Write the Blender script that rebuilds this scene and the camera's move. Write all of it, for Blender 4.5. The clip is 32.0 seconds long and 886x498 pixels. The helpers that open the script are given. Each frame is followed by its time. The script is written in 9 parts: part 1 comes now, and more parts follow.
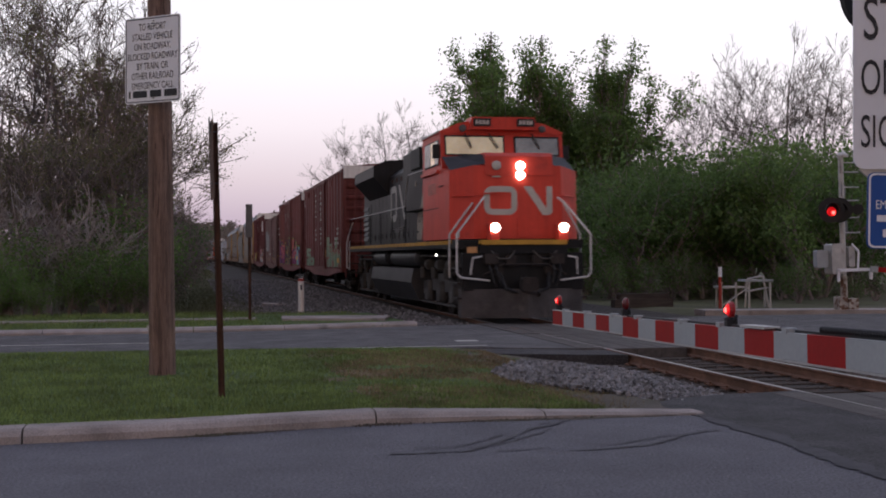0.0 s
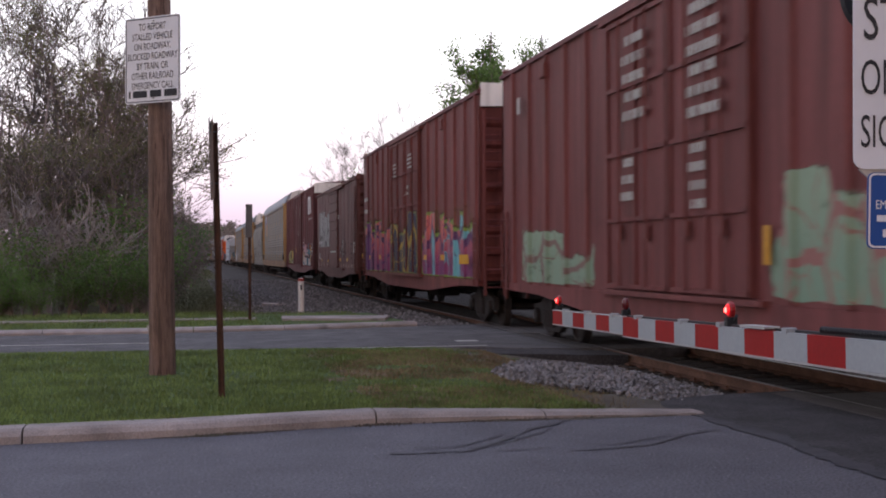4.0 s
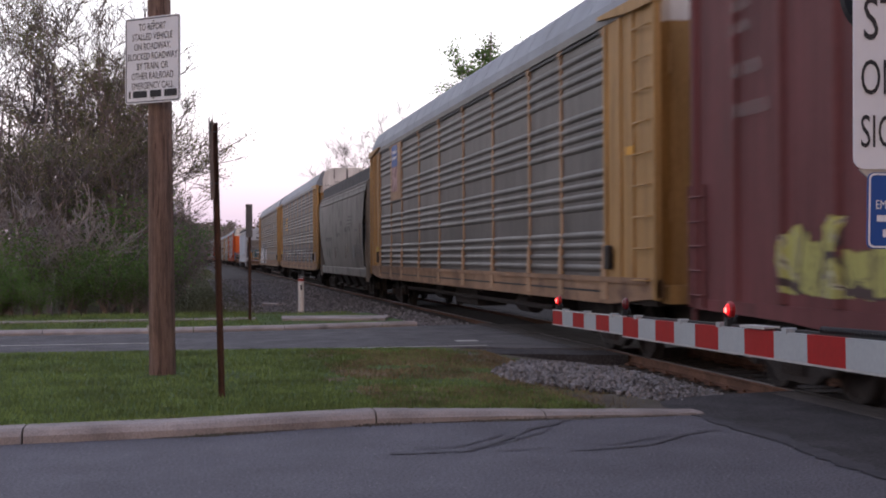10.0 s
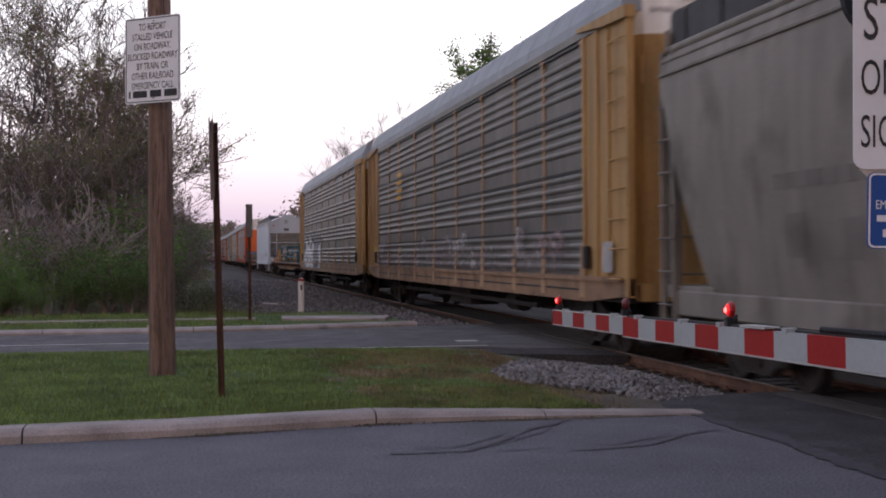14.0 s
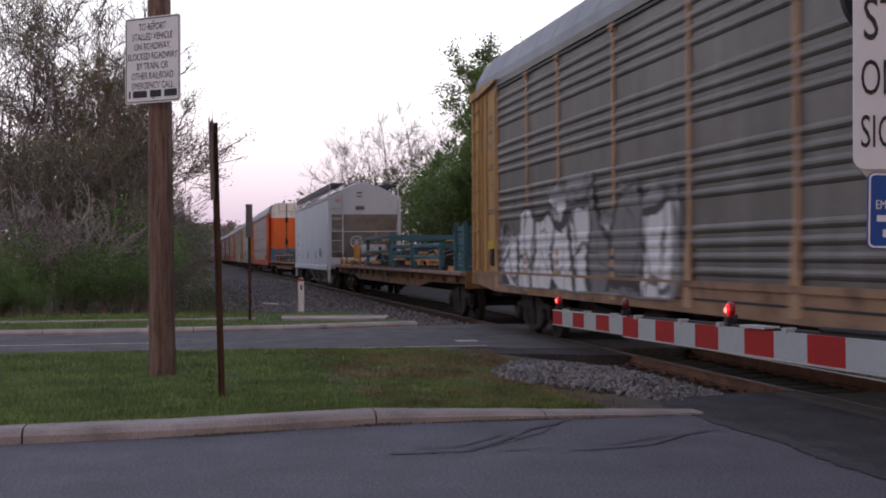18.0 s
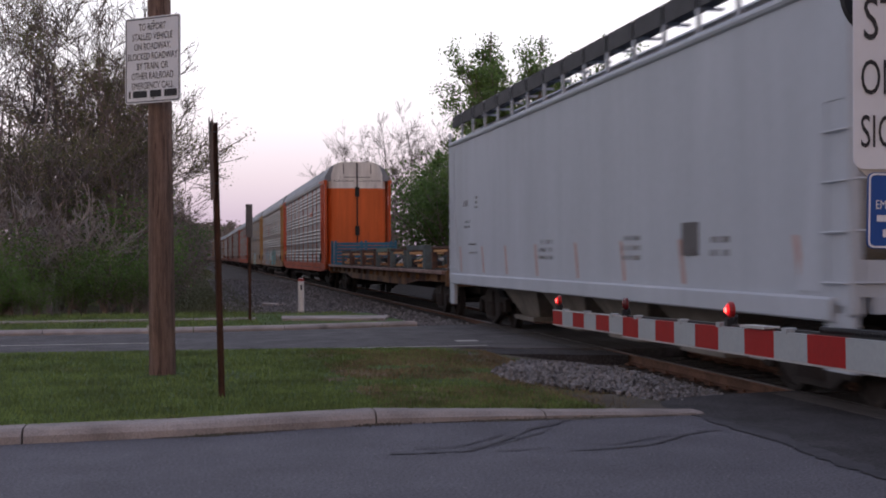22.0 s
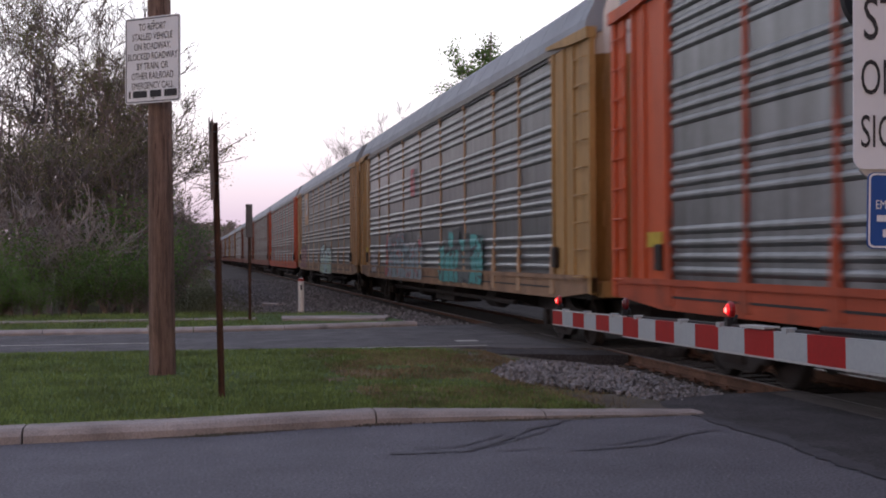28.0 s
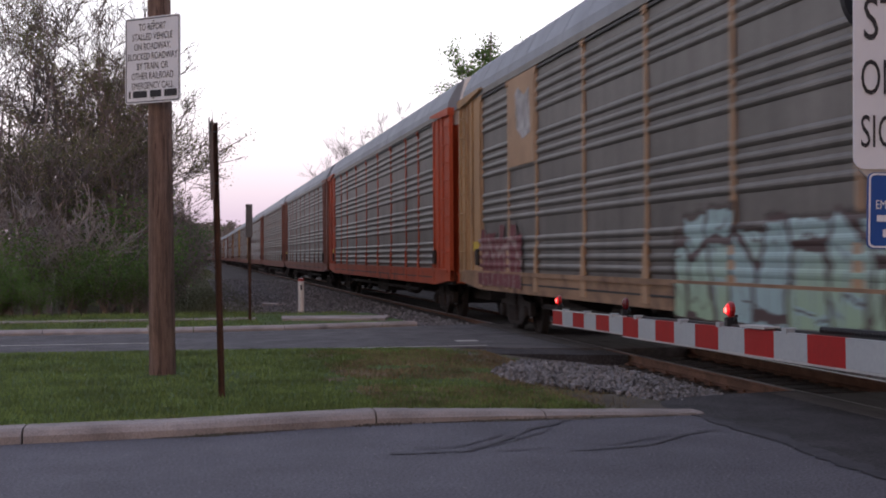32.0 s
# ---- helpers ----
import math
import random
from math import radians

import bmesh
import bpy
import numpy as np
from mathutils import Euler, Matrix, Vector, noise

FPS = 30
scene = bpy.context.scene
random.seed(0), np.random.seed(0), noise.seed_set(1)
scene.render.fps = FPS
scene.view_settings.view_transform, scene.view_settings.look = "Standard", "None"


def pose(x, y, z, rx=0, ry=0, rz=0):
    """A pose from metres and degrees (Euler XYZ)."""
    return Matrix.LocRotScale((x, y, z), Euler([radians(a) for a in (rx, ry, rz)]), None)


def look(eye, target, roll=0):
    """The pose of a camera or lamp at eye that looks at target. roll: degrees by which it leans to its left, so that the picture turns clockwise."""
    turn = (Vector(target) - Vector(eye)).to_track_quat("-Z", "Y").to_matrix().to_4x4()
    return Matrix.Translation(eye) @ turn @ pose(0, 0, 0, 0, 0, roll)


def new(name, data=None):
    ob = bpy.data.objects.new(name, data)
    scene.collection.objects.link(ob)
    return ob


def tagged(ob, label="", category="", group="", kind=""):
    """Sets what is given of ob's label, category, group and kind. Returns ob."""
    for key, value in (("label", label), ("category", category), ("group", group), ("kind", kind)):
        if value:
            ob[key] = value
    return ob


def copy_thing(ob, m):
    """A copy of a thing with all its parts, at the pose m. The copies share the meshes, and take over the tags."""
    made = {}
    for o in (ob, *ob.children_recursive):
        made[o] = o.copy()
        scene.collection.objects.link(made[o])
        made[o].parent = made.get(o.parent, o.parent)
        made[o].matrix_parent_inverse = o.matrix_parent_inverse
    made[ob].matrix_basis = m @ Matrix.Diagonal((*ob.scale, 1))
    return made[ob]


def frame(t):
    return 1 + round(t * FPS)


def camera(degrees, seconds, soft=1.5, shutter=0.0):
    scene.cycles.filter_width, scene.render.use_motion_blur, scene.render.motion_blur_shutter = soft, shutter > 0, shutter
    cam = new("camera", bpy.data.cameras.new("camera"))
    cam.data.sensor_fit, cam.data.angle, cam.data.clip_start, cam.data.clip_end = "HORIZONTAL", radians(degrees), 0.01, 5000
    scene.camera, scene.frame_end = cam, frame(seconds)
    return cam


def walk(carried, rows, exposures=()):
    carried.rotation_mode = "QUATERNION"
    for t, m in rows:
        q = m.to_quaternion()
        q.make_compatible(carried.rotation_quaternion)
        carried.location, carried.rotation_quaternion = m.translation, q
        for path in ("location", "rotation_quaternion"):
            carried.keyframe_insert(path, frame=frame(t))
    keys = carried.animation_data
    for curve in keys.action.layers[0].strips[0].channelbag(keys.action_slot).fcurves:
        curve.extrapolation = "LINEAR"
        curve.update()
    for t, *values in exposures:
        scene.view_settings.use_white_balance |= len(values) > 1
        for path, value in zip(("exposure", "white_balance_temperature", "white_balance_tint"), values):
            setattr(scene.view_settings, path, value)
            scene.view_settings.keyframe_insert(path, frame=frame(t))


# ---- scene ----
# ---- camera ----
cam = camera(38.27, 32.0, soft=1.9, shutter=0.5)
EYE = (0.0, 0.0, 1.567)
AIM = (0.19218 * 50, 0.98136 * 50, 1.567 + 50 * 0.0050)
VIEW = look(EYE, AIM, -0.34)
walk(cam, [(0.0, VIEW), (32.0, VIEW)], [(0.0, 0.0), (1.0, 0.1), (2.0, 0.6), (3.0, 0.68), (6.0, 0.68), (8.0, 0.68), (13.0, 0.52), (17.0, 0.45), (19.0, 0.35), (20.5, 0.2), (25.0, 0.25), (26.5, 0.35), (28.0, 0.45), (32.0, 0.45)])

# ---- dusk sky and the last low light ----
world = bpy.data.worlds.new("dusk")
scene.world = world
world.use_nodes = True
wn, wl = world.node_tree.nodes, world.node_tree.links
wn.clear()
w_out = wn.new("ShaderNodeOutputWorld")
w_bg = wn.new("ShaderNodeBackground")
w_co = wn.new("ShaderNodeTexCoord")
w_sep = wn.new("ShaderNodeSeparateXYZ")
w_ramp = wn.new("ShaderNodeValToRGB")
w_sky = wn.new("ShaderNodeTexSky")
w_sky.sky_type, w_sky.sun_disc = "NISHITA", False
w_sky.sun_elevation, w_sky.sun_rotation = radians(3), radians(250)
w_add = wn.new("ShaderNodeMixRGB")
w_add.blend_type, w_add.inputs[0].default_value = "ADD", 0.04
wl.new(w_co.outputs["Generated"], w_sep.inputs[0])
wl.new(w_sep.outputs["Z"], w_ramp.inputs[0])
ramp = w_ramp.color_ramp
for _pos, _col in ((0.0, (0.46, 0.36, 0.46)), (0.03, (0.58, 0.47, 0.57)), (0.06, (0.76, 0.64, 0.70)), (0.10, (0.95, 0.85, 0.90)), (0.15, (1.04, 0.99, 1.03)), (0.28, (0.95, 0.95, 1.02)), (0.40, (0.68, 0.69, 0.78)), (0.60, (0.53, 0.56, 0.71))):
    _e = ramp.elements[0] if _pos == 0.0 else ramp.elements.new(_pos)
    _e.position, _e.color = _pos, (_col[0], _col[1], _col[2] * 1.03, 1)
ramp.elements[-1].position, ramp.elements[-1].color = 1.0, (0.47, 0.51, 0.70, 1)
# the afterglow of the set sun, low behind the camera
w_dot = wn.new("ShaderNodeVectorMath")
w_dot.operation = "DOT_PRODUCT"
w_dot.inputs[1].default_value = (-0.22, -0.97, 0.12)
w_glow = wn.new("ShaderNodeValToRGB")
for _pos, _col in ((0.0, (0.62, 0.62, 0.66)), (0.35, (0.58, 0.60, 0.70)), (0.80, (0.50, 0.50, 0.56)), (0.93, (0.80, 0.63, 0.50))):
    _e = w_glow.color_ramp.elements[0] if _pos == 0.0 else w_glow.color_ramp.elements.new(_pos)
    _e.position, _e.color = _pos, (*_col, 1)
w_glow.color_ramp.elements[0].color = (1, 1, 1, 1)
w_glow.color_ramp.elements[-1].position, w_glow.color_ramp.elements[-1].color = 1.0, (1.4, 0.90, 0.52, 1)
w_mul = wn.new("ShaderNodeMixRGB")
w_mul.blend_type, w_mul.inputs[0].default_value = "MULTIPLY", 1.0
wl.new(w_co.outputs["Generated"], w_dot.inputs[0])
wl.new(w_dot.outputs["Value"], w_glow.inputs[0])
wl.new(w_ramp.outputs[0], w_mul.inputs[1])
wl.new(w_glow.outputs[0], w_mul.inputs[2])
wl.new(w_mul.outputs[0], w_add.inputs[1])
wl.new(w_sky.outputs[0], w_add.inputs[2])
w_add.inputs[0].default_value = 0.02
wl.new(w_add.outputs[0], w_bg.inputs[0])
w_bg.inputs[1].default_value = 1.0
wl.new(w_bg.outputs[0], w_out.inputs[0])

sun = new("sun", bpy.data.lights.new("sun", "SUN"))
sun.data.energy, sun.data.angle, sun.data.color = 0.10, radians(30), (1.0, 0.70, 0.48)
sun.matrix_world = look((-7, -31, 9), (0, 0, 0))


# ---- materials ----
def mat(name, col, rough=0.7, metal=0.0, vary=0.25, scale=3.0, fine=40.0, bump=0.1, other=None, amount=0.5, stretch=(1, 1, 1), sharp=0.12, emit=0.0, spec=0.28, world_space=False, each=0.0, streak=0.0, grain=0.0):
    """Two scales of variation on a base colour, a second colour in patches (rust, dirt), and a fine relief."""
    m = bpy.data.materials.new(name)
    m.use_nodes = True
    n, l = m.node_tree.nodes, m.node_tree.links
    b = n["Principled BSDF"]
    b.inputs["Roughness"].default_value, b.inputs["Metallic"].default_value = rough, metal
    b.inputs["Specular IOR Level"].default_value = spec
    co = n.new("ShaderNodeTexCoord")
    mp = n.new("ShaderNodeMapping")
    mp.inputs["Scale"].default_value = stretch
    if world_space:
        geo = n.new("ShaderNodeNewGeometry")
        l.new(geo.outputs["Position"], mp.inputs[0])
    else:
        info = n.new("ShaderNodeObjectInfo")
        mul = n.new("ShaderNodeMath")
        mul.operation = "MULTIPLY"
        mul.inputs[1].default_value = 37.0
        l.new(info.outputs["Random"], mul.inputs[0])
        l.new(co.outputs["Object"], mp.inputs[0])
        l.new(mul.outputs[0], mp.inputs["Location"])
    def noise_at(s, detail=4):
        t = n.new("ShaderNodeTexNoise")
        t.inputs["Scale"].default_value, t.inputs["Detail"].default_value = s, detail
        l.new(mp.outputs[0], t.inputs["Vector"])
        return t
    big, small = noise_at(scale), noise_at(fine, 3)
    r = n.new("ShaderNodeValToRGB")
    r.color_ramp.elements[0].position, r.color_ramp.elements[1].position = 0.3, 0.7
    r.color_ramp.elements[0].color = (*[c * (1 - vary) for c in col], 1)
    r.color_ramp.elements[1].color = (*[min(1, c * (1 + vary)) for c in col], 1)
    l.new(big.outputs["Fac"], r.inputs[0])
    out = r.outputs[0]
    if other:
        t = noise_at(scale * 1.7, 6)
        q = n.new("ShaderNodeValToRGB")
        q.color_ramp.elements[0].position, q.color_ramp.elements[1].position = 1 - amount, min(1, 1 - amount + sharp)
        l.new(t.outputs["Fac"], q.inputs[0])
        mx = n.new("ShaderNodeMixRGB")
        mx.inputs[2].default_value = (*other, 1)
        l.new(q.outputs[0], mx.inputs[0])
        l.new(out, mx.inputs[1])
        out = mx.outputs[0]
    f = n.new("ShaderNodeMixRGB")
    f.blend_type, f.inputs[0].default_value = "OVERLAY", min(1.0, vary * 1.6)
    l.new(out, f.inputs[1])
    l.new(small.outputs["Fac"], f.inputs[2])
    out = f.outputs[0]
    if grain:
        # stone chippings of lighter and darker tone
        mr3, hs3 = n.new("ShaderNodeMapRange"), n.new("ShaderNodeHueSaturation")
        mr3.inputs["From Min"].default_value, mr3.inputs["From Max"].default_value = 0.33, 0.67
        mr3.inputs["To Min"].default_value, mr3.inputs["To Max"].default_value = 1 - grain, 1 + grain
        l.new(small.outputs["Fac"], mr3.inputs["Value"])
        l.new(mr3.outputs[0], hs3.inputs["Value"])
        l.new(out, hs3.inputs["Color"])
        out = hs3.outputs[0]
    if streak:
        # rain-washed dirt running down the sheet
        mp2 = n.new("ShaderNodeMapping")
        mp2.inputs["Scale"].default_value = (2.5, 2.5, 0.16)
        l.new(co.outputs["Object"], mp2.inputs[0])
        t2 = n.new("ShaderNodeTexNoise")
        t2.inputs["Scale"].default_value, t2.inputs["Detail"].default_value = 2.6, 7
        l.new(mp2.outputs[0], t2.inputs["Vector"])
        mr2 = n.new("ShaderNodeMapRange")
        mr2.inputs["From Min"].default_value, mr2.inputs["From Max"].default_value = 0.3, 0.72
        mr2.inputs["To Min"].default_value, mr2.inputs["To Max"].default_value = 1 + streak, 1 - streak
        l.new(t2.outputs["Fac"], mr2.inputs["Value"])
        hs2 = n.new("ShaderNodeHueSaturation")
        l.new(mr2.outputs[0], hs2.inputs["Value"])
        l.new(out, hs2.inputs["Color"])
        out = hs2.outputs[0]
    if each:
        isl = n.new("ShaderNodeNewGeometry")
        hs = n.new("ShaderNodeHueSaturation")
        mr = n.new("ShaderNodeMapRange")
        mr.inputs["To Min"].default_value, mr.inputs["To Max"].default_value = 1 - each, 1 + each
        l.new(isl.outputs["Random Per Island"], mr.inputs["Value"])
        l.new(mr.outputs[0], hs.inputs["Value"])
        l.new(out, hs.inputs["Color"])
        out = hs.outputs[0]
    l.new(out, b.inputs["Base Color"])
    if bump:
        bp = n.new("ShaderNodeBump")
        bp.inputs["Strength"].default_value, bp.inputs["Distance"].default_value = bump, 0.02
        l.new(small.outputs["Fac"], bp.inputs["Height"])
        l.new(bp.outputs[0], b.inputs["Normal"])
    if emit:
        b.inputs["Emission Color"].default_value, b.inputs["Emission Strength"].default_value = (*col, 1), emit
    return m


def leafy(name, col, other):
    m = mat(name, col, 0.55, vary=0.35, scale=0.5, fine=3.0, bump=0.0, other=other, amount=0.45, sharp=0.3, spec=0.3, world_space=True, each=0.28)
    n, l = m.node_tree.nodes, m.node_tree.links
    b = n["Principled BSDF"]
    thin, mix = n.new("ShaderNodeBsdfTranslucent"), n.new("ShaderNodeMixShader")
    mix.inputs[0].default_value = 0.5
    l.new(b.inputs["Base Color"].links[0].from_socket, thin.inputs["Color"])
    l.new(b.outputs[0], mix.inputs[1])
    l.new(thin.outputs[0], mix.inputs[2])
    l.new(mix.outputs[0], n["Material Output"].inputs["Surface"])
    return m


ASPHALT = mat("asphalt", (0.112, 0.107, 0.121), 0.88, vary=0.14, scale=1.3, fine=42, bump=1.0, other=(0.096, 0.091, 0.103), amount=0.44, sharp=0.3, world_space=True, grain=0.28)
ASPHALT2 = mat("old_asphalt", (0.10, 0.094, 0.096), 0.9, vary=0.30, scale=1.4, fine=38, bump=0.8, other=(0.065, 0.06, 0.062), amount=0.5, sharp=0.25, world_space=True, grain=0.35)
PATCH = mat("dark_asphalt", (0.044, 0.041, 0.044), 0.88, vary=0.32, scale=2.0, fine=42, bump=0.8, world_space=True, grain=0.4)
GRIT = mat("pale_grit", (0.19, 0.18, 0.19), 0.9, vary=0.2, scale=2, fine=30, bump=0.1, world_space=True, each=0.5)
TAR = mat("tar_seal", (0.062, 0.059, 0.066), 0.95, vary=0.2, scale=5, fine=60, bump=0.2, world_space=True)
TARFADE = mat("worn_tar_seal", (0.082, 0.078, 0.086), 0.95, vary=0.25, scale=4, fine=60, bump=0.2, other=(0.10, 0.095, 0.106), amount=0.5, sharp=0.3, world_space=True)
CONCRETE = mat("kerb_concrete", (0.30, 0.258, 0.24), 0.9, vary=0.28, scale=1.4, fine=60, bump=0.4, other=(0.17, 0.15, 0.14), amount=0.42, sharp=0.2, world_space=True)
SOIL = mat("ground_soil", (0.075, 0.075, 0.035), 0.95, vary=0.35, scale=0.35, fine=25, bump=0.7, other=(0.10, 0.085, 0.06), amount=0.5, sharp=0.2, world_space=True)
DIRT = mat("verge_dirt", (0.105, 0.09, 0.075), 0.95, vary=0.3, scale=0.9, fine=60, bump=0.8, other=(0.07, 0.07, 0.035), amount=0.5, sharp=0.25, world_space=True)
TURF = mat("turf", (0.066, 0.105, 0.034), 0.95, vary=0.3, scale=0.7, fine=50, bump=0.8, other=(0.13, 0.105, 0.062), amount=0.36, sharp=0.16, world_space=True)
DRY = mat("dry_turf", (0.14, 0.103, 0.066), 0.95, vary=0.3, scale=1.2, fine=50, bump=0.8, other=(0.075, 0.085, 0.03), amount=0.46, sharp=0.2, world_space=True)
RANK = mat("rank_grass", (0.085, 0.092, 0.045), 0.8, vary=0.35, scale=0.8, fine=4, bump=0, other=(0.12, 0.10, 0.06), amount=0.45, sharp=0.25, world_space=True, each=0.35)
STRAW = mat("dry_grass", (0.19, 0.145, 0.085), 0.8, vary=0.3, scale=0.8, fine=4, bump=0, other=(0.12, 0.13, 0.05), amount=0.4, sharp=0.25, world_space=True, each=0.35)
BLADE = mat("grass_blade", (0.138, 0.192, 0.056), 0.7, vary=0.4, scale=0.8, fine=4, bump=0, other=(0.155, 0.14, 0.07), amount=0.38, sharp=0.25, world_space=True, each=0.35)
# brown stone with the shade under the train put into its colour
SHADESTONE = mat("shaded_stone", (0.075, 0.056, 0.047), 0.85, vary=0.25, scale=2, fine=30, bump=0.3, world_space=True, each=0.45)
STONE = mat("ballast_stone", (0.168, 0.160, 0.162), 0.9, vary=0.2, scale=2, fine=30, bump=0.3, world_space=True, each=0.45)
BED = mat("ballast_bed", (0.04, 0.035, 0.033), 0.95, vary=0.35, scale=9, fine=40, bump=1.0, other=(0.06, 0.045, 0.038), amount=0.5, sharp=0.2, world_space=True)
RAIL = mat("rail_steel", (0.135, 0.07, 0.046), 0.75, 0.25, vary=0.3, scale=4, fine=40, bump=0.2)
RAILTOP = mat("rail_head", (0.24, 0.21, 0.21), 0.4, 0.6, vary=0.15, scale=3, fine=60, bump=0.05)
TIE = mat("creosoted_tie", (0.062, 0.049, 0.042), 0.95, vary=0.35, scale=5, fine=50, bump=0.6, stretch=(0.3, 3, 3))
PLANK = mat("crossing_plank", (0.085, 0.075, 0.071), 0.9, vary=0.25, scale=3, fine=50, bump=0.5, stretch=(3, 0.4, 3))
POLEWOOD = mat("pole_wood", (0.185, 0.122, 0.10), 0.95, vary=0.4, scale=4, fine=30, bump=1.0, other=(0.085, 0.052, 0.042), amount=0.42, sharp=0.1, stretch=(5, 5, 0.35))
BARK = mat("bark", (0.225, 0.18, 0.175), 0.95, vary=0.3, scale=2, fine=25, bump=0.5, stretch=(4, 4, 0.6))
BARKDARK = mat("dark_bark", (0.18, 0.15, 0.143), 0.95, vary=0.3, scale=2, fine=25, bump=0.4, stretch=(4, 4, 0.6))
BARKPALE = mat("pale_bark", (0.135, 0.115, 0.108), 0.95, vary=0.25, scale=2, fine=25, bump=0.3, stretch=(4, 4, 0.6))
BARKGREY = mat("grey_bark", (0.31, 0.275, 0.27), 0.95, vary=0.25, scale=2, fine=25, bump=0.3, stretch=(4, 4, 0.6))
LEAF = leafy("spring_leaf", (0.13, 0.20, 0.06), (0.16, 0.24, 0.065))
LEAFDARK = leafy("dark_leaf", (0.14, 0.215, 0.066), (0.175, 0.255, 0.07))
BANKLEAF = leafy("bank_leaf", (0.10, 0.165, 0.05), (0.14, 0.215, 0.054))
OLIVE = leafy("olive_leaf", (0.18, 0.175, 0.085), (0.14, 0.125, 0.075))
BUD = leafy("bud_leaf", (0.19, 0.15, 0.125), (0.165, 0.15, 0.095))
SHRUB = leafy("shrub_leaf", (0.12, 0.195, 0.055), (0.155, 0.235, 0.058))

RED = mat("engine_red", (0.53, 0.052, 0.034), 0.42, vary=0.12, scale=1.2, fine=30, bump=0.03, other=(0.26, 0.034, 0.028), amount=0.40, sharp=0.25, spec=0.22, streak=0.12)
BLACK = mat("engine_black", (0.012, 0.0125, 0.015), 0.48, vary=0.25, scale=1.4, fine=30, bump=0.04, other=(0.020, 0.018, 0.017), amount=0.42, sharp=0.3, spec=0.15, streak=0.20)
DARK = mat("underframe_dark", (0.030, 0.025, 0.024), 0.8, vary=0.35, scale=3, fine=40, bump=0.3, other=(0.06, 0.045, 0.038), amount=0.42, sharp=0.3)
TANK = mat("tank_grey", (0.034, 0.034, 0.038), 0.5, vary=0.25, scale=1.5, fine=30, bump=0.08, other=(0.09, 0.08, 0.075), amount=0.4, sharp=0.3)
WHITE = mat("marking_white", (0.62, 0.61, 0.60), 0.6, vary=0.12, scale=4, fine=30, bump=0.02)
CREAM = mat("marking_grey", (0.42, 0.40, 0.37), 0.6, vary=0.12, scale=4, fine=30, bump=0.02)
YELLOW = mat("stripe_yellow", (0.46, 0.25, 0.04), 0.6, vary=0.2, scale=4, fine=30, bump=0.05)
STEEL = mat("rail_white_metal", (0.50, 0.49, 0.49), 0.5, vary=0.15, scale=4, fine=30, bump=0.02)
WINDOW = mat("cab_glass", (0.02, 0.02, 0.02), 0.06, vary=0.0, bump=0, spec=0.8)
RUSTRED = mat("boxcar_red", (0.155, 0.044, 0.041), 0.68, vary=0.14, scale=0.9, fine=30, bump=0.06, other=(0.10, 0.035, 0.03), amount=0.44, sharp=0.25, stretch=(1, 1, 0.35), streak=0.30)
BROWN = mat("boxcar_brown", (0.118, 0.046, 0.042), 0.72, vary=0.18, scale=0.9, fine=30, bump=0.08, other=(0.075, 0.035, 0.032), amount=0.46, sharp=0.25, stretch=(1, 1, 0.35), streak=0.35)
MAROON = mat("boxcar_maroon", (0.118, 0.035, 0.037), 0.68, vary=0.15, scale=0.9, fine=30, bump=0.06, other=(0.075, 0.03, 0.03), amount=0.44, sharp=0.25, stretch=(1, 1, 0.35), streak=0.30)
GALV = mat("galvanised_panel", (0.118, 0.110, 0.104), 0.5, 0.4, vary=0.2, scale=1.0, fine=30, bump=0.05, other=(0.08, 0.072, 0.068), amount=0.46, sharp=0.35, stretch=(1, 1, 0.4), streak=0.14)
GALVB = mat("bright_panel", (0.165, 0.175, 0.185), 0.38, 0.7, vary=0.2, scale=1.0, fine=30, bump=0.05, other=(0.10, 0.095, 0.095), amount=0.42, sharp=0.35, stretch=(1, 1, 0.4), streak=0.28)
ROOF = mat("galvanised_roof", (0.22, 0.24, 0.275), 0.6, 0.1, vary=0.15, scale=1.0, fine=30, bump=0.05)
YCAR = mat("rack_yellow", (0.33, 0.195, 0.075), 0.62, vary=0.15, scale=1.0, fine=30, bump=0.06, other=(0.17, 0.085, 0.035), amount=0.40, sharp=0.22, stretch=(1, 1, 0.4), streak=0.28)
TANCAR = mat("rack_tan", (0.33, 0.20, 0.10), 0.66, vary=0.15, scale=1.0, fine=30, bump=0.06, other=(0.15, 0.085, 0.05), amount=0.44, sharp=0.22, stretch=(1, 1, 0.4), streak=0.30)
OCAR = mat("rack_orange", (0.46, 0.075, 0.020), 0.55, vary=0.12, scale=1.0, fine=30, bump=0.05, other=(0.30, 0.06, 0.025), amount=0.36, sharp=0.22, stretch=(1, 1, 0.4), streak=0.16)
DULLRED = mat("rack_dull_red", (0.35, 0.058, 0.022), 0.62, vary=0.15, scale=1.0, fine=30, bump=0.05, other=(0.16, 0.04, 0.025), amount=0.42, sharp=0.22, stretch=(1, 1, 0.4), streak=0.2)
RCAR = mat("rack_brown", (0.16, 0.06, 0.042), 0.66, vary=0.15, scale=1.0, fine=30, bump=0.06, other=(0.10, 0.04, 0.03), amount=0.44, sharp=0.22, stretch=(1, 1, 0.4), streak=0.30)
DOORWHITE = mat("door_white", (0.72, 0.69, 0.66), 0.6, vary=0.1, scale=2, fine=30, bump=0.03, other=(0.32, 0.28, 0.25), amount=0.36, sharp=0.2, stretch=(1, 1, 0.4), streak=0.15)
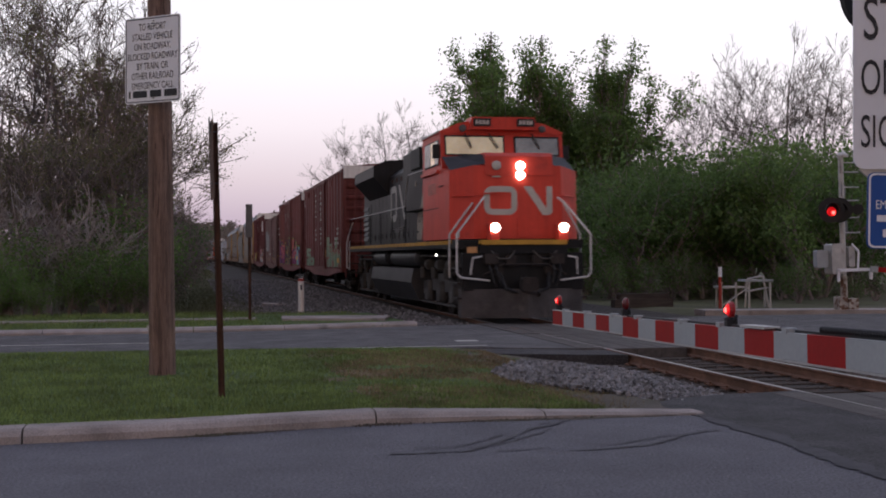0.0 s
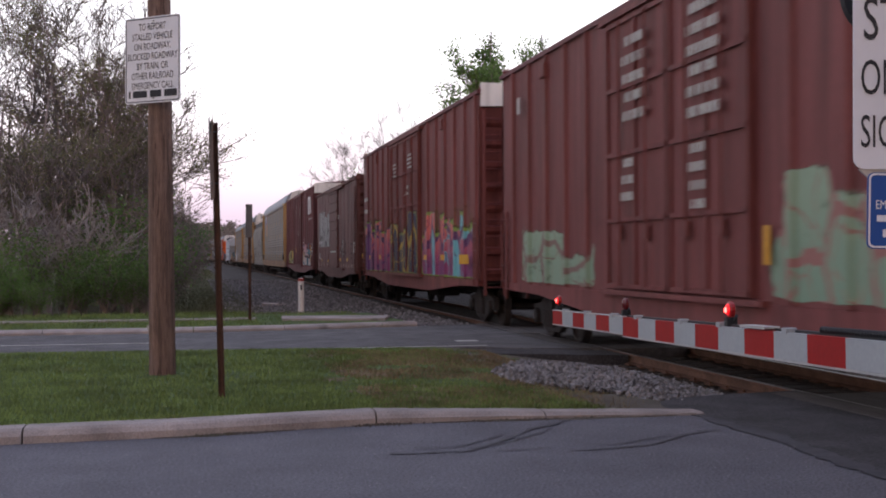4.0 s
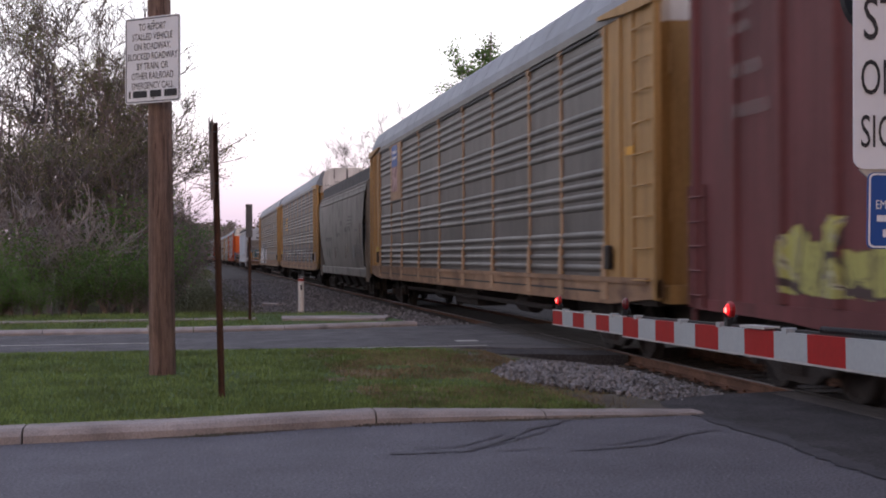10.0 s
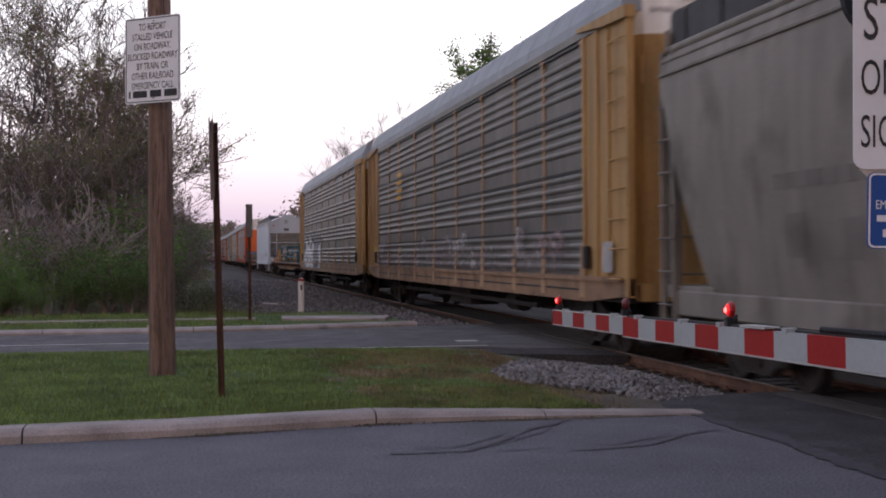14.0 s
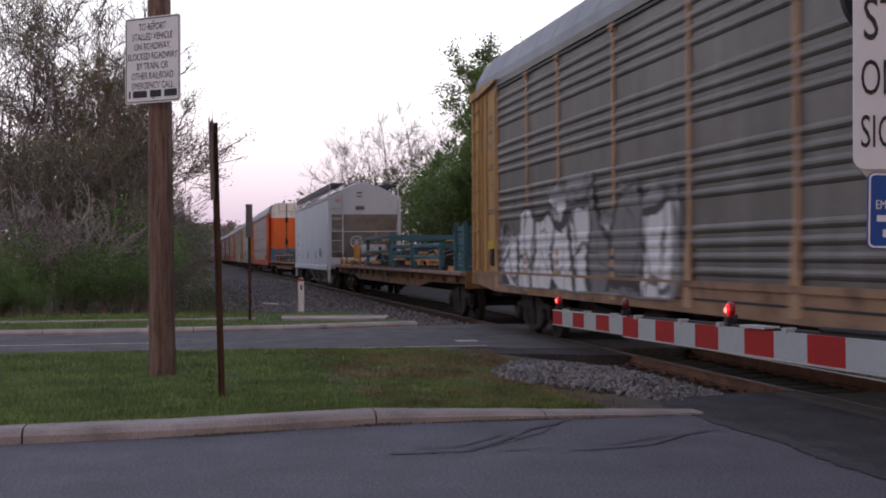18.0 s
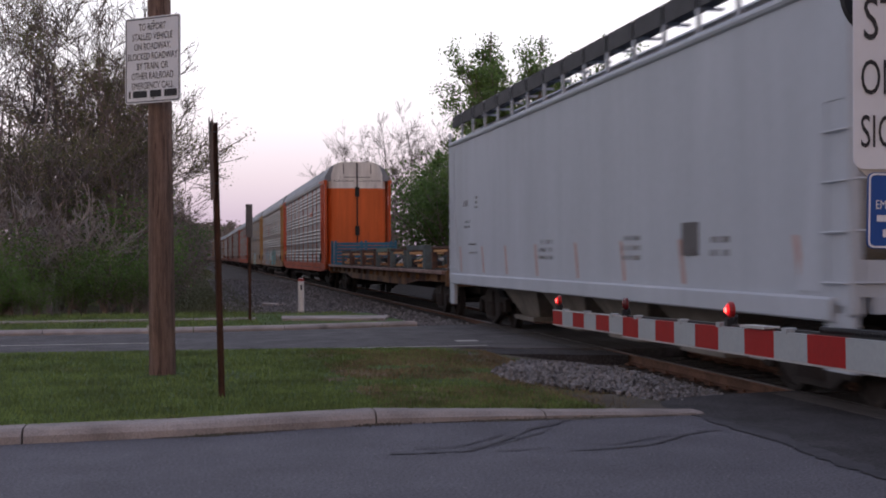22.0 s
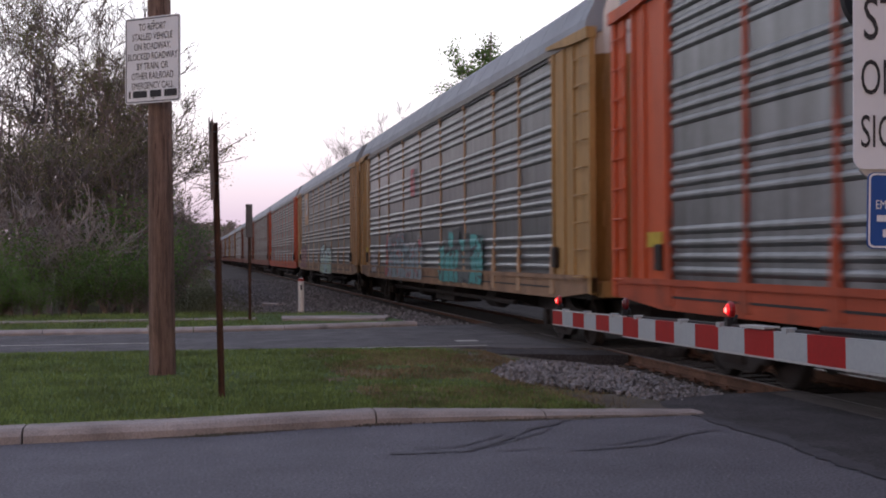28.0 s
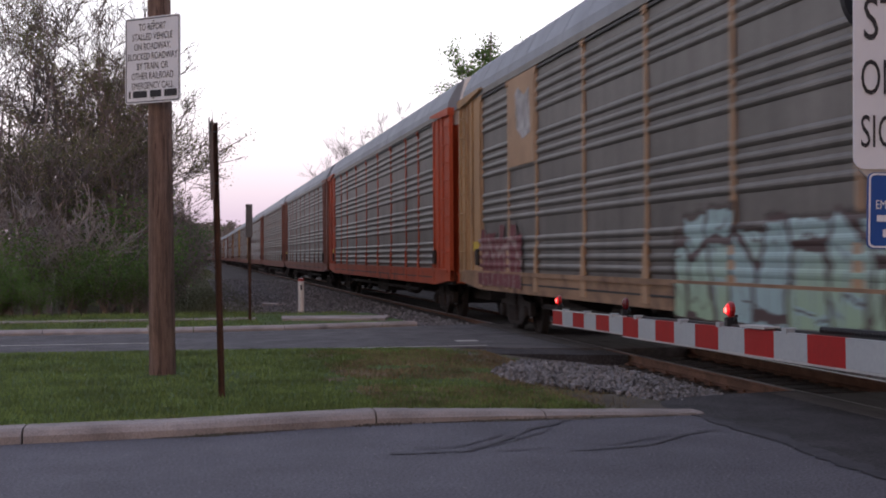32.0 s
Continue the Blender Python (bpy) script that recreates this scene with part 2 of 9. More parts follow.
HGREY = mat("hopper_grey", (0.185, 0.168, 0.15), 0.7, vary=0.15, scale=0.8, fine=30, bump=0.05, other=(0.115, 0.10, 0.088), amount=0.47, sharp=0.14, stretch=(1, 1.2, 0.7), streak=0.17)
HWHITE = mat("hopper_pale", (0.41, 0.44, 0.49), 0.6, vary=0.07, scale=0.8, fine=30, bump=0.03, other=(0.37, 0.385, 0.42), amount=0.38, sharp=0.3, stretch=(1, 1, 0.3), streak=0.03)
SLOPE = mat("slope_sheet", (0.38, 0.375, 0.36), 0.8, vary=0.2, scale=2, fine=30, bump=0.05)
GRATE = mat("roof_walk", (0.055, 0.055, 0.062), 0.7, 0.2, vary=0.2, scale=4, fine=60, bump=0.2)
DECK = mat("flatcar_deck", (0.21, 0.135, 0.115), 0.85, vary=0.25, scale=2, fine=40, bump=0.3, other=(0.28, 0.21, 0.19), amount=0.50, sharp=0.2)
FLATSIDE = mat("flatcar_side", (0.175, 0.095, 0.05), 0.75, vary=0.25, scale=0.55, fine=40, bump=0.2, other=(0.065, 0.036, 0.03), amount=0.50, sharp=0.10, stretch=(1, 1, 1.6), streak=0.30)
TEAL = mat("rack_teal", (0.035, 0.10, 0.125), 0.6, vary=0.2, scale=2, fine=30, bump=0.1, other=(0.06, 0.05, 0.045), amount=0.36, sharp=0.2)
BLUE = mat("rack_blue", (0.035, 0.135, 0.22), 0.6, vary=0.2, scale=2, fine=30, bump=0.1, other=(0.05, 0.08, 0.10), amount=0.4, sharp=0.2)
TIMBER = mat("dunnage_timber", (0.50, 0.27, 0.12), 0.8, vary=0.2, scale=4, fine=40, bump=0.2, stretch=(4, 0.6, 4))
REFLECT = mat("reflector_yellow", (0.60, 0.30, 0.02), 0.5, vary=0.08, scale=4, fine=30, bump=0)

SIGNFACE = mat("sign_white", (0.70, 0.71, 0.76), 0.5, vary=0.04, scale=3, fine=40, bump=0.01)
SIGNBLACK = mat("sign_black", (0.03, 0.03, 0.035), 0.6, vary=0.1, bump=0)
SIGNBLUE = mat("sign_blue", (0.015, 0.075, 0.30), 0.5, vary=0.05, bump=0)
SIGNBACK = mat("sign_back", (0.11, 0.105, 0.11), 0.6, 0.3, vary=0.2, scale=3, fine=30, bump=0.05)
POSTRUST = mat("post_rust", (0.085, 0.045, 0.033), 0.85, vary=0.3, scale=4, fine=50, bump=0.3)
SILVER = mat("mast_aluminium", (0.42, 0.41, 0.40), 0.5, 0.35, vary=0.15, scale=4, fine=40, bump=0.05, other=(0.22, 0.19, 0.17), amount=0.40, sharp=0.2)
GATEWHITE = mat("gate_white", (0.30, 0.32, 0.328), 0.5, vary=0.06, scale=5, fine=40, bump=0.02)
GATERED = mat("gate_red", (0.27, 0.006, 0.007), 0.5, vary=0.08, scale=5, fine=40, bump=0.02, spec=0.15)
HOOD = mat("lamp_hood", (0.018, 0.018, 0.02), 0.6, vary=0.15, scale=4, fine=40, bump=0.05)
LIT = mat("red_lamp_lit", (1.0, 0.07, 0.06), 0.3, vary=0, bump=0, emit=6.0)
GLOW = mat("red_lens_lit", (0.85, 0.008, 0.014), 0.3, vary=0, bump=0, emit=0.55)
DIM = mat("red_lens_dim", (0.10, 0.010, 0.012), 0.25, vary=0, bump=0)
HEADLIGHT = mat("headlight_lit", (1.0, 0.93, 0.82), 0.3, vary=0, bump=0, emit=15.0)
REDTOP = mat("marker_red", (0.30, 0.035, 0.025), 0.6, vary=0.15, bump=0.02)


# ---- mesh building ----
class Shape:
    """Collects faces for one mesh."""

    def __init__(self):
        self.v, self.f, self.m, self.k = [], [], [], 0

    def add(self, vs, fs):
        o = len(self.v)
        self.v += [tuple(p) for p in vs]
        self.f += [tuple(i + o for i in q) for q in fs]
        self.m += [self.k] * len(fs)
        return self

    def box(self, x0, x1, y0, y1, z0, z1, c=0.0):
        if c <= 0:
            vs = [(x, y, z) for x in (x0, x1) for y in (y0, y1) for z in (z0, z1)]
            return self.add(vs, [(0, 1, 3, 2), (4, 6, 7, 5), (0, 4, 5, 1), (2, 3, 7, 6), (0, 2, 6, 4), (1, 5, 7, 3)])
        return self.prism([(x0 + c, z0), (x1 - c, z0), (x1, z0 + c), (x1, z1 - c), (x1 - c, z1), (x0 + c, z1), (x0, z1 - c), (x0, z0 + c)], y0, y1)

    def prism(self, pts, a, b, axis="y"):
        """A closed outline drawn out from a to b; the outline's plane is xz (y), yz (x) or xy (z)."""
        n = len(pts)
        def put(p, w):
            return {"y": (p[0], w, p[1]), "x": (w, p[0], p[1]), "z": (p[0], p[1], w)}[axis]
        vs = [put(p, a) for p in pts] + [put(p, b) for p in pts]
        fs = [(i, (i + 1) % n, n + (i + 1) % n, n + i) for i in range(n)]
        fs += [tuple(range(n))[::-1], tuple(range(n, 2 * n))]
        return self.add(vs, fs)

    def sheet(self, pts, a, b, axis="y"):
        """An open outline drawn out, with no ends."""
        n = len(pts)
        def put(p, w):
            return {"y": (p[0], w, p[1]), "x": (w, p[0], p[1]), "z": (p[0], p[1], w)}[axis]
        return self.add([put(p, a) for p in pts] + [put(p, b) for p in pts], [(i, i + 1, n + i + 1, n + i) for i in range(n - 1)])

    def tube(self, p, q, r0, r1=None, n=8, caps=True):
        r1 = r0 if r1 is None else r1
        p, q = Vector(p), Vector(q)
        d = (q - p).normalized()
        a = d.orthogonal().normalized()
        b = d.cross(a)
        vs = []
        for c, r in ((p, r0), (q, r1)):
            vs += [c + (a * math.cos(6.2832 * i / n) + b * math.sin(6.2832 * i / n)) * r for i in range(n)]
        fs = [(i, (i + 1) % n, n + (i + 1) % n, n + i) for i in range(n)]
        if caps:
            fs += [tuple(range(n))[::-1], tuple(range(n, 2 * n))]
        return self.add(vs, fs)

    def pipe(self, pts, r, n=6):
        for p, q in zip(pts, pts[1:]):
            self.tube(p, q, r, r, n)
        return self

    def ring(self, c, axis, profile, n=20):
        """A turned form round an axis through c: profile of (along, radius)."""
        c, d = Vector(c), Vector(axis).normalized()
        a = d.orthogonal().normalized()
        b = d.cross(a)
        vs = [c + d * s + (a * math.cos(6.2832 * i / n) + b * math.sin(6.2832 * i / n)) * r for s, r in profile for i in range(n)]
        fs = [(j * n + i, j * n + (i + 1) % n, (j + 1) * n + (i + 1) % n, (j + 1) * n + i) for j in range(len(profile) - 1) for i in range(n)]
        fs += [tuple(range(n))[::-1], tuple(range((len(profile) - 1) * n, len(profile) * n))]
        return self.add(vs, fs)

    def mesh(self, name, mats):
        me = bpy.data.meshes.new(name)
        me.from_pydata(self.v, [], self.f)
        for m in mats if isinstance(mats, (list, tuple)) else [mats]:
            me.materials.append(m)
        if max(self.m, default=0):
            me.polygons.foreach_set("material_index", self.m)
        bm = bmesh.new()
        bm.from_mesh(me)
        if len(bm.faces) < 3000:
            bmesh.ops.recalc_face_normals(bm, faces=bm.faces)
        bm.to_mesh(me)
        bm.free()
        return me


def part(name, shape, material, parent, label="", at=None):
    """One mesh object under a thing or a part; shape: a Shape or a ready mesh."""
    me = shape if isinstance(shape, bpy.types.Mesh) else shape.mesh(name, material)
    ob = new(name, me)
    ob.parent = parent
    if at is not None:
        ob.matrix_basis = at
    if label:
        ob["label"] = label
    return ob


def thing(name, label, category, m=None, group="", kind=""):
    ob = new(name)
    ob.empty_display_size = 0.2
    if m is not None:
        ob.matrix_basis = m
    return tagged(ob, label, category, group, kind)


def single(name, shape, material, label, category, m=None, group="", kind=""):
    ob = new(name, shape.mesh(name, material))
    if m is not None:
        ob.matrix_basis = m
    return tagged(ob, label, category, group, kind)


def words(name, text, size, material, parent, m, align="CENTER", squeeze=1.0):
    cu = bpy.data.curves.new(name, "FONT")
    cu.body, cu.size, cu.align_x, cu.align_y, cu.resolution_u = text, size, align, "CENTER", 3
    tmp = bpy.data.objects.new(name, cu)
    me = bpy.data.meshes.new_from_object(tmp)
    bpy.data.objects.remove(tmp)
    me.materials.append(material)
    for v in me.vertices:
        v.co.x *= squeeze
    ob = new(name, me)
    ob.parent, ob.matrix_basis = parent, m
    return ob


# ---- ground, roads and track ----
TX = 7.53            # the track's centre line
CURVE = 255.0        # where the far track begins to bend
BEND = 1400.0         # its radius


def track_x(y):
    return TX - (max(0.0, y - CURVE) ** 2) / (2 * BEND)


def ground_height(x, y):
    d = abs(x - track_x(y))
    if d < 3.4:
        return -0.34
    return -0.34 + 0.26 * min(1.0, (d - 3.4) / 2.2)


g = Shape()
xs = sorted(set([-1500, -600, -250, -120, -60, -35, -20, -12, -8, -5, -3, -1, 0.5, 1.5, 2.0, 2.5, 3.0, 3.5, 4.1, 4.8, 6, 7.53, 9, 10, 10.9, 11.5, 12, 13, 14, 16, 20, 30, 50, 90, 200, 600, 1500]))
ys = [-1500, -700, -300, -100, -30, 0, 5, 10, 14, 18, 22, 26, 30, 34, 40, 48, 60, 75, 100, 140, 190, 250, 300, 330, 360, 390, 420, 460, 520, 700, 1500]
g.add([(x + track_x(y) - TX, y, ground_height(x + track_x(y) - TX, y) + (0.03 * math.sin(x * 1.7 + y) if abs(x - TX) > 6 else 0)) for y in ys for x in xs],
      [(j * len(xs) + i, j * len(xs) + i + 1, (j + 1) * len(xs) + i + 1, (j + 1) * len(xs) + i) for j in range(len(ys) - 1) for i in range(len(xs) - 1)])
single("ground", g, SOIL, "rough grassy ground with bare soil beside the railway", "ground", kind="structure")


def strip(pts_a, pts_b, top, bottom):
    """A slab between two lines of plan points, west to east."""
    s = Shape()
    n = len(pts_a)
    vs = [(x, y, top) for x, y in pts_a] + [(x, y, top) for x, y in pts_b] + [(x, y, bottom) for x, y in pts_a] + [(x, y, bottom) for x, y in pts_b]
    fs = []
    for i in range(n - 1):
        fs += [(i, i + 1, n + i + 1, n + i), (2 * n + i, 3 * n + i, 3 * n + i + 1, 2 * n + i + 1), (i, 2 * n + i, 2 * n + i + 1, i + 1), (n + i, n + i + 1, 3 * n + i + 1, 3 * n + i)]
    fs += [(0, n, 3 * n, 2 * n), (n - 1, 3 * n - 1, 4 * n - 1, 2 * n - 1)]
    return s.add(vs, fs)


NEAR_EDGE = [(-80, 6.0), (-30, 9.6), (-10, 10.9), (-4, 11.12), (-1.6, 11.22), (-0.2, 11.34), (0.8, 11.55), (1.63, 11.74), (2.95, 11.80), (4.9, 11.72)]
WEST, EAST = TX - 0.80, TX + 0.80


def near_n(x):
    return float(np.interp(x, [p[0] for p in NEAR_EDGE], [p[1] for p in NEAR_EDGE]))


a = [(x, y + 0.02) for x, y in NEAR_EDGE] + [(WEST, 13.35)]
single("road", strip([(x, -3.6) for x, _ in a], a, 0.0, -0.4), ASPHALT, "grey asphalt roadway with tar-sealed cracks", "road", kind="structure")
single("road", strip([(EAST, -3.6), (12, -3.6), (90, -8)], [(EAST, 13.2), (12, 13.0), (90, 13)], 0.0, -0.4), ASPHALT2, "worn grey asphalt beyond the railway crossing", "road", kind="structure")
FAR_S = [(-80, 20.5), (-20, 22.2), (-3.1, 22.05), (1.5, 21.72), (3.4, 21.46), (4.9, 21.15), (WEST, 20.3)]
FAR_N = [(-80, 26.0), (-20, 26.9), (-3.8, 26.9), (-1.0, 26.85), (1.85, 27.19), (4.9, 28.0), (WEST, 28.4)]
fx = sorted(set([p[0] for p in FAR_S + FAR_N]))


def line(pts, xs_):
    return [(x, float(np.interp(x, [p[0] for p in pts], [p[1] for p in pts]))) for x in xs_]


single("road", strip(line(FAR_S, fx), line(FAR_N, fx), 0.0, -0.4), ASPHALT2, "grey asphalt far carriageway before the crossing", "road", kind="structure")
single("road", strip([(EAST, 20.6), (13, 20.4), (90, 16)], [(EAST, 28.5), (13, 30.4), (90, 26)], 0.0, -0.4), ASPHALT2, "grey asphalt far carriageway beyond the railway", "road", kind="structure")
single("road", strip([(4.2, 20.2), (WEST, 19.2)], [(4.4, 21.5), (WEST, 20.4)], -0.02, -0.4), PATCH, "dark asphalt apron beside the crossing", "road", kind="structure")
single("road", Shape().prism([(5.31, -3.5), (4.71, 7.77), (4.74, 8.19), (4.75, 8.57), (4.77, 8.98), (4.81, 9.53), (4.85, 10.25), (4.79, 10.84), (4.79, 11.5), (4.62, 12.2), (4.72, 12.7), (5.1, 13.1), (5.7, 13.3), (WEST, 13.5), (WEST, -3.5)], -0.4, 0.006, "z"), PATCH, "dark patched asphalt at the crossing edge", "road", kind="structure")

# thin painted lines on the far carriageway
ln = Shape()
ln.box(-18, -0.3, 23.78, 23.88, 0.002, 0.006)
ln.box(4.7, 5.1, 22.7, 23.0, 0.002, 0.006)
ln.box(1.6, 5.0, 21.55, 21.64, 0.002, 0.006)
single("road_marking", ln, CREAM, "worn white lane paint on asphalt", "road marking", kind="structure")

# tar-sealed cracks in the near carriageway
for pts, w in (([(4.79, 11.5), (4.79, 10.84), (4.85, 10.25), (4.81, 9.53), (4.77, 8.98), (4.75, 8.57), (4.74, 8.19), (4.71, 7.77)], 0.30),
               ([(2.95, 9.81), (3.35, 9.85), (3.73, 9.98), (4.11, 10.4), (4.38, 10.59), (4.62, 10.69)], 0.09),
               ([(1.51, 9.96), (1.83, 9.95), (2.16, 9.99), (2.56, 10.47), (2.97, 11.1), (3.46, 11.58)], 0.09),
               ([(2.39, 9.91), (2.61, 9.94), (2.84, 10.01)], 0.07),
               ([(3.14, 11.42), (3.33, 11.53), (3.53, 11.61)], 0.1),
               ([(1.75, 10.2), (2.1, 10.22), (2.45, 10.55), (2.7, 10.95)], 0.05),
               ([(2.3, 10.1), (2.62, 10.42), (2.95, 10.8), (3.2, 11.2)], 0.045),
               ([(3.2, 10.05), (3.55, 10.12), (3.85, 10.35), (4.1, 10.5)], 0.05)):
    s = Shape()
    fine = []
    for (x0, y0), (x1, y1) in zip(pts, pts[1:]):
        for k in range(5):
            fine.append((x0 + (x1 - x0) * k / 5 + random.uniform(-0.018, 0.018), y0 + (y1 - y0) * k / 5 + random.uniform(-0.018, 0.018)))
    edge = []
    for k, p in enumerate(fine):
        q0, q1 = fine[max(0, k - 1)], fine[min(len(fine) - 1, k + 1)]
        d = Vector((q1[0] - q0[0], q1[1] - q0[1], 0)).normalized()
        o = Vector((-d.y, d.x, 0)) * w * random.uniform(0.10, 0.42)
        edge += [Vector((*p, 0.010)) - o, Vector((*p, 0.010)) + o]
    s.add(edge, [(2 * k, 2 * k + 1, 2 * k + 3, 2 * k + 2) for k in range(len(fine) - 1)])
    single("crack_seal", s, TAR if w > 0.2 else TARFADE, "dark tar seal along a crack in the asphalt", "crack seal", kind="structure")

# kerbs: long concrete lengths with joints
def kerb(pts, joints, width, height, side, low=None):
    root = thing("kerb", "weathered pinkish concrete kerb along the roadway", "kerb", kind="structure")
    xs_ = [p[0] for p in pts]
    for x0, x1 in zip(joints, joints[1:]):
        mids = [x0 + 0.008] + [x for x in xs_ if x0 + 0.05 < x < x1 - 0.05] + [x1 - 0.008]
        p0 = line(pts, mids)
        s = Shape()
        def prof_at(x):
            h = height if low is None else height + (low - height) * min(1.0, max(0.0, (x - 1.5) / 3.0))
            return [(-0.02 * side, -0.3), (0.0, h * 0.5), (0.035 * side, h - 0.02), (0.07 * side, h), (width * side, h), (width * side, -0.3)]
        n = 6
        s.add([(x, y + o, z) for x, y in p0 for o, z in prof_at(x)],
              [(i * n + k, i * n + (k + 1) % n, (i + 1) * n + (k + 1) % n, (i + 1) * n + k) for i in range(len(p0) - 1) for k in range(n)] + [tuple(range(n)), tuple(range((len(p0) - 1) * n, len(p0) * n))])
        part("kerb_length", s, CONCRETE, root)
    return root


kerb(NEAR_EDGE, [-80, -40, -20, -10, -4.6, -1.42, 1.66, 3.3, 4.9], 0.34, 0.125, 1, 0.02)
kerb(FAR_N, [-80, -40, -20, -12, -6, -3, 0, 1.9, 4.9], 0.55, 0.09, 1)

# median lawn
def lawn_z(x, y):
    y0 = near_n(x) + 0.3
    f = min(1.0, max(0.0, (y - y0) / (21.8 - y0)))
    edge = min(0.09, 0.115 - 0.105 * min(1.0, max(0.0, (x - 1.5) / 3.0)))
    return float(np.interp(f, [0, 0.35, 1.0], [edge, edge * 0.45, 0.006]))


def lawn(sx, sy0, sy1, name, label):
    p0, p1 = line(sy0, sx), line(sy1, sx)
    cuts = [0, 0.18, 0.36, 0.65, 1.0]
    s = Shape()
    vs = [(x, y0 + (y1 - y0) * c, lawn_z(x, y0 + (y1 - y0) * c)) for (x, y0), (_, y1) in zip(p0, p1) for c in cuts]
    s.add(vs, [(i * 5 + k, (i + 1) * 5 + k, (i + 1) * 5 + k + 1, i * 5 + k + 1) for i in range(len(sx) - 1) for k in range(4)])
    return single(name, s, TURF, label, "lawn", kind="structure")


mx = [-80, -30, -10, -4, -1.6, -0.2, 0.8, 1.63, 2.95, 4.0]
MED_S = [(x, y + 0.28) for x, y in NEAR_EDGE]
lawn(mx, MED_S, FAR_S, "lawn", "mown green grass median with bare brown patches")
dn = Shape()
dn.add([(4.0, 12.05, 0.026), (4.9, 12.0, 0.004), (6.2, 13.4, -0.16), (4.0, 21.3, 0.006), (4.9, 21.1, -0.03), (6.2, 20.2, -0.18), (4.0, 17, 0.010), (5.0, 17, -0.05), (6.2, 17, -0.19)],
       [(0, 1, 7, 6), (1, 2, 8, 7), (6, 7, 4, 3), (7, 8, 5, 4)])
single("verge", dn, DIRT, "bare dirt verge sloping to the ballast", "verge", kind="structure")
single("verge", Shape().prism([(3.5, 12.0), (4.8, 11.74), (4.68, 12.3), (4.82, 12.8), (4.7, 13.6), (3.6, 13.6)], -0.3, 0.012, "z"), DIRT, "trodden dirt where the kerb ends", "verge", kind="structure")
vg = strip([(-80, 27.4), (1.9, 27.72), (4.9, 28.5)], [(-80, 33), (1.9, 34), (4.6, 34)], 0.045, -0.4)
single("verge", vg, TURF, "rough grass strip behind the far kerb", "verge", kind="structure")
walk_root = thing("pavement", "narrow pale concrete footpath in the grass", "pavement", kind="structure")
for k in range(28):
    x0 = -40.5 + 1.5 * k
    yy = 30.75 + 0.02 * x0
    part("slab", Shape().box(x0 + 0.01, x0 + 1.49, yy, yy + 0.75, -0.1, 0.085, 0.01), CONCRETE, walk_root)
part("slab", Shape().prism([(2.05, 30.3), (4.4, 29.6), (4.75, 31.2), (2.15, 31.75)], -0.1, 0.1, "z"), CONCRETE, walk_root)
single("kerb", Shape().prism([(13.2, 31.6), (19.5, 30.1), (40, 27), (40, 28.2), (19.5, 31.3), (13.3, 32.6)], -0.3, 0.08, "z"), CONCRETE, "pale concrete kerb and path beyond the railway", "kerb", kind="structure")

for _ in range(16):
    px_, py_ = 3.5 - 1.9 * random.random() ** 1.5, random.uniform(13.2, 20.2)
    rx_ = random.uniform(0.10, 0.34)
    ry_ = rx_ * random.uniform(1.0, 2.4)
    ph = random.uniform(0, 6)
    pts = [(px_ + rx_ * (1 + 0.22 * math.sin(3 * k * 0.2618 + ph) + 0.16 * math.sin(7 * k * 0.2618)) * math.cos(k * 0.2618), py_ + ry_ * (1 + 0.25 * math.sin(4 * k * 0.2618 + ph)) * math.sin(k * 0.2618)) for k in range(24)]
    lift = 0.004 + 0.002 * random.random()
    single("bare_patch", Shape().add([(px_, py_, lawn_z(px_, py_) + lift + 0.002)] + [(u, v, lawn_z(u, v) + lift) for u, v in pts], [(0, k + 1, (k + 1) % 24 + 1) for k in range(24)]), DRY, "bare brown worn patch in the lawn", "bare ground", kind="structure")
# dirt and litter lying in the gutter
for gx0, gx1, gw in ((-0.35, 0.9, 0.10), (1.55, 2.0, 0.06), (2.2, 4.6, 0.12)):
    n = 14
    lo, hi = [], []
    for k in range(n + 1):
        x = gx0 + (gx1 - gx0) * k / n
        hi.append((x, near_n(x) + 0.0))
        lo.append((x, near_n(x) - gw * math.sin(math.pi * k / n) * random.uniform(0.5, 1.2) - 0.004))
    single("gutter_dirt", strip(lo, hi, 0.006, -0.05), DIRT, "dirt and leaves swept against the kerb", "dirt", kind="structure")
# grass blades on the median and verge
def blades(name, count, area, zf, hgt, label, material=None):
    rng = np.random.RandomState(len(name) + count)
    s = Shape()
    vs, fs = [], []
    made = 0
    while made < count:
        x, y, w = area(rng)
        hh = hgt * rng.uniform(0.5, 1.3) * w
        if hh < 0.012:
            made += 1
            continue
        an = rng.uniform(0, 6.28)
        dx, dy = math.cos(an) * 0.007, math.sin(an) * 0.007
        lx, ly = rng.uniform(-0.5, 0.5) * hh, rng.uniform(-0.5, 0.5) * hh
        z = zf(x, y)
        o = len(vs)
        vs += [(x - dx, y - dy, z), (x + dx, y + dy, z), (x + lx, y + ly, z + hh)]
        fs.append((o, o + 1, o + 2))
        made += 1
    me = bpy.data.meshes.new(name)
    me.from_pydata(vs, [], fs)
    me.materials.append(material or BLADE)
    return tagged(new(name, me), label, "grass", kind="stuff")


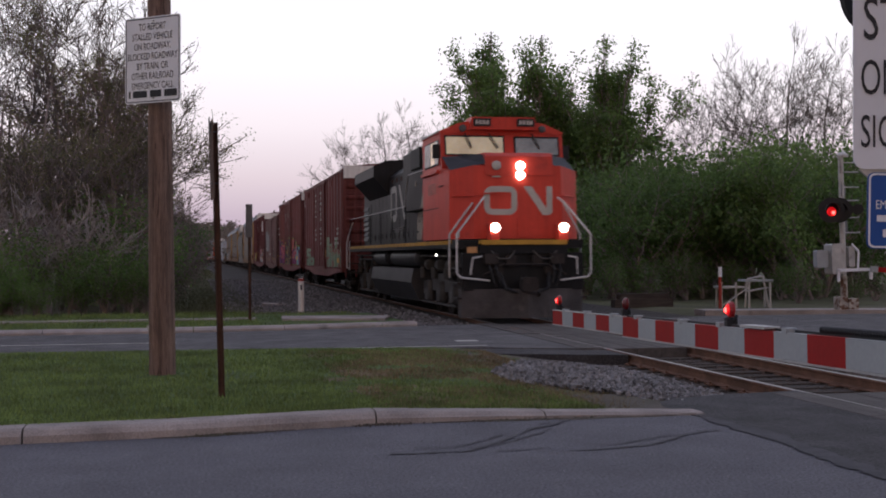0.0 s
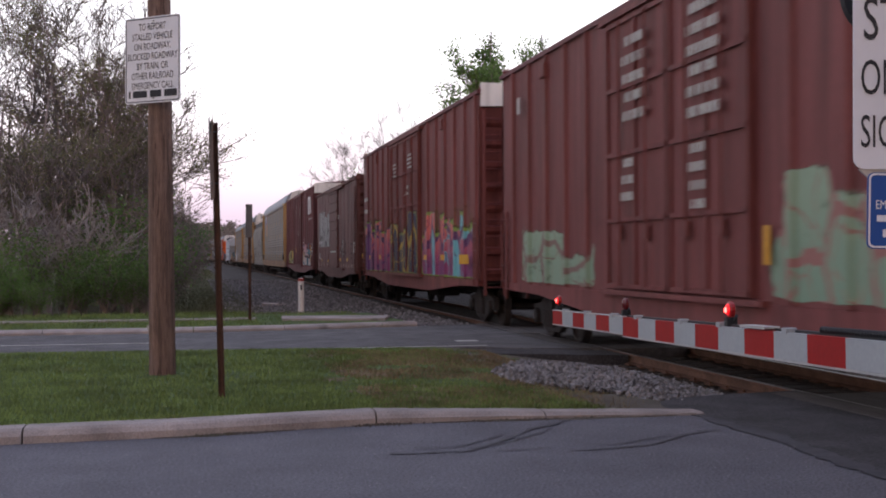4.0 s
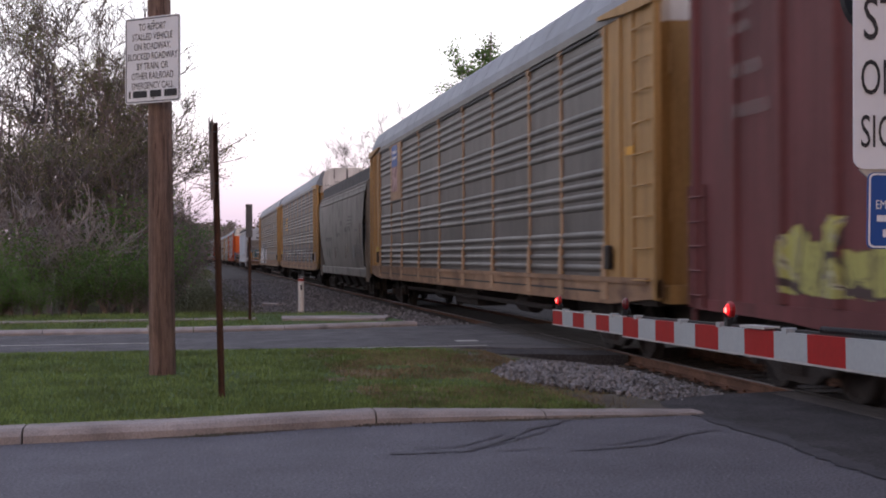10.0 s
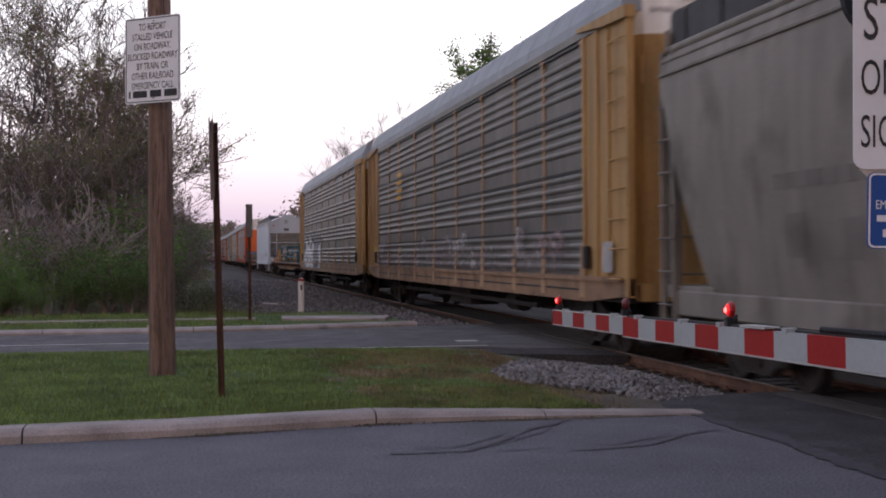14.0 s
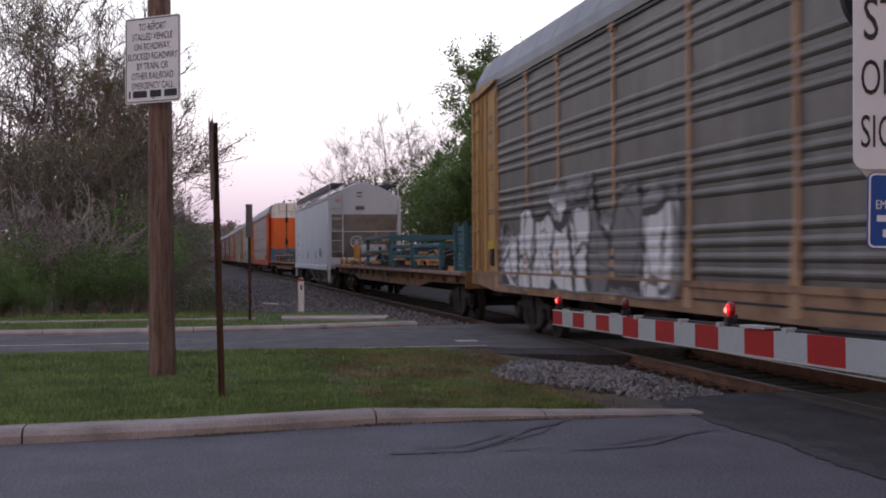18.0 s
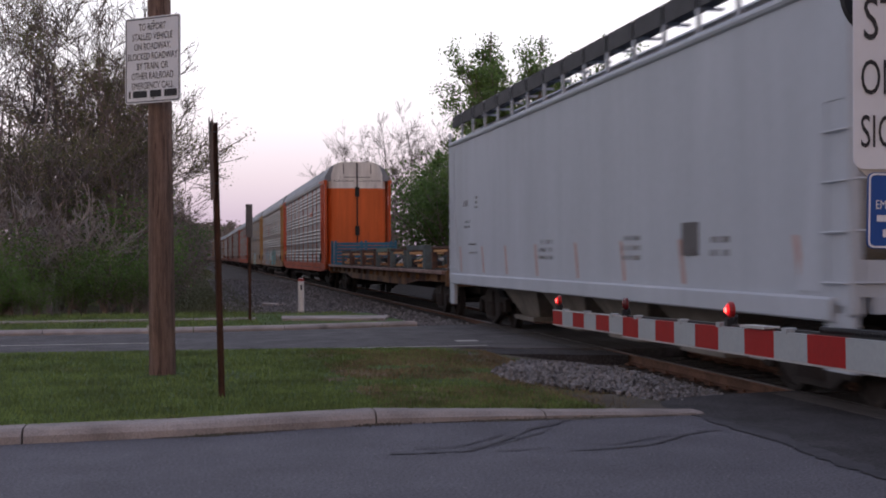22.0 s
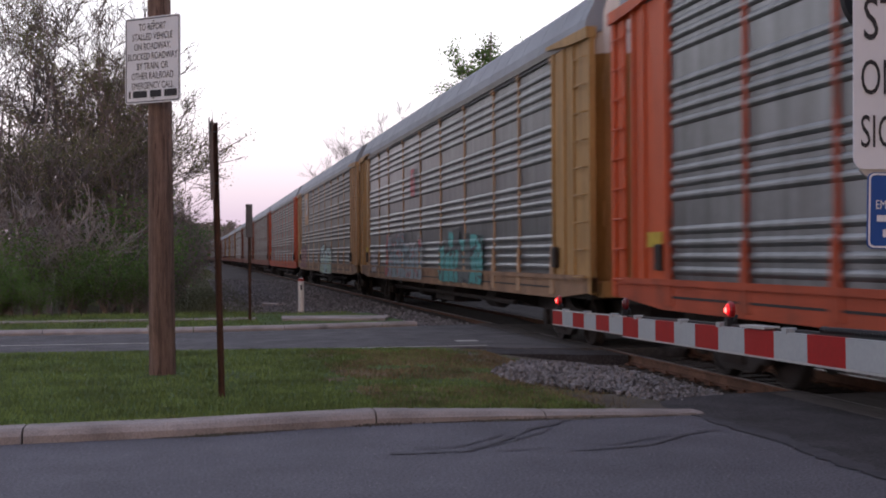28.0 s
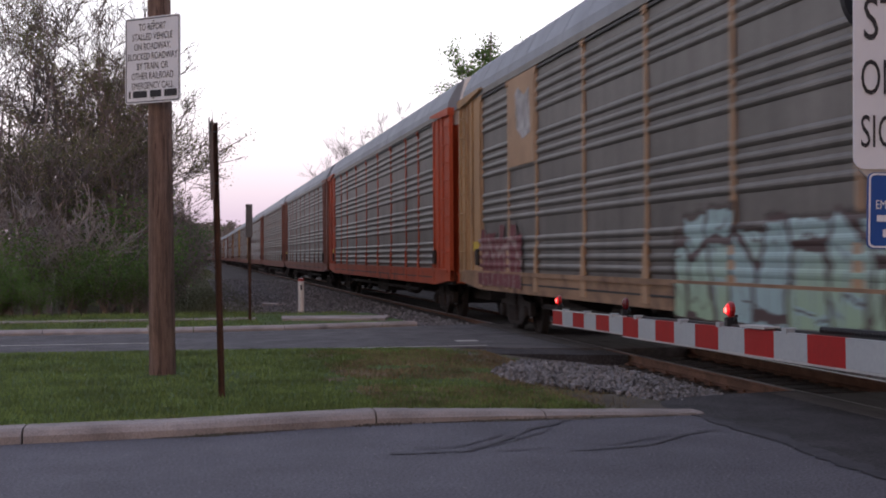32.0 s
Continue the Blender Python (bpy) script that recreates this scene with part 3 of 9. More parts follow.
def med_area(rng):
    x = rng.uniform(-4.5, 4.9)
    y0, y1 = near_n(x) + 0.3, float(np.interp(x, [p[0] for p in FAR_S], [p[1] for p in FAR_S]))
    y = y0 + (y1 - y0) * rng.uniform() ** 1.4
    bare = 0.45 * noise.noise(Vector((x * 0.9, y * 0.5, 7.0))) + 0.75 * math.exp(-((x - 2.9) / 1.3) ** 2 - ((y - 16.6) / 2.3) ** 2) + 0.4 * max(0.0, x - 3.6)
    if math.hypot(x + 0.35, y - 16.9) < 0.4 or y > y1 - 0.35:
        return x, y, 0.45
    return x, y, 1.0 if bare < 0.25 else (0.6 * (rng.uniform() < 0.85) if bare < 0.5 else 0.5 * (rng.uniform() < 0.6))


def verge_area(rng):
    x = rng.uniform(-8, 4.2)
    return x, rng.uniform(27.6, 35), 1.0 if x < 1.5 else 0.5


blades("grass", 90000, med_area, lambda x, y: lawn_z(x, y) - 0.004 if x < 4 else 0.0 - 0.05 * (x - 4), 0.05, "short mown spring grass")
def tuft_area(rng):
    x = rng.uniform(-4.5, 4.2)
    w = max(0.0, noise.noise(Vector((x * 2.1, 0.0, 9.0))) + 0.35)
    return x, near_n(x) + 0.33 + abs(rng.normal(0, 0.05)), 1.4 * w


blades("grass", 9000, tuft_area, lambda x, y: lawn_z(x, y) - 0.004, 0.06, "uncut grass tufts leaning over the kerb")


def dry_area(rng):
    x = 4.7 - 2.9 * rng.uniform() ** 1.3
    y = rng.uniform(near_n(x) + 0.35, 20.6)
    return x, y, 1.0 if noise.noise(Vector((x * 1.3, y * 0.7, 5.0))) > -0.12 else 0.0


blades("grass", 22000, dry_area, lambda x, y: lawn_z(x, y) - 0.004 if x < 4 else -0.05 * (x - 4), 0.05, "dry straw-coloured grass near the track", STRAW)
blades("grass", 26000, verge_area, lambda x, y: 0.03, 0.10, "rough grass behind the far kerb")


gs = Shape()
gys = [30.0, 36, 44, 60, 90, 140, 200, 255, 300, 350, 400]
gs.add([(track_x(y) - TX + o, y, z) for y in gys for o, z in ((1.5, -0.12), (2.2, -0.05), (3.4, -0.02), (5.2, -0.2))], [(4 * j + i, 4 * j + i + 1, 4 * j + i + 5, 4 * j + i + 4) for j in range(len(gys) - 1) for i in range(3)])
gs.add([(track_x(y) + o, y, z) for y in gys for o, z in ((2.2, -0.16), (3.4, -0.12), (5.0, -0.06), (6.4, -0.14))], [(4 * j + i, 4 * j + i + 1, 4 * j + i + 5, 4 * j + i + 4) for j in range(len(gys) - 1) for i in range(3)])
single("gravel_shoulder", gs, BED, "dark cinder and gravel shoulder beside the track", "gravel", kind="structure")


def corridor_area(rng):
    y = 35 + 130 * rng.uniform() ** 1.6
    return rng.uniform(-0.9, 1.9 + 0.2 * math.sin(y)), y, 1.0


blades("grass", 20000, corridor_area, lambda x, y: -0.1, 0.16, "rough dull grass along the railway cutting", RANK)

# ballast bed, ties, rails
bed = Shape()
bys = [-500, -60, -10, 0] + list(range(4, 60, 4)) + list(range(60, 600, 15))
prof = [(-3.2, -0.42), (-2.3, -0.24), (-1.5, -0.185), (1.5, -0.185), (2.3, -0.24), (3.2, -0.42)]
bed.add([(track_x(y) + o, y, z + (0.11 if y >= 30 else 0.0)) for y in bys for o, z in prof], [(j * 6 + i, j * 6 + i + 1, (j + 1) * 6 + i + 1, (j + 1) * 6 + i) for j in range(len(bys) - 1) for i in range(5)])
single("ballast_bed", bed, BED, "dark stone ballast bed under the track", "ballast", kind="structure")


def stones(name, count, area, label, size=(0.025, 0.05), material=None):
    rng = np.random.RandomState(count)
    vs, fs = [], []
    base = np.array([(1, 0, 0), (-1, 0, 0), (0, 1, 0), (0, -1, 0), (0, 0, 1), (0, 0, -1)], float)
    tri = [(0, 2, 4), (2, 1, 4), (1, 3, 4), (3, 0, 4), (2, 0, 5), (1, 2, 5), (3, 1, 5), (0, 3, 5)]
    for _ in range(count):
        x, y, z = area(rng)
        r = rng.uniform(*size)
        q = base * rng.uniform(0.55, 1.25, (6, 1)) * r
        qx, _r = np.linalg.qr(rng.normal(size=(3, 3)))
        p = q @ qx + (x, y, z + r * 0.3)
        o = len(vs)
        vs += [tuple(k) for k in p]
        fs += [tuple(i + o for i in t) for t in tri]
    me = bpy.data.meshes.new(name)
    me.from_pydata(vs, [], fs)
    me.materials.append(material or STONE)
    return tagged(new(name, me), label, "ballast", kind="stuff")


def heap(rng):
    while True:
        x, y = rng.uniform(3.8, 6.1), rng.uniform(12.9, 18.0)
        lim = 13.0 + max(0, (4.8 - x)) * 2.2 + max(0, x - 4.9) * 0.55
        top = 18.0 - max(0, 4.7 - x) * 2.0
        if lim + rng.uniform(-0.2, 0.2) < y < top + rng.uniform(-0.2, 0.2):
            up = 0.12 * math.exp(-((x - 5.0) ** 2 + ((y - 15.6) / 2.0) ** 2))
            return x, y, (-0.02 if x < 4.6 else -0.02 - 0.085 * (x - 4.6)) + up + rng.uniform(-0.01, 0.03)


def shoulder(rng):
    y = rng.uniform(28.5, 30) + 60 * rng.uniform() ** 1.7
    o = rng.uniform(-6.6, -1.2)
    return TX + o, y, (-0.075 if o > -2.3 else min(-0.03, -0.075 - (o + 2.3) * 0.02)) + rng.uniform(-0.02, 0.03)


def between(rng):
    x, y = TX + rng.uniform(-1.4, 2.6), rng.uniform(12.6, 21)
    return x, y, -0.2 - max(0, x - TX - 1.5) * 0.06


stones("loose_ballast", 5200, heap, "grey crushed stone heap beside the track", (0.022, 0.048))
stones("loose_ballast", 10500, shoulder, "grey crushed stone on the track shoulder", (0.02, 0.05))
stones("loose_ballast", 2500, between, "crushed stone between the wooden ties, darkened for the train's shade", (0.02, 0.045), SHADESTONE)


def road_grit(rng):
    x = rng.uniform(-4.2, 4.7)
    y = near_n(x) - 0.03 - 3.4 * rng.uniform() ** 1.5
    return x, y, 0.0


def gutter_litter(rng):
    x = rng.choice([rng.normal(0.25, 0.14), rng.normal(1.7, 0.14), rng.normal(3.2, 0.5)])
    return x, near_n(x) - abs(rng.normal(0, 0.05)), 0.004


stones("road_grit", 1500, road_grit, "fine grit and chippings on the asphalt", (0.002, 0.006), GRIT)
stones("gutter_litter", 260, gutter_litter, "dead leaves and grit in the gutter", (0.006, 0.016), DIRT)

track = thing("track", "rusty steel railway track on dark wooden ties", "railway track", kind="structure")
tie_me = Shape().box(-1.3, 1.3, -0.115, 0.115, -0.33, -0.165, 0.012).mesh("tie", TIE)
far_ties = Shape()
for k in range(-30, 330):
    y = 0.53 * k + random.uniform(-0.03, 0.03)
    if 8 < y < 60:
        part("tie", tie_me, None, track, at=pose(TX + random.uniform(-0.05, 0.05), y, random.uniform(-0.008, 0.004), 0, 0, random.uniform(-0.8, 0.8)))
    else:
        far_ties.box(TX - 1.3, TX + 1.3, y - 0.11, y + 0.11, -0.3, -0.168)
tagged(part("tie_row", far_ties, TIE, track), kind="stuff")
plate = Shape().box(-0.12, 0.12, -0.1, 0.1, -0.168, -0.15).mesh("tie_plate", RAIL)
spike = Shape().box(-0.09, -0.06, -0.015, 0.015, -0.16, -0.125)
for sgn in (-1, 1):
    web, head = Shape(), Shape()
    rys = [-500, 0] + [CURVE] + list(range(int(CURVE) + 12, 600, 12))
    wp = [(-0.07, -0.155), (0.07, -0.155), (0.07, -0.143), (0.012, -0.125), (0.01, -0.045), (0.036, -0.035), (0.036, -0.008), (-0.036, -0.008), (-0.036, -0.035), (-0.01, -0.045), (-0.012, -0.125), (-0.07, -0.143)]
    hp = [(-0.034, -0.0085), (0.034, -0.0085), (0.033, -0.003), (0.02, 0.0), (-0.02, 0.0), (-0.033, -0.003)]
    for shp, pf in ((web, wp), (head, hp)):
        n = len(pf)
        shp.add([(track_x(y) + sgn * 0.7535 + o, y, z) for y in rys for o, z in pf],
                [(j * n + i, j * n + (i + 1) % n, (j + 1) * n + (i + 1) % n, (j + 1) * n + i) for j in range(len(rys) - 1) for i in range(n)])
    r = part("rail", web, RAIL, track)
    part("rail_head", head, RAILTOP, r, "polished running surface")
    for k in range(20, 46):
        part("tie_plate", plate, None, track, at=pose(TX + sgn * 0.7535, 0.53 * k, 0))
        if k % 1 == 0:
            part("spike", spike.mesh("spike", RAIL) if (k == 20 and sgn == -1) else bpy.data.meshes["spike"], None, track, at=pose(TX + sgn * 0.7535 + (0.15 if sgn > 0 else 0), 0.53 * k, 0))

# timber and asphalt crossing surface
for y0, y1, n in ((-3.6, 13.3, 8), (20.4, 28.4, 4)):
    cr = thing("crossing_panel", "worn grey timber and asphalt panels between the rails", "crossing panel", kind="structure")
    st = (y1 - y0) / n
    for k in range(n):
        for x0, x1 in ((-0.66, -0.225), (-0.215, 0.215), (0.225, 0.66)):
            part("plank", Shape().box(TX + x0, TX + x1, y0 + st * k + 0.012, y0 + st * (k + 1) - 0.012, -0.2, -0.012 + random.uniform(-0.006, 0.004), 0.012), PLANK, cr)
        for x0, x1 in ((-1.2, -0.80), (0.80, 1.2)):
            part("plank", Shape().box(TX + x0, TX + x1, y0 + st * k + 0.012, y0 + st * (k + 1) - 0.012, 0.001, 0.012 + random.uniform(-0.004, 0.004), 0.004), PLANK, cr)


# ---- poles, signs, crossing signals ----
pole = thing("utility_pole", "weathered brown wooden utility pole in the grass", "utility pole", pose(-0.4, 17.13, 0, 0, -0.25, 0))
pp = Shape()
pp.ring((0, 0, -0.4), (0, 0, 1), [(0, 0.178), (0.6, 0.172), (3.0, 0.16), (6.0, 0.148), (9.5, 0.13)], 22)
part("shaft", pp, POLEWOOD, pole)
part("tag", Shape().box(-0.19, -0.165, -0.09, -0.06, 0.62, 0.68, 0.004), SILVER, pole, "small white metal tag")
board = thing("notice_sign", "white metal notice with black railway emergency wording", "sign", pose(-0.50, 16.90, 4.12, 0, 0.3, -40))
plate_s = Shape()
def rounded(w, h, r, n=5):
    pts = []
    for cx, cz, a0 in ((w / 2 - r, h / 2 - r, 0), (-w / 2 + r, h / 2 - r, 90), (-w / 2 + r, -h / 2 + r, 180), (w / 2 - r, -h / 2 + r, 270)):
        for k in range(n):
            an = radians(a0 + 90 * k / (n - 1))
            pts.append((cx + r * math.cos(an), cz + r * math.sin(an)))
    return pts
plate_s.prism(rounded(0.93, 1.115, 0.035), -0.004, 0.004)
part("plate", plate_s, SIGNFACE, board)
def outline(w, h, r, t):
    s = Shape()
    o, i = rounded(w, h, r), rounded(w - 2 * t, h - 2 * t, r - t * 0.6)
    n = len(o)
    return s.add([(x, -0.0065, z) for x, z in o] + [(x, -0.0065, z) for x, z in i], [(k, (k + 1) % n, n + (k + 1) % n, n + k) for k in range(n)])
part("border", outline(0.90, 1.085, 0.03, 0.012), SIGNBLACK, board)
for k, text in enumerate(("TO REPORT", "STALLED VEHICLE", "ON ROADWAY,", "BLOCKED ROADWAY", "BY TRAIN, OR", "OTHER RAILROAD", "EMERGENCY CALL")):
    words("lettering", text, 0.125, SIGNBLACK, board, pose(0.0, -0.008, 0.425 - 0.127 * k, 90, 0, 0), squeeze=0.68)
nb = Shape()
for x0, x1 in ((-0.40, -0.37), (-0.33, -0.09), (-0.04, 0.15), (0.20, 0.41)):
    nb.box(x0, x1, -0.008, -0.0065, -0.485, -0.395)
part("number_bar", nb, SIGNBLACK, board)
for zz in (0.5, -0.5):
    part("bolt", Shape().ring((0.02, -0.013, zz), (0, 1, 0), [(0, 0.008), (0.007, 0.012)], 8), SIGNBACK, board)

post = thing("sign_post", "rusty steel post with a sign seen edge-on", "sign", pose(0.295, 13.82, 0.05, 0, -1.3, 0))
ps = Shape()
ps.prism([(-0.035, -0.02), (-0.03, -0.02), (-0.018, 0.02), (0.018, 0.02), (0.03, -0.02), (0.035, -0.02), (0.022, 0.026), (-0.022, 0.026)], -0.4, 2.95, "z")
part("shaft", ps, POSTRUST, post)
part("sign_plate", Shape().box(-0.003, 0.003, -0.30, 0.31, 2.13, 2.96), POSTRUST, post, "thin weathered plate seen from its edge", at=pose(-0.036, 0, 0, 0, 0, 3))
part("sign_plate", Shape().box(-0.003, 0.003, -0.10, 0.12, 2.86, 3.0), SIGNBACK, post, "small grey upper plate", at=pose(-0.052, 0, 0, 0, 0, 2))
for zz in (2.3, 2.85):
    part("bolt", Shape().tube((-0.065, 0, zz), (0.03, 0, zz), 0.008, None, 6), SIGNBACK, post)
post = thing("sign_post", "thin steel post with a small weathered sign", "sign", pose(1.31, 30.43, 0.0))
ps = Shape()
ps.prism([(-0.035, -0.02), (-0.018, 0.02), (0.018, 0.02), (0.035, -0.02), (0.022, 0.026), (-0.022, 0.026)], -0.4, 2.8, "z")
part("shaft", ps, POSTRUST, post)
part("sign_plate", Shape().box(-0.09, 0.07, -0.03, -0.024, 2.02, 2.8), SIGNBACK, post, "grey plate turned away")
mk = thing("marker_post", "white plastic marker post with a red-brown cap", "marker post", pose(2.96, 35.81, -0.1))
part("shaft", Shape().ring((0, 0, -0.2), (0, 0, 1), [(0, 0.085), (1.17, 0.085)], 14), mat("marker_white", (0.62, 0.60, 0.58), 0.6, vary=0.08, bump=0.02), mk)
part("cap", Shape().ring((0, 0, 0.97), (0, 0, 1), [(0, 0.088), (0.07, 0.088), (0.075, 0.08)], 14), REDTOP, mk, "faded red band")
part("cap_top", Shape().ring((0, 0, 1.046), (0, 0, 1), [(0, 0.082), (0.012, 0.06)], 14), WHITE, mk)
part("sticker", Shape().box(-0.022, 0.022, -0.09, -0.084, 0.72, 0.87), SIGNBLACK, mk)

# crossing gate in front: arm nearly along the track, hinged beyond the picture
VIEW_A = math.radians(11.08)
def cam_plan(xc, zc):
    return (math.sin(VIEW_A) * zc + math.cos(VIEW_A) * xc, math.cos(VIEW_A) * zc - math.sin(VIEW_A) * xc)
tip = Vector((*cam_plan(2.39 - 0.1212 * 11.5, 11.5), 1.065))
root_p = Vector((*cam_plan(2.39 - 0.1212 * 3.9, 3.9), 1.24))
arm_dir = (root_p - tip)
arm_len = arm_dir.length
rz = math.degrees(math.atan2(arm_dir.y, arm_dir.x))
tilt = math.degrees(math.asin(arm_dir.z / arm_len))
gate = thing("crossing_gate", "lowered crossing gate arm striped red and white with red lamps", "crossing gate", pose(tip.x, tip.y, tip.z, 0, -tilt, rz))
# along the arm: 0 at the tip; the striped faces look to the road
STEP = 0.4065
part("rear_bar", Shape().box(0.02, 3.0, 0.018, 0.05, -0.035, -0.005, 0.005), HOOD, gate)
part("rear_bar", Shape().box(1.9, arm_len - 0.3, 0.022, 0.06, -0.03, 0.012, 0.006), HOOD, gate, "black cable conduit along the top")
for k in range(int(arm_len / STEP) + 1):
    x0, x1 = k * STEP, min((k + 1) * STEP, arm_len)
    thick = 0.118 if x1 < 2.5 else 0.132
    drop = 0.0 if x1 < 2.5 else 0.004
    part("stripe", Shape().box(x0, x1, -0.012 - drop, 0.012, -thick, 0.0), GATERED if k % 2 == 0 else GATEWHITE, gate, "red reflective stripe" if k % 2 == 0 else "white reflective stripe")
part("edge_trim", Shape().box(-0.004, 2.44, -0.016, 0.014, 0.0, 0.008), SILVER, gate)
part("edge_trim", Shape().box(-0.004, 2.44, -0.016, 0.014, -0.127, -0.119), SILVER, gate)
part("edge_trim", Shape().box(2.44, arm_len, -0.02, 0.014, -0.141, -0.133), SILVER, gate)
for xx in (0.45, 1.25, 2.1, 2.75, 3.75, 4.45, 5.4):
    part("clip", Shape().box(xx, xx + 0.06, -0.022, 0.03, -0.006, 0.022, 0.004), GATEWHITE, gate)
part("clip", Shape().box(4.85, 5.2, -0.03, 0.05, 0.006, 0.02, 0.003), SILVER, gate, "flat splice bracket")
cb = Shape()
for k in range(26):
    cb.ring((5.75 + 0.028 * k, 0.03, 0.022), (1, 0, 0), [(0, 0.014), (0.010, 0.018), (0.020, 0.014)], 8)
part("coiled_cable", cb, HOOD, gate)
for xx, lens, lbl in ((0.1, GLOW, "small red lamp, lit"), (2.36, DIM, "small red lamp, dark"), (4.55, GLOW, "small red lamp, brightly lit")):
    s = Shape()
    s.ring((xx, 0.03, 0.092), (0, 1, 0), [(-0.016, 0.034), (-0.010, 0.045), (0.010, 0.045), (0.016, 0.034)], 14)
    lamp = part("lamp", s, DIM if lens is DIM else mat("lamp_shell", (0.30, 0.012, 0.014), 0.3, vary=0, bump=0), gate, lbl)
    lamp.matrix_basis = pose(0, 0, 0)
    part("lens", Shape().ring((xx, 0.013, 0.092), (0, -1, 0), [(0, 0.034), (0.008, 0.024), (0.011, 0.012)], 14), lens, lamp)
    if lens is GLOW:
        part("filament", Shape().ring((xx - 0.0, 0.001, 0.090), (0, -1, 0), [(0, 0.018), (0.006, 0.010)], 10), LIT, lamp)
    part("bracket", Shape().box(xx - 0.022, xx + 0.022, 0.0, 0.06, -0.03, 0.05, 0.01).tube((xx + 0.05, 0.03, 0.03), (xx + 0.09, 0.03, 0.06), 0.01, None, 6), HOOD, gate)
gm = thing("gate_mast", "aluminium crossing mast with gate mechanism", "crossing signal", pose(*cam_plan(1.72, 3.75), 0))
part("mast", Shape().ring((0.25, -0.15, -0.05), (0, 0, 1), [(0, 0.16), (0.05, 0.16), (0.06, 0.055), (4.2, 0.055)], 16), SILVER, gm)
part("mechanism", Shape().box(0.02, 0.5, -0.45, 0.1, 0.9, 1.5, 0.03), SILVER, gm)

# sign and disc at the mast, seen at the picture's edge
ZS = 4.1
def edge_point(px, zc):
    return cam_plan((px - 784) / 2260 * zc, zc)
sgn_w = 0.46
cx, cy = edge_point(1513 + 0.5 * sgn_w / ZS * 2260, ZS)
stop = thing("signal_sign", "white sign with black lettering on the signal mast", "sign", pose(cx, cy, 2.345, 0, 0.35, -11.1))
part("plate", Shape().prism(rounded(sgn_w, 1.02, 0.035), -0.003, 0.003), SIGNFACE, stop)
for text, zz, sz in (("STOP", -0.035, 0.195), ("ON", -0.222, 0.163), ("SIGNAL", -0.395, 0.150)):
    words("lettering", text, sz, SIGNBLACK, stop, pose(-sgn_w / 2 + (0.028 if text == "STOP" else 0.02), -0.006, zz, 90, 0, 0), align="LEFT", squeeze=0.62 if text == "STOP" else 0.52)
part("bracket", Shape().prism([(-0.21, -0.51), (-0.13, -0.58), (0.2, -0.58), (0.2, -0.51)], 0.004, 0.02), SILVER, stop)
bx, by = edge_point(1535 + 0.5 * 0.30 / 4.1 * 2260, 4.1)
blue = thing("emergency_sign", "small blue emergency notice sign with white border", "sign", pose(bx, by, 1.70, 0, 1.2, -11.1))
part("plate", Shape().prism(rounded(0.30, 0.245, 0.02), -0.003, 0.003), SIGNBLUE, blue)
part("border", outline(0.294, 0.239, 0.018, 0.006), SIGNFACE, blue)
tb = Shape()
words("lettering", "EM", 0.04, SIGNFACE, blue, pose(-0.125, -0.006, 0.018, 90, 0, 0), align="LEFT", squeeze=0.7)
tb.box(-0.12, 0.1, -0.007, -0.005, -0.035, -0.015)
tb.box(-0.10, 0.1, -0.007, -0.005, -0.085, -0.06)
part("number_bar", tb, SIGNFACE, blue)
dx_, dy_ = edge_point(1581, 4.25)
part("backing_disc", Shape().ring((dx_ - gm.location.x, dy_ - gm.location.y, 2.44), (0.19, 0.98, 0), [(0, 0.16), (0.03, 0.165), (0.10, 0.13)], 40), HOOD, gm, "round black lamp housing")

# far crossing signal
RUSTMAST = mat("rusted_aluminium", (0.34, 0.31, 0.28), 0.7, 0.1, vary=0.25, scale=5, fine=40, bump=0.1, other=(0.13, 0.07, 0.045), amount=0.52, sharp=0.08)
fm = thing("crossing_signal", "silver crossing signal mast with red lamps and gate mechanism", "crossing signal", pose(16.9, 31.1, 0, 0, -1.2, 0))
part("mast", Shape().ring((0, 0, 0), (0, 0, 1), [(0.95, 0.075), (1.0, 0.075), (4.1, 0.07)], 16), SILVER, fm)
part("lower_mast", Shape().ring((0, 0, 0), (0, 0, 1), [(0, 0.095), (0.95, 0.09), (0.96, 0.075)], 16), RUSTMAST, fm, "rust-flaked lower mast")
part("base", Shape().box(-0.22, 0.02, -0.16, 0.16, 0.0, 0.42, 0.03).box(0.06, 0.34, -0.14, 0.14, 0.05, 0.36, 0.03), RUSTMAST, fm, "rusty cast base")
part("mechanism", Shape().box(-0.43, -0.06, -0.22, 0.22, 1.02, 1.82, 0.04).box(0.1, 0.28, -0.12, 0.14, 1.2, 1.74, 0.02), SILVER, fm, "grey gate mechanism box")
part("counterweight", Shape().box(-0.80, -0.47, -0.1, 0.1, 1.2, 1.66, 0.03), mat("counterweight_grey", (0.33, 0.35, 0.37), 0.6, vary=0.12, bump=0.05), fm)
br = Shape()
br.box(-0.3, 0.75, -0.26, -0.2, 1.08, 1.16).box(-0.3, -0.24, -0.26, -0.2, 0.82, 1.12).box(0.62, 0.7, -0.26, -0.2, 0.86, 1.12)
br.pipe([(0.3, -0.2, 1.1), (0.34, -0.2, 1.6), (0.2, -0.1, 1.8)], 0.03)
part("bracket", br, SIGNFACE, fm)
arm = part("gate_arm", Shape().box(0.55, 0.75, -0.3, -0.26, 0.96, 1.12), GATEWHITE, fm, "lowered red and white arm", at=pose(0, 0, 0.13, 0, 4, -8))
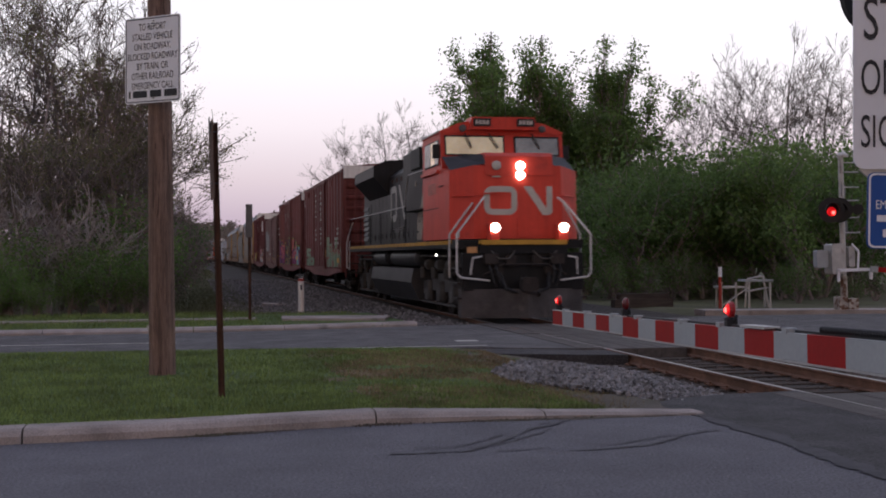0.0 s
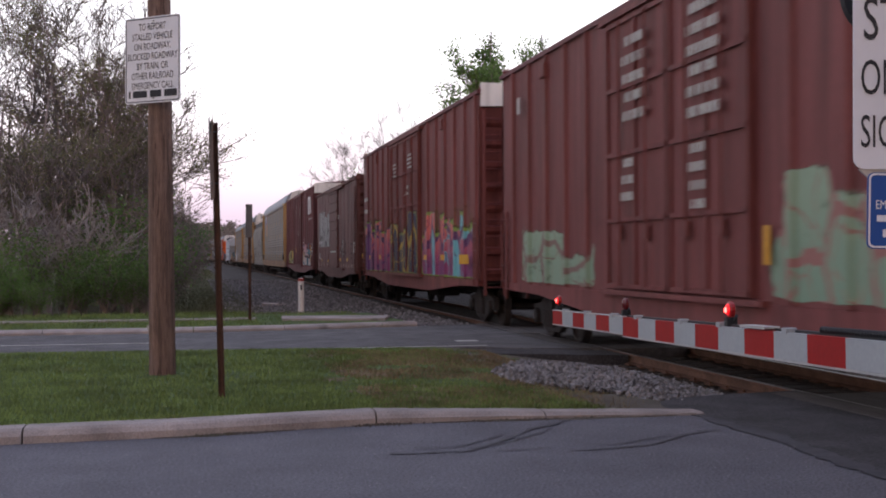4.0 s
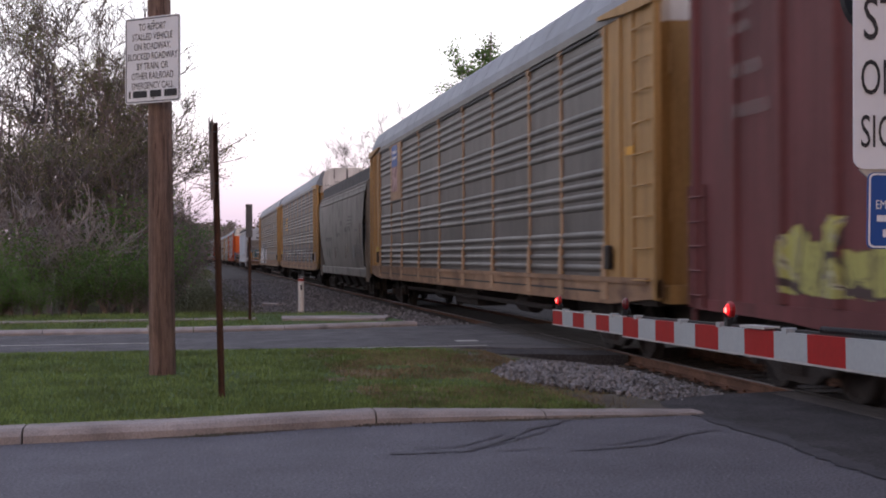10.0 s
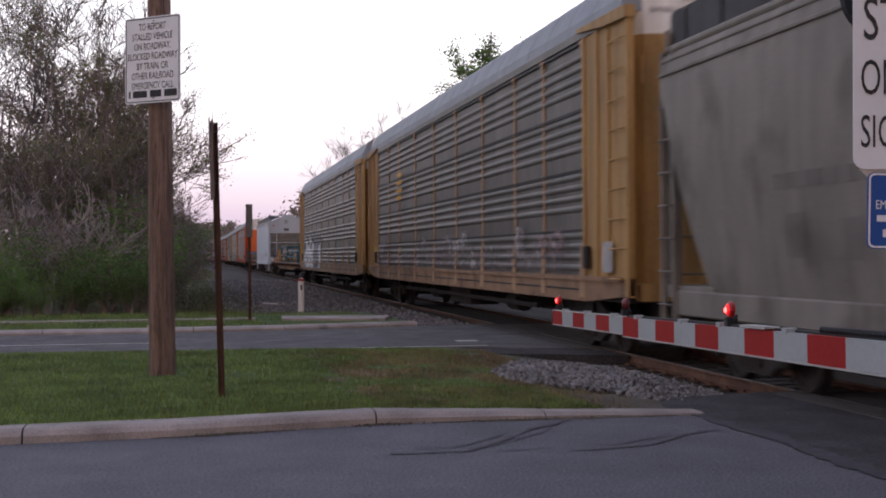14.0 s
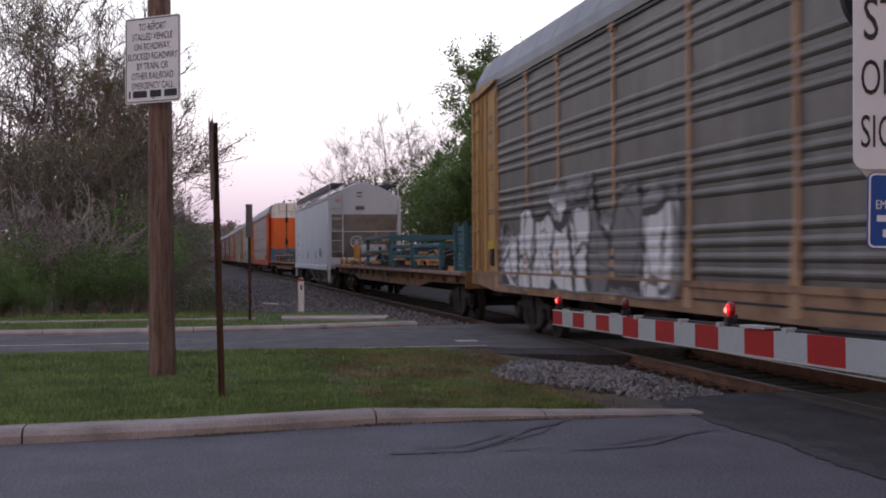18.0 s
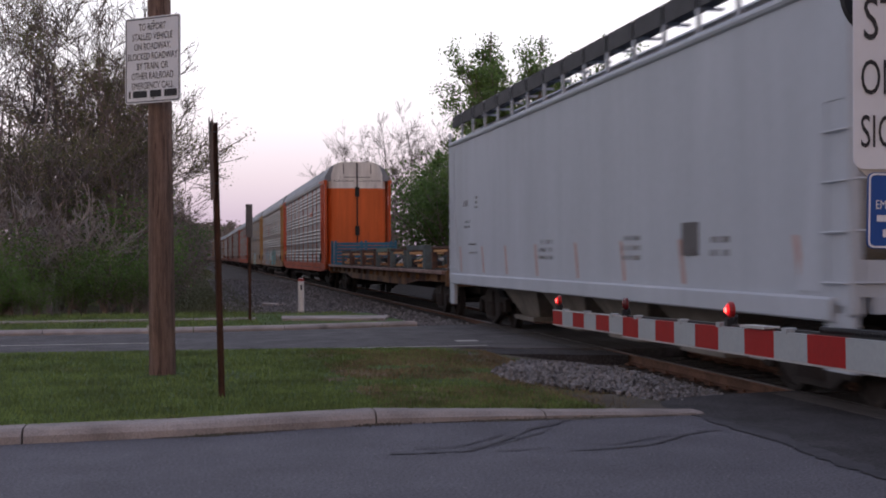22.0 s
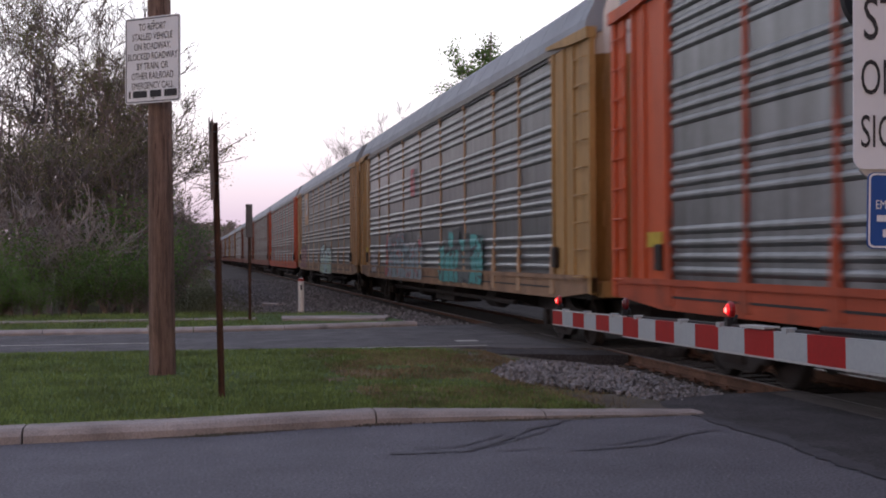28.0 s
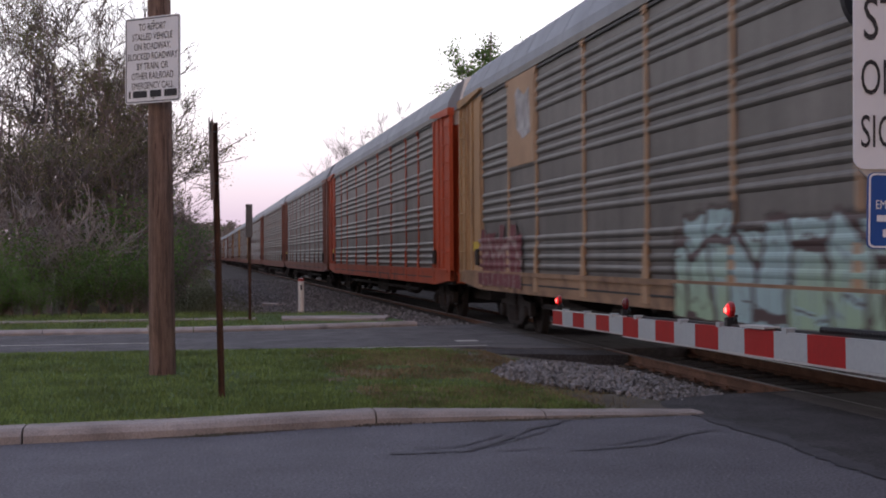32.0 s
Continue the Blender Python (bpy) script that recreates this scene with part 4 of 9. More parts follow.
for k in range(7):
    x0 = 0.75 + 0.41 * k
    part("stripe", Shape().box(x0, x0 + 0.41, -0.3, -0.27, 0.97, 1.10), GATERED if k % 2 == 0 else GATEWHITE, arm)
part("crossarm", Shape().tube((-0.56, -0.3, 2.75), (0.56, 0.3, 2.75), 0.035), SILVER, fm)
for xx, yy, lens in ((-0.50, -0.42, GLOW), (-0.14, -0.16, DIM)):
    part("backing_disc", Shape().ring((xx, yy + 0.05, 2.70), (-0.45, -0.9, 0), [(0, 0.33), (0.02, 0.33)], 28), HOOD, fm)
    hs = Shape()
    n = 12
    for k in range(n):
        a0, a1 = math.pi * (0.95 * k / n + 0.02), math.pi * (0.95 * (k + 1) / n + 0.02)
        p = [Vector((xx + 0.2 * math.cos(q), yy + 0.02, 2.68 + 0.2 * math.sin(q))) for q in (a0, a1)]
        o = Vector((-0.16, -0.36, 0))
        hs.add([p[0], p[1], p[1] + o, p[0] + o], [(0, 1, 2, 3)])
    part("hood", hs, HOOD, fm)
    part("lens", Shape().ring((xx - 0.02, yy, 2.66), (-0.4, -0.9, 0), [(0, 0.12), (0.03, 0.10), (0.05, 0.06)], 18), lens, fm, "red lens, lit" if lens is GLOW else "red lens, dark")
    if lens is GLOW:
        part("filament", Shape().ring((xx + 0.0, yy - 0.06, 2.63), (-0.4, -0.9, 0), [(0, 0.05), (0.01, 0.03)], 14), LIT, fm)
    part("rear_lamp", Shape().ring((xx * 0.8 + 0.64, 0.12, 2.72), (0.4, 0.9, 0), [(0, 0.15), (0.2, 0.14), (0.25, 0.08)], 14), HOOD, fm)
part("bell", Shape().ring((0.05, 0, 4.1), (0, 0, 1), [(0, 0.16), (0.06, 0.16), (0.14, 0.06)], 14), SILVER, fm)
part("crossbuck", Shape().prism([(-0.6, 3.15), (-0.5, 3.05), (0.6, 3.95), (0.5, 4.05)], 0.1, 0.115), SIGNBACK, fm, "back of a crossbuck board", at=pose(0.2, 0.1, 0, 0, 0, 60))
part("crossbuck", Shape().prism([(-0.6, 3.95), (-0.5, 4.05), (0.6, 3.15), (0.5, 3.05)], 0.12, 0.135), SIGNBACK, fm, "back of a crossbuck board", at=pose(0.2, 0.1, 0, 0, 0, 60))
part("sign_back", Shape().box(0.12, 0.62, 0.1, 0.11, 2.05, 2.45), SIGNBACK, fm, "back of a sign plate", at=pose(0, 0, 0, 0, 0, 40))
part("sign_back", Shape().box(0.12, 0.55, 0.1, 0.11, 3.1, 3.4), SIGNBACK, fm, "back of a sign plate", at=pose(0, 0, 0, 0, 0, 40))
for zz in (2.1, 2.5, 2.95, 3.3, 3.7, 3.95):
    part("rung", Shape().tube((0.0, -0.09, zz), (0.5, 0.0, zz), 0.018, None, 6), SILVER, fm)

# white frames and a marker beyond the track
fr = thing("metal_frame", "pale metal equipment frame standing on the grass", "equipment frame", pose(16.4, 36.4, -0.08, 0, 0, -8))
for x0 in (-0.75, -0.3, 0.1, 0.75):
    part("leg", Shape().box(x0, x0 + 0.06, -0.3, -0.24, 0, 0.78), SILVER, fr)
for x0 in (-0.75, 0.75):
    part("leg", Shape().box(x0, x0 + 0.06, 0.24, 0.3, 0, 0.62), SILVER, fr)
part("top_plate", Shape().box(-0.8, 0.0, -0.32, 0.32, 0.6, 0.66, 0.01), SILVER, fr)
part("panel", Shape().pipe([(0.0, -0.3, 0.02), (0.05, -0.3, 0.86), (0.55, -0.3, 0.98), (0.72, -0.3, 0.02)], 0.035).pipe([(0.05, -0.3, 0.5), (0.72, -0.3, 0.62)], 0.03), SILVER, fr)
part("top_plate", Shape().box(-0.05, 0.86, -0.34, 0.3, 0.80, 0.86, 0.01), GATEWHITE, fr)
part("brace", Shape().tube((-0.75, -0.32, 0.05), (0.1, -0.32, 0.62), 0.025), SILVER, fr)
om = thing("marker_post", "slim marker post, white below and orange-red band", "marker post", pose(15.6, 36.2, -0.08))
part("shaft", Shape().ring((0, 0, -0.1), (0, 0, 1), [(0, 0.05), (1.2, 0.05)], 10), REDTOP, om)
part("band", Shape().ring((0, 0, 0.95), (0, 0, 1), [(0, 0.055), (0.3, 0.055)], 10), SIGNFACE, om)
cf = thing("broken_slab", "broken pale concrete slab lying on gravel", "rubble", pose(2.45, 41.9, -0.02, 3, 2, 10))
part("slab", Shape().prism([(-0.28, -0.2), (0.1, -0.26), (0.3, -0.05), (0.22, 0.2), (-0.2, 0.24)], -0.02, 0.06, "z"), CONCRETE, cf)
part("fragment", Shape().prism([(0.32, 0.0), (0.5, -0.08), (0.56, 0.12), (0.38, 0.16)], -0.02, 0.04, "z"), CONCRETE, cf)
lg = thing("timber_baulk", "dark old timber baulk lying beside the track", "timber", pose(13.6, 37.5, 0.02, 0, 0, 8))
part("beam", Shape().box(-1.0, 1.0, -0.15, 0.15, -0.12, 0.16, 0.02), TIE, lg)
part("beam", Shape().box(-0.8, 0.9, -0.1, 0.16, 0.16, 0.34, 0.02), TIE, lg)


# ---- trees and shrubs ----
def grow(rng, height, spread, levels, lean=0.0, fork=0.28, splits=(3, 5), up=0.35, stems=1):
    """Branch segments of one tree: (start, end, radius, radius, level)."""
    segs, tips = [], []
    def limb(p, d, length, r, level):
        steps = 4 if level == 0 else (3 if level < 2 else 2)
        pts = [p]
        for k in range(steps):
            w = 0.10 + 0.012 * level
            d = (d + Vector((rng.normal(0, w), rng.normal(0, w), rng.normal(0.03 if level else 0.0, w)))).normalized()
            q = pts[-1] + d * length / steps
            r0, r1 = r * (1 - 0.5 * k / steps), r * (1 - 0.5 * (k + 1) / steps)
            segs.append((pts[-1], q, r0, r1, level))
            pts.append(q)
        if level >= levels:
            tips.append((pts[-1], d))
            tips.append((pts[-2], d))
            return
        count = rng.randint(splits[0], splits[1] + 1) + (3 if level == 0 else 0)
        for k in range(count):
            f = 1.0 if k == 0 else rng.uniform(fork if level == 0 else 0.25, 1.0)
            i = min(int(f * steps), steps - 1)
            base = pts[i] + (pts[i + 1] - pts[i]) * (f * steps - i)
            an = rng.uniform(0, 6.283)
            side = Vector((math.cos(an), math.sin(an), 0))
            out = rng.uniform(0.35, 0.95) * spread if k else 0.18
            nd = (d * 0.75 + side * out + Vector((0, 0, up * rng.uniform(0.2, 1)))).normalized()
            limb(base, nd, length * rng.uniform(0.48, 0.72) * (1.0 if level else 0.85), r * (0.62 if k == 0 else rng.uniform(0.32, 0.5)) * (1 - 0.35 * f), level + 1)
    for s in range(stems):
        an = rng.uniform(0, 6.283)
        d0 = Vector((math.cos(an) * 0.25 * (stems > 1) + lean, math.sin(an) * 0.25 * (stems > 1), 1)).normalized()
        limb(Vector((0, 0, -0.2)), d0, height * (0.55 if stems == 1 else 0.5), 0.009 * height + 0.02, 0)
    return segs, tips


def wood_mesh(name, segs, material, thin=0.006):
    vs, fs = [], []
    for p, q, r0, r1, level in segs:
        n = 7 if level == 0 else (5 if level == 1 else 3)
        d = (q - p).normalized()
        a = d.orthogonal().normalized()
        b = d.cross(a)
        o = len(vs)
        for c, r in ((p, max(r0, thin)), (q, max(r1, thin * 0.8))):
            vs += [tuple(c + (a * math.cos(6.2832 * i / n) + b * math.sin(6.2832 * i / n)) * r) for i in range(n)]
        fs += [(o + i, o + (i + 1) % n, o + n + (i + 1) % n, o + n + i) for i in range(n)]
    me = bpy.data.meshes.new(name)
    me.from_pydata(vs, [], fs)
    me.materials.append(material)
    return me


def leaf_mesh(name, rng, centres, per, radius, size, material, flat=1.0):
    c = np.repeat(np.array([tuple(p) for p in centres]), per, axis=0)
    n = len(c)
    c = c + rng.normal(0, radius, (n, 3)) * (1, 1, flat)
    u = rng.normal(size=(n, 3))
    u /= np.linalg.norm(u, axis=1)[:, None]
    w = np.cross(u, rng.normal(size=(n, 3)))
    w /= np.linalg.norm(w, axis=1)[:, None]
    s = size * rng.uniform(0.6, 1.4, (n, 1))
    vs = np.stack([c - u * s, c + w * s * 0.55, c + u * s, c - w * s * 0.55], axis=1).reshape(-1, 3)
    me = bpy.data.meshes.new(name)
    me.from_pydata(vs.tolist(), [], np.arange(4 * n).reshape(-1, 4).tolist())
    me.materials.append(material)
    return me


def make_tree(name, seed, height, spread, levels, bark, label, leaf=None, leaves=0, radius=0.3, size=0.08, thin=0.006, width=None, flat=1.0, low=0.0, share=1.0, group="", **kw):
    """One tree or shrub grown to a height and a width, with leaves strewn about its twig ends (none below low)."""
    rng = np.random.RandomState(seed)
    segs, tips = grow(rng, height, spread, levels, **kw)
    top = float(np.percentile([t[0].z for t in tips], 98))
    k = height / top
    r95 = float(np.percentile([math.hypot(t[0].x, t[0].y) for t in tips], 93))
    kx = k if width is None else 0.5 * width / r95
    fit = lambda p: Vector((p.x * kx, p.y * kx, p.z * k))
    segs = [(fit(p), fit(q), r0 * k, r1 * k, lv) for p, q, r0, r1, lv in segs]
    root = thing(name, label, "tree" if "tree" in name else "shrub", group=group)
    if kw.get("stems", 1) > 1:
        part("trunk", wood_mesh("trunk", segs, bark, thin), None, root)
    else:
        part("trunk", wood_mesh("trunk", [s for s in segs if s[4] <= 1], bark, thin), None, root)
        tagged(part("branching", wood_mesh("branching", [s for s in segs if s[4] > 1], bark, thin), None, root), kind="stuff")
    if leaf:
        ends = [fit(t[0]) for t in tips]
        ends = [p for p in ends if p.z > low * height and rng.uniform() < share]
        part("crown", leaf_mesh("crown", rng, ends, max(1, leaves // max(1, len(ends))), radius, size, leaf, flat), None, root)
    return root


def place(ob, spots):
    """The first at its own spot, copies at the others: (x, y, z, turn, size)."""
    for k, (x, y, z, turn, size) in enumerate(spots):
        m = pose(x, y, z, 0, 0, turn)
        o = ob if k == 0 else copy_thing(ob, m)
        if k == 0:
            ob.matrix_basis = m
        o.scale = (size, size, size)


# thicket on the near side of the line, bare or in bud
def spot(px, zc):
    """Plan point on the sight line px across the view, zc ahead."""
    return cam_plan((px - 784) / 2259 * zc, zc)


def stand(ob, size0, rows, seed):
    """Sets a plant of height size0 along sight lines: (across, ahead, line of its top)."""
    rr = random.Random(seed)
    out = []
    for px, zc, top in rows:
        x, y = spot(px, zc)
        out.append((x, y, -0.1, rr.uniform(0, 360), ((452 - top) / 2259 * zc + 1.67) / size0))
    place(ob, out)


t1 = make_tree("bare_tree", 3, 10.0, 1.05, 5, BARKPALE, "bare deciduous tree with fine budding twigs", BUD, 3800, 0.10, 0.026, 0.012, 8.5, group="thicket trees", splits=(2, 4), up=0.22)
t2 = make_tree("bare_tree", 8, 9.0, 1.0, 5, BARK, "many-branched tree with opening olive leaves", OLIVE, 6500, 0.14, 0.030, 0.012, 7.6, group="thicket trees", splits=(2, 4), up=0.18, share=0.6)
t3 = make_tree("bare_tree", 14, 4.6, 1.35, 4, BARKGREY, "small grey bare tree at the thicket edge", None, group="thicket trees", splits=(2, 4), thin=0.016, up=0.12, width=3.8)
t4 = make_tree("budding_tree", 17, 7.0, 1.0, 5, BARK, "slim tree with leafy budding branches", OLIVE, 4600, 0.10, 0.034, 0.011, 3.4, group="thicket trees", splits=(2, 4), up=0.15)
s1 = make_tree("budding_shrub", 21, 3.6, 1.2, 4, BARK, "tangled budding shrub in the thicket", BUD, 900, 0.14, 0.030, 0.008, 4.0, group="thicket shrubs", stems=4, splits=(2, 3), up=0.0)
s2 = make_tree("green_shrub", 25, 2.4, 1.0, 3, BARK, "low green shrub at the thicket edge", SHRUB, 3000, 0.22, 0.045, 0.006, 2.6, group="thicket shrubs", stems=4, splits=(2, 3))
s3 = make_tree("budding_shrub", 27, 3.0, 1.1, 3, BARKDARK, "dense dark budding shrub beside the line", BUD, 5200, 0.26, 0.05, 0.010, 3.0, group="thicket shrubs", stems=4, splits=(2, 3))
rt = random.Random(5)
stand(s3, 3.0, [(300, 47, 415), (284, 42, 430), (308, 54, 400), (314, 64, 398), (320, 78, 396), (272, 39, 440), (326, 96, 400), (290, 50, 380), (262, 38.5, 470)], 12)
stand(t1, 10.0, [(-40, 39, -60), (40, 41, -40), (105, 40, -30), (140, 43, -10), (10, 48, -10), (100, 50, 20), (150, 52, 60), (180, 60, 130)], 1)
stand(t2, 9.0, [(15, 37, -30), (90, 38, -20), (130, 41, -10), (145, 46, 40), (50, 53, 60), (145, 56, 80), (222, 78, 235), (262, 110, 310)], 2)
stand(t4, 7.0, [(232, 40, 100), (278, 42, 165), (200, 39, 90), (286, 50, 275), (250, 41, 220), (296, 66, 335), (308, 90, 370)], 3)
stand(t3, 4.6, [(40, 35.2, 300), (150, 35.3, 330), (5, 36.0, 360), (195, 36.0, 360), (105, 35.0, 420), (20, 35.4, 330), (62, 35.9, 385), (120, 35.6, 370), (176, 36.3, 410), (92, 36.4, 345), (220, 37.5, 400)], 4)
place(s1, [(-1.5, 38, -0.1, 0, 0.95), (-1.6, 42, -0.1, 45, 1.0), (-2.4, 46, -0.1, 150, 1.05), (-2.5, 55, -0.1, 250, 1.05), (-2.8, 65, -0.1, 130, 1.1), (-3.4, 80, -0.1, 10, 1.3), (-3.8, 42, -0.1, 60, 1.3), (-6.0, 45, -0.1, 170, 1.6), (-8.8, 43, -0.1, 270, 1.6), (-3.4, 50, -0.1, 330, 1.3), (-3.9, 95, -0.1, 220, 1.5), (-4.3, 115, -0.1, 120, 1.6), (-5.0, 145, -0.1, 20, 2.0), (-6.8, 47, -0.1, 115, 1.9), (-4.6, 52, -0.1, 80, 1.9), (-9.6, 52, -0.1, 190, 2.1), (-6.6, 56, -0.1, 20, 2.1), (-2.9, 50, -0.1, 250, 1.6), (-6.3, 44, -0.1, 260, 2.1), (-1.5, 44, -0.1, 30, 0.75), (-1.4, 50, -0.1, 160, 0.85), (-1.5, 60, -0.1, 280, 0.95), (-1.9, 74, -0.1, 70, 1.15)])
place(s2, [(-2.3, 35.6, -0.08, 15, 0.8), (-1.7, 35.4, -0.08, 145, 0.6), (-4.9, 35.0, -0.08, 200, 0.55), (-5.2, 34.6, -0.08, 100, 0.5), (-4.0, 34.7, -0.08, 40, 0.45), (-4.6, 34.9, -0.08, 0, 0.6), (-5.6, 35.2, -0.08, 60, 0.7), (-3.3, 35.3, -0.08, 130, 0.5), (-1.35, 36.3, -0.08, 190, 1.0), (-2.9, 36.0, -0.08, 240, 0.75), (-6.8, 35.6, -0.08, 300, 0.85), (-1.9, 39.5, -0.08, 30, 1.35), (-4.2, 36.6, -0.08, 350, 0.95), (-1.7, 45, -0.08, 80, 0.95), (-1.7, 52, -0.08, 170, 1.0), (-1.8, 60, -0.08, 200, 1.0), (-2.0, 72, -0.08, 20, 1.1), (-2.4, 88, -0.08, 110, 1.3), (-2.8, 108, -0.08, 210, 1.4)])

# beyond the track: tall leafy trees, bare trees, a bank of shrubs
b1 = make_tree("leafy_tree", 58, 13.6, 1.0, 4, BARK, "tall spring tree with loose green foliage", LEAFDARK, 10500, 0.30, 0.098, 0.026, 6.0, 0.75, 0.2, 0.5, group="trees beyond the track", splits=(3, 4), up=0.10, fork=0.3)
b2 = make_tree("leafy_tree", 31, 13.0, 1.1, 4, BARK, "broad spring tree with thin green foliage", LEAFDARK, 10500, 0.30, 0.098, 0.026, 7.4, 0.7, 0.16, 0.5, group="trees beyond the track", splits=(3, 4), up=0.08, fork=0.3)
stand(b1, 13.6, [(900, 69, 82), (1002, 71, 92), (866, 76, 230), (1085, 69, 98)], 5)
stand(b2, 13.0, [(1120, 68, 140), (908, 71, 92), (956, 72, 180), (1042, 75, 170), (800, 88, 275), (870, 84, 190)], 6)
c1 = make_tree("bare_tree", 41, 14.0, 1.05, 5, BARKPALE, "tall leafless tree with fine grey twigs", None, thin=0.012, width=8.6, group="bare trees beyond the track", splits=(3, 4), up=0.06, fork=0.45)
c2 = make_tree("bare_tree", 46, 13.0, 1.15, 5, BARKPALE, "spreading leafless tree with pale twigs", None, thin=0.012, width=9.0, group="bare trees beyond the track", splits=(3, 4), up=0.04, fork=0.45)
stand(c1, 14.0, [(1376, 80, 62), (1455, 82, 88), (730, 112, 186), (1330, 84, 140), (676, 118, 206)], 7)
stand(c2, 13.0, [(1258, 79, 104), (1412, 86, 120), (1500, 78, 130), (634, 122, 238), (600, 130, 275), (762, 104, 215), (1210, 84, 170)], 8)
d1 = make_tree("green_shrub", 51, 5.0, 0.95, 3, BARK, "tall dense green shrub on the bank", BANKLEAF, 5000, 0.34, 0.072, 0.01, 5.0, 0.8, group="bank shrubs", stems=4, splits=(2, 3))
d2 = make_tree("green_shrub", 57, 4.6, 1.0, 3, BARK, "bushy green thicket on the bank", BANKLEAF, 5000, 0.34, 0.072, 0.01, 5.0, 0.8, group="bank shrubs", stems=4, splits=(2, 3))
d3 = make_tree("green_shrub", 59, 5.0, 0.8, 4, BARK, "young green tree among the bank shrubs", LEAF, 5000, 0.30, 0.072, 0.01, 4.6, 0.7, group="bank shrubs", stems=2, splits=(2, 3), up=0.4)
lines = ([], [], [])
for k in range(27):
    lines[(0, 1, 1)[k % 3]].append((1010 + 21 * k + rt.uniform(-14, 14), rt.uniform(48, 58), rt.uniform(295, 375)))
for k in range(9):
    lines[(1, 0, 2)[k % 3]].append((800 + 38 * k + rt.uniform(-10, 10), rt.uniform(76, 84), rt.uniform(255, 320)))
for k in range(12):
    lines[k % 2].append((1150 + 34 * k + rt.uniform(-12, 12), rt.uniform(62, 70), rt.uniform(278, 335) - 0.06 * 34 * k))
lines[2].extend([(1395, 47, 262), (1440, 46, 280), (1350, 49, 290), (1490, 50, 270), (1535, 52, 275), (1085, 74, 215), (985, 76, 250)])
stand(d1, 5.0, lines[0], 9)
lines[1].extend([(276, 52, 395), (290, 60, 392), (304, 74, 398), (314, 92, 405), (775, 82, 300), (800, 78, 320)])
stand(d2, 4.6, lines[1], 10)
stand(d3, 5.0, lines[2], 11)
e1 = make_tree("low_shrub", 61, 1.8, 1.1, 2, BARKDARK, "low tangled shrub and weeds on the bank", BANKLEAF, 1300, 0.22, 0.05, 0.008, group="bank weeds", stems=5, splits=(3, 4))
sp = []
for k in range(18):
    px, zc = 1040 + 30 * k + rt.uniform(-20, 20), rt.uniform(42, 48)
    x, y = cam_plan((px - 784) / 2260 * zc, zc)
    sp.append((x, y, -0.1, rt.uniform(0, 360), rt.uniform(0.35, 1.0)))
place(e1, sp)

# far woods closing the line of sight, and woods all round
def woods(name, spots, label, material, per=10, size=0.6):
    rng = np.random.RandomState(len(spots))
    cen, segs = [], []
    for x, y, h, r in spots:
        segs.append((Vector((x, y, -0.3)), Vector((x + rng.uniform(-0.5, 0.5), y, h * 0.8)), 0.03 * h, 0.01 * h, 1))
        for k in range(20):
            an, f = rng.uniform(0, 6.28), rng.uniform(0.12, 1.0)
            q = r * math.sqrt(max(0.05, 1 - (2 * f - 1.0) ** 2)) * rng.uniform(0.3, 1)
            cen.append((x + q * math.cos(an), y + q * math.sin(an), h * f))
    root = thing(name, label, "woods", kind="stuff")
    tagged(part("trunks", wood_mesh("trunks", segs, BARK, 0.05), None, root), kind="stuff")
    tagged(part("foliage", leaf_mesh("foliage", rng, cen, per, 0.9, size, material), None, root), kind="stuff")


spots = []
for k in range(100):
    y = rt.uniform(480, 600)
    spots.append((rt.uniform(-60, 50), y, rt.uniform(11, 17), rt.uniform(3, 5)))
woods("far_woods", spots, "hazy distant woodland closing the railway line", BUD, 16, 0.75)
spots = []
for k in range(46):
    y = 130 + 300 * (k / 46.0)
    spots.append((track_x(y) - rt.uniform(13.0, 19), y, rt.uniform(6, 10), rt.uniform(2.5, 4)))
for k in range(40):
    y = 125 + 320 * (k / 40.0)
    spots.append((track_x(y) + rt.uniform(7.5, 16), y, rt.uniform(6, 11), rt.uniform(2.5, 4)))
woods("far_woods", spots, "budding woodland along both sides of the railway", BUD, 28, 0.3)
spots = []
for k in range(70):
    an = radians(150 + 240 * k / 70)
    rr = rt.uniform(85, 120)
    spots.append((rr * math.cos(an) + 5, rr * math.sin(an) + 20, rt.uniform(8, 13), rt.uniform(4, 6)))
woods("far_woods", [s for s in spots if abs(s[0] - TX) > 6], "woodland around the crossing", LEAFDARK)


# ---- train parts ----
SPEED = 11.46


def wheel_shape(r, x):
    s = Shape()
    for sg in (-1, 1):
        s.ring((sg * x, 0, 0), (sg, 0, 0), [(-0.07, r + 0.03), (-0.045, r + 0.03), (-0.04, r), (0.065, r - 0.006), (0.065, r - 0.06), (0.03, r - 0.075), (0.02, 0.13), (0.07, 0.11), (0.1, 0.08)], 24)
    return s.tube((-x, 0, 0), (x, 0, 0), 0.08, None, 10)


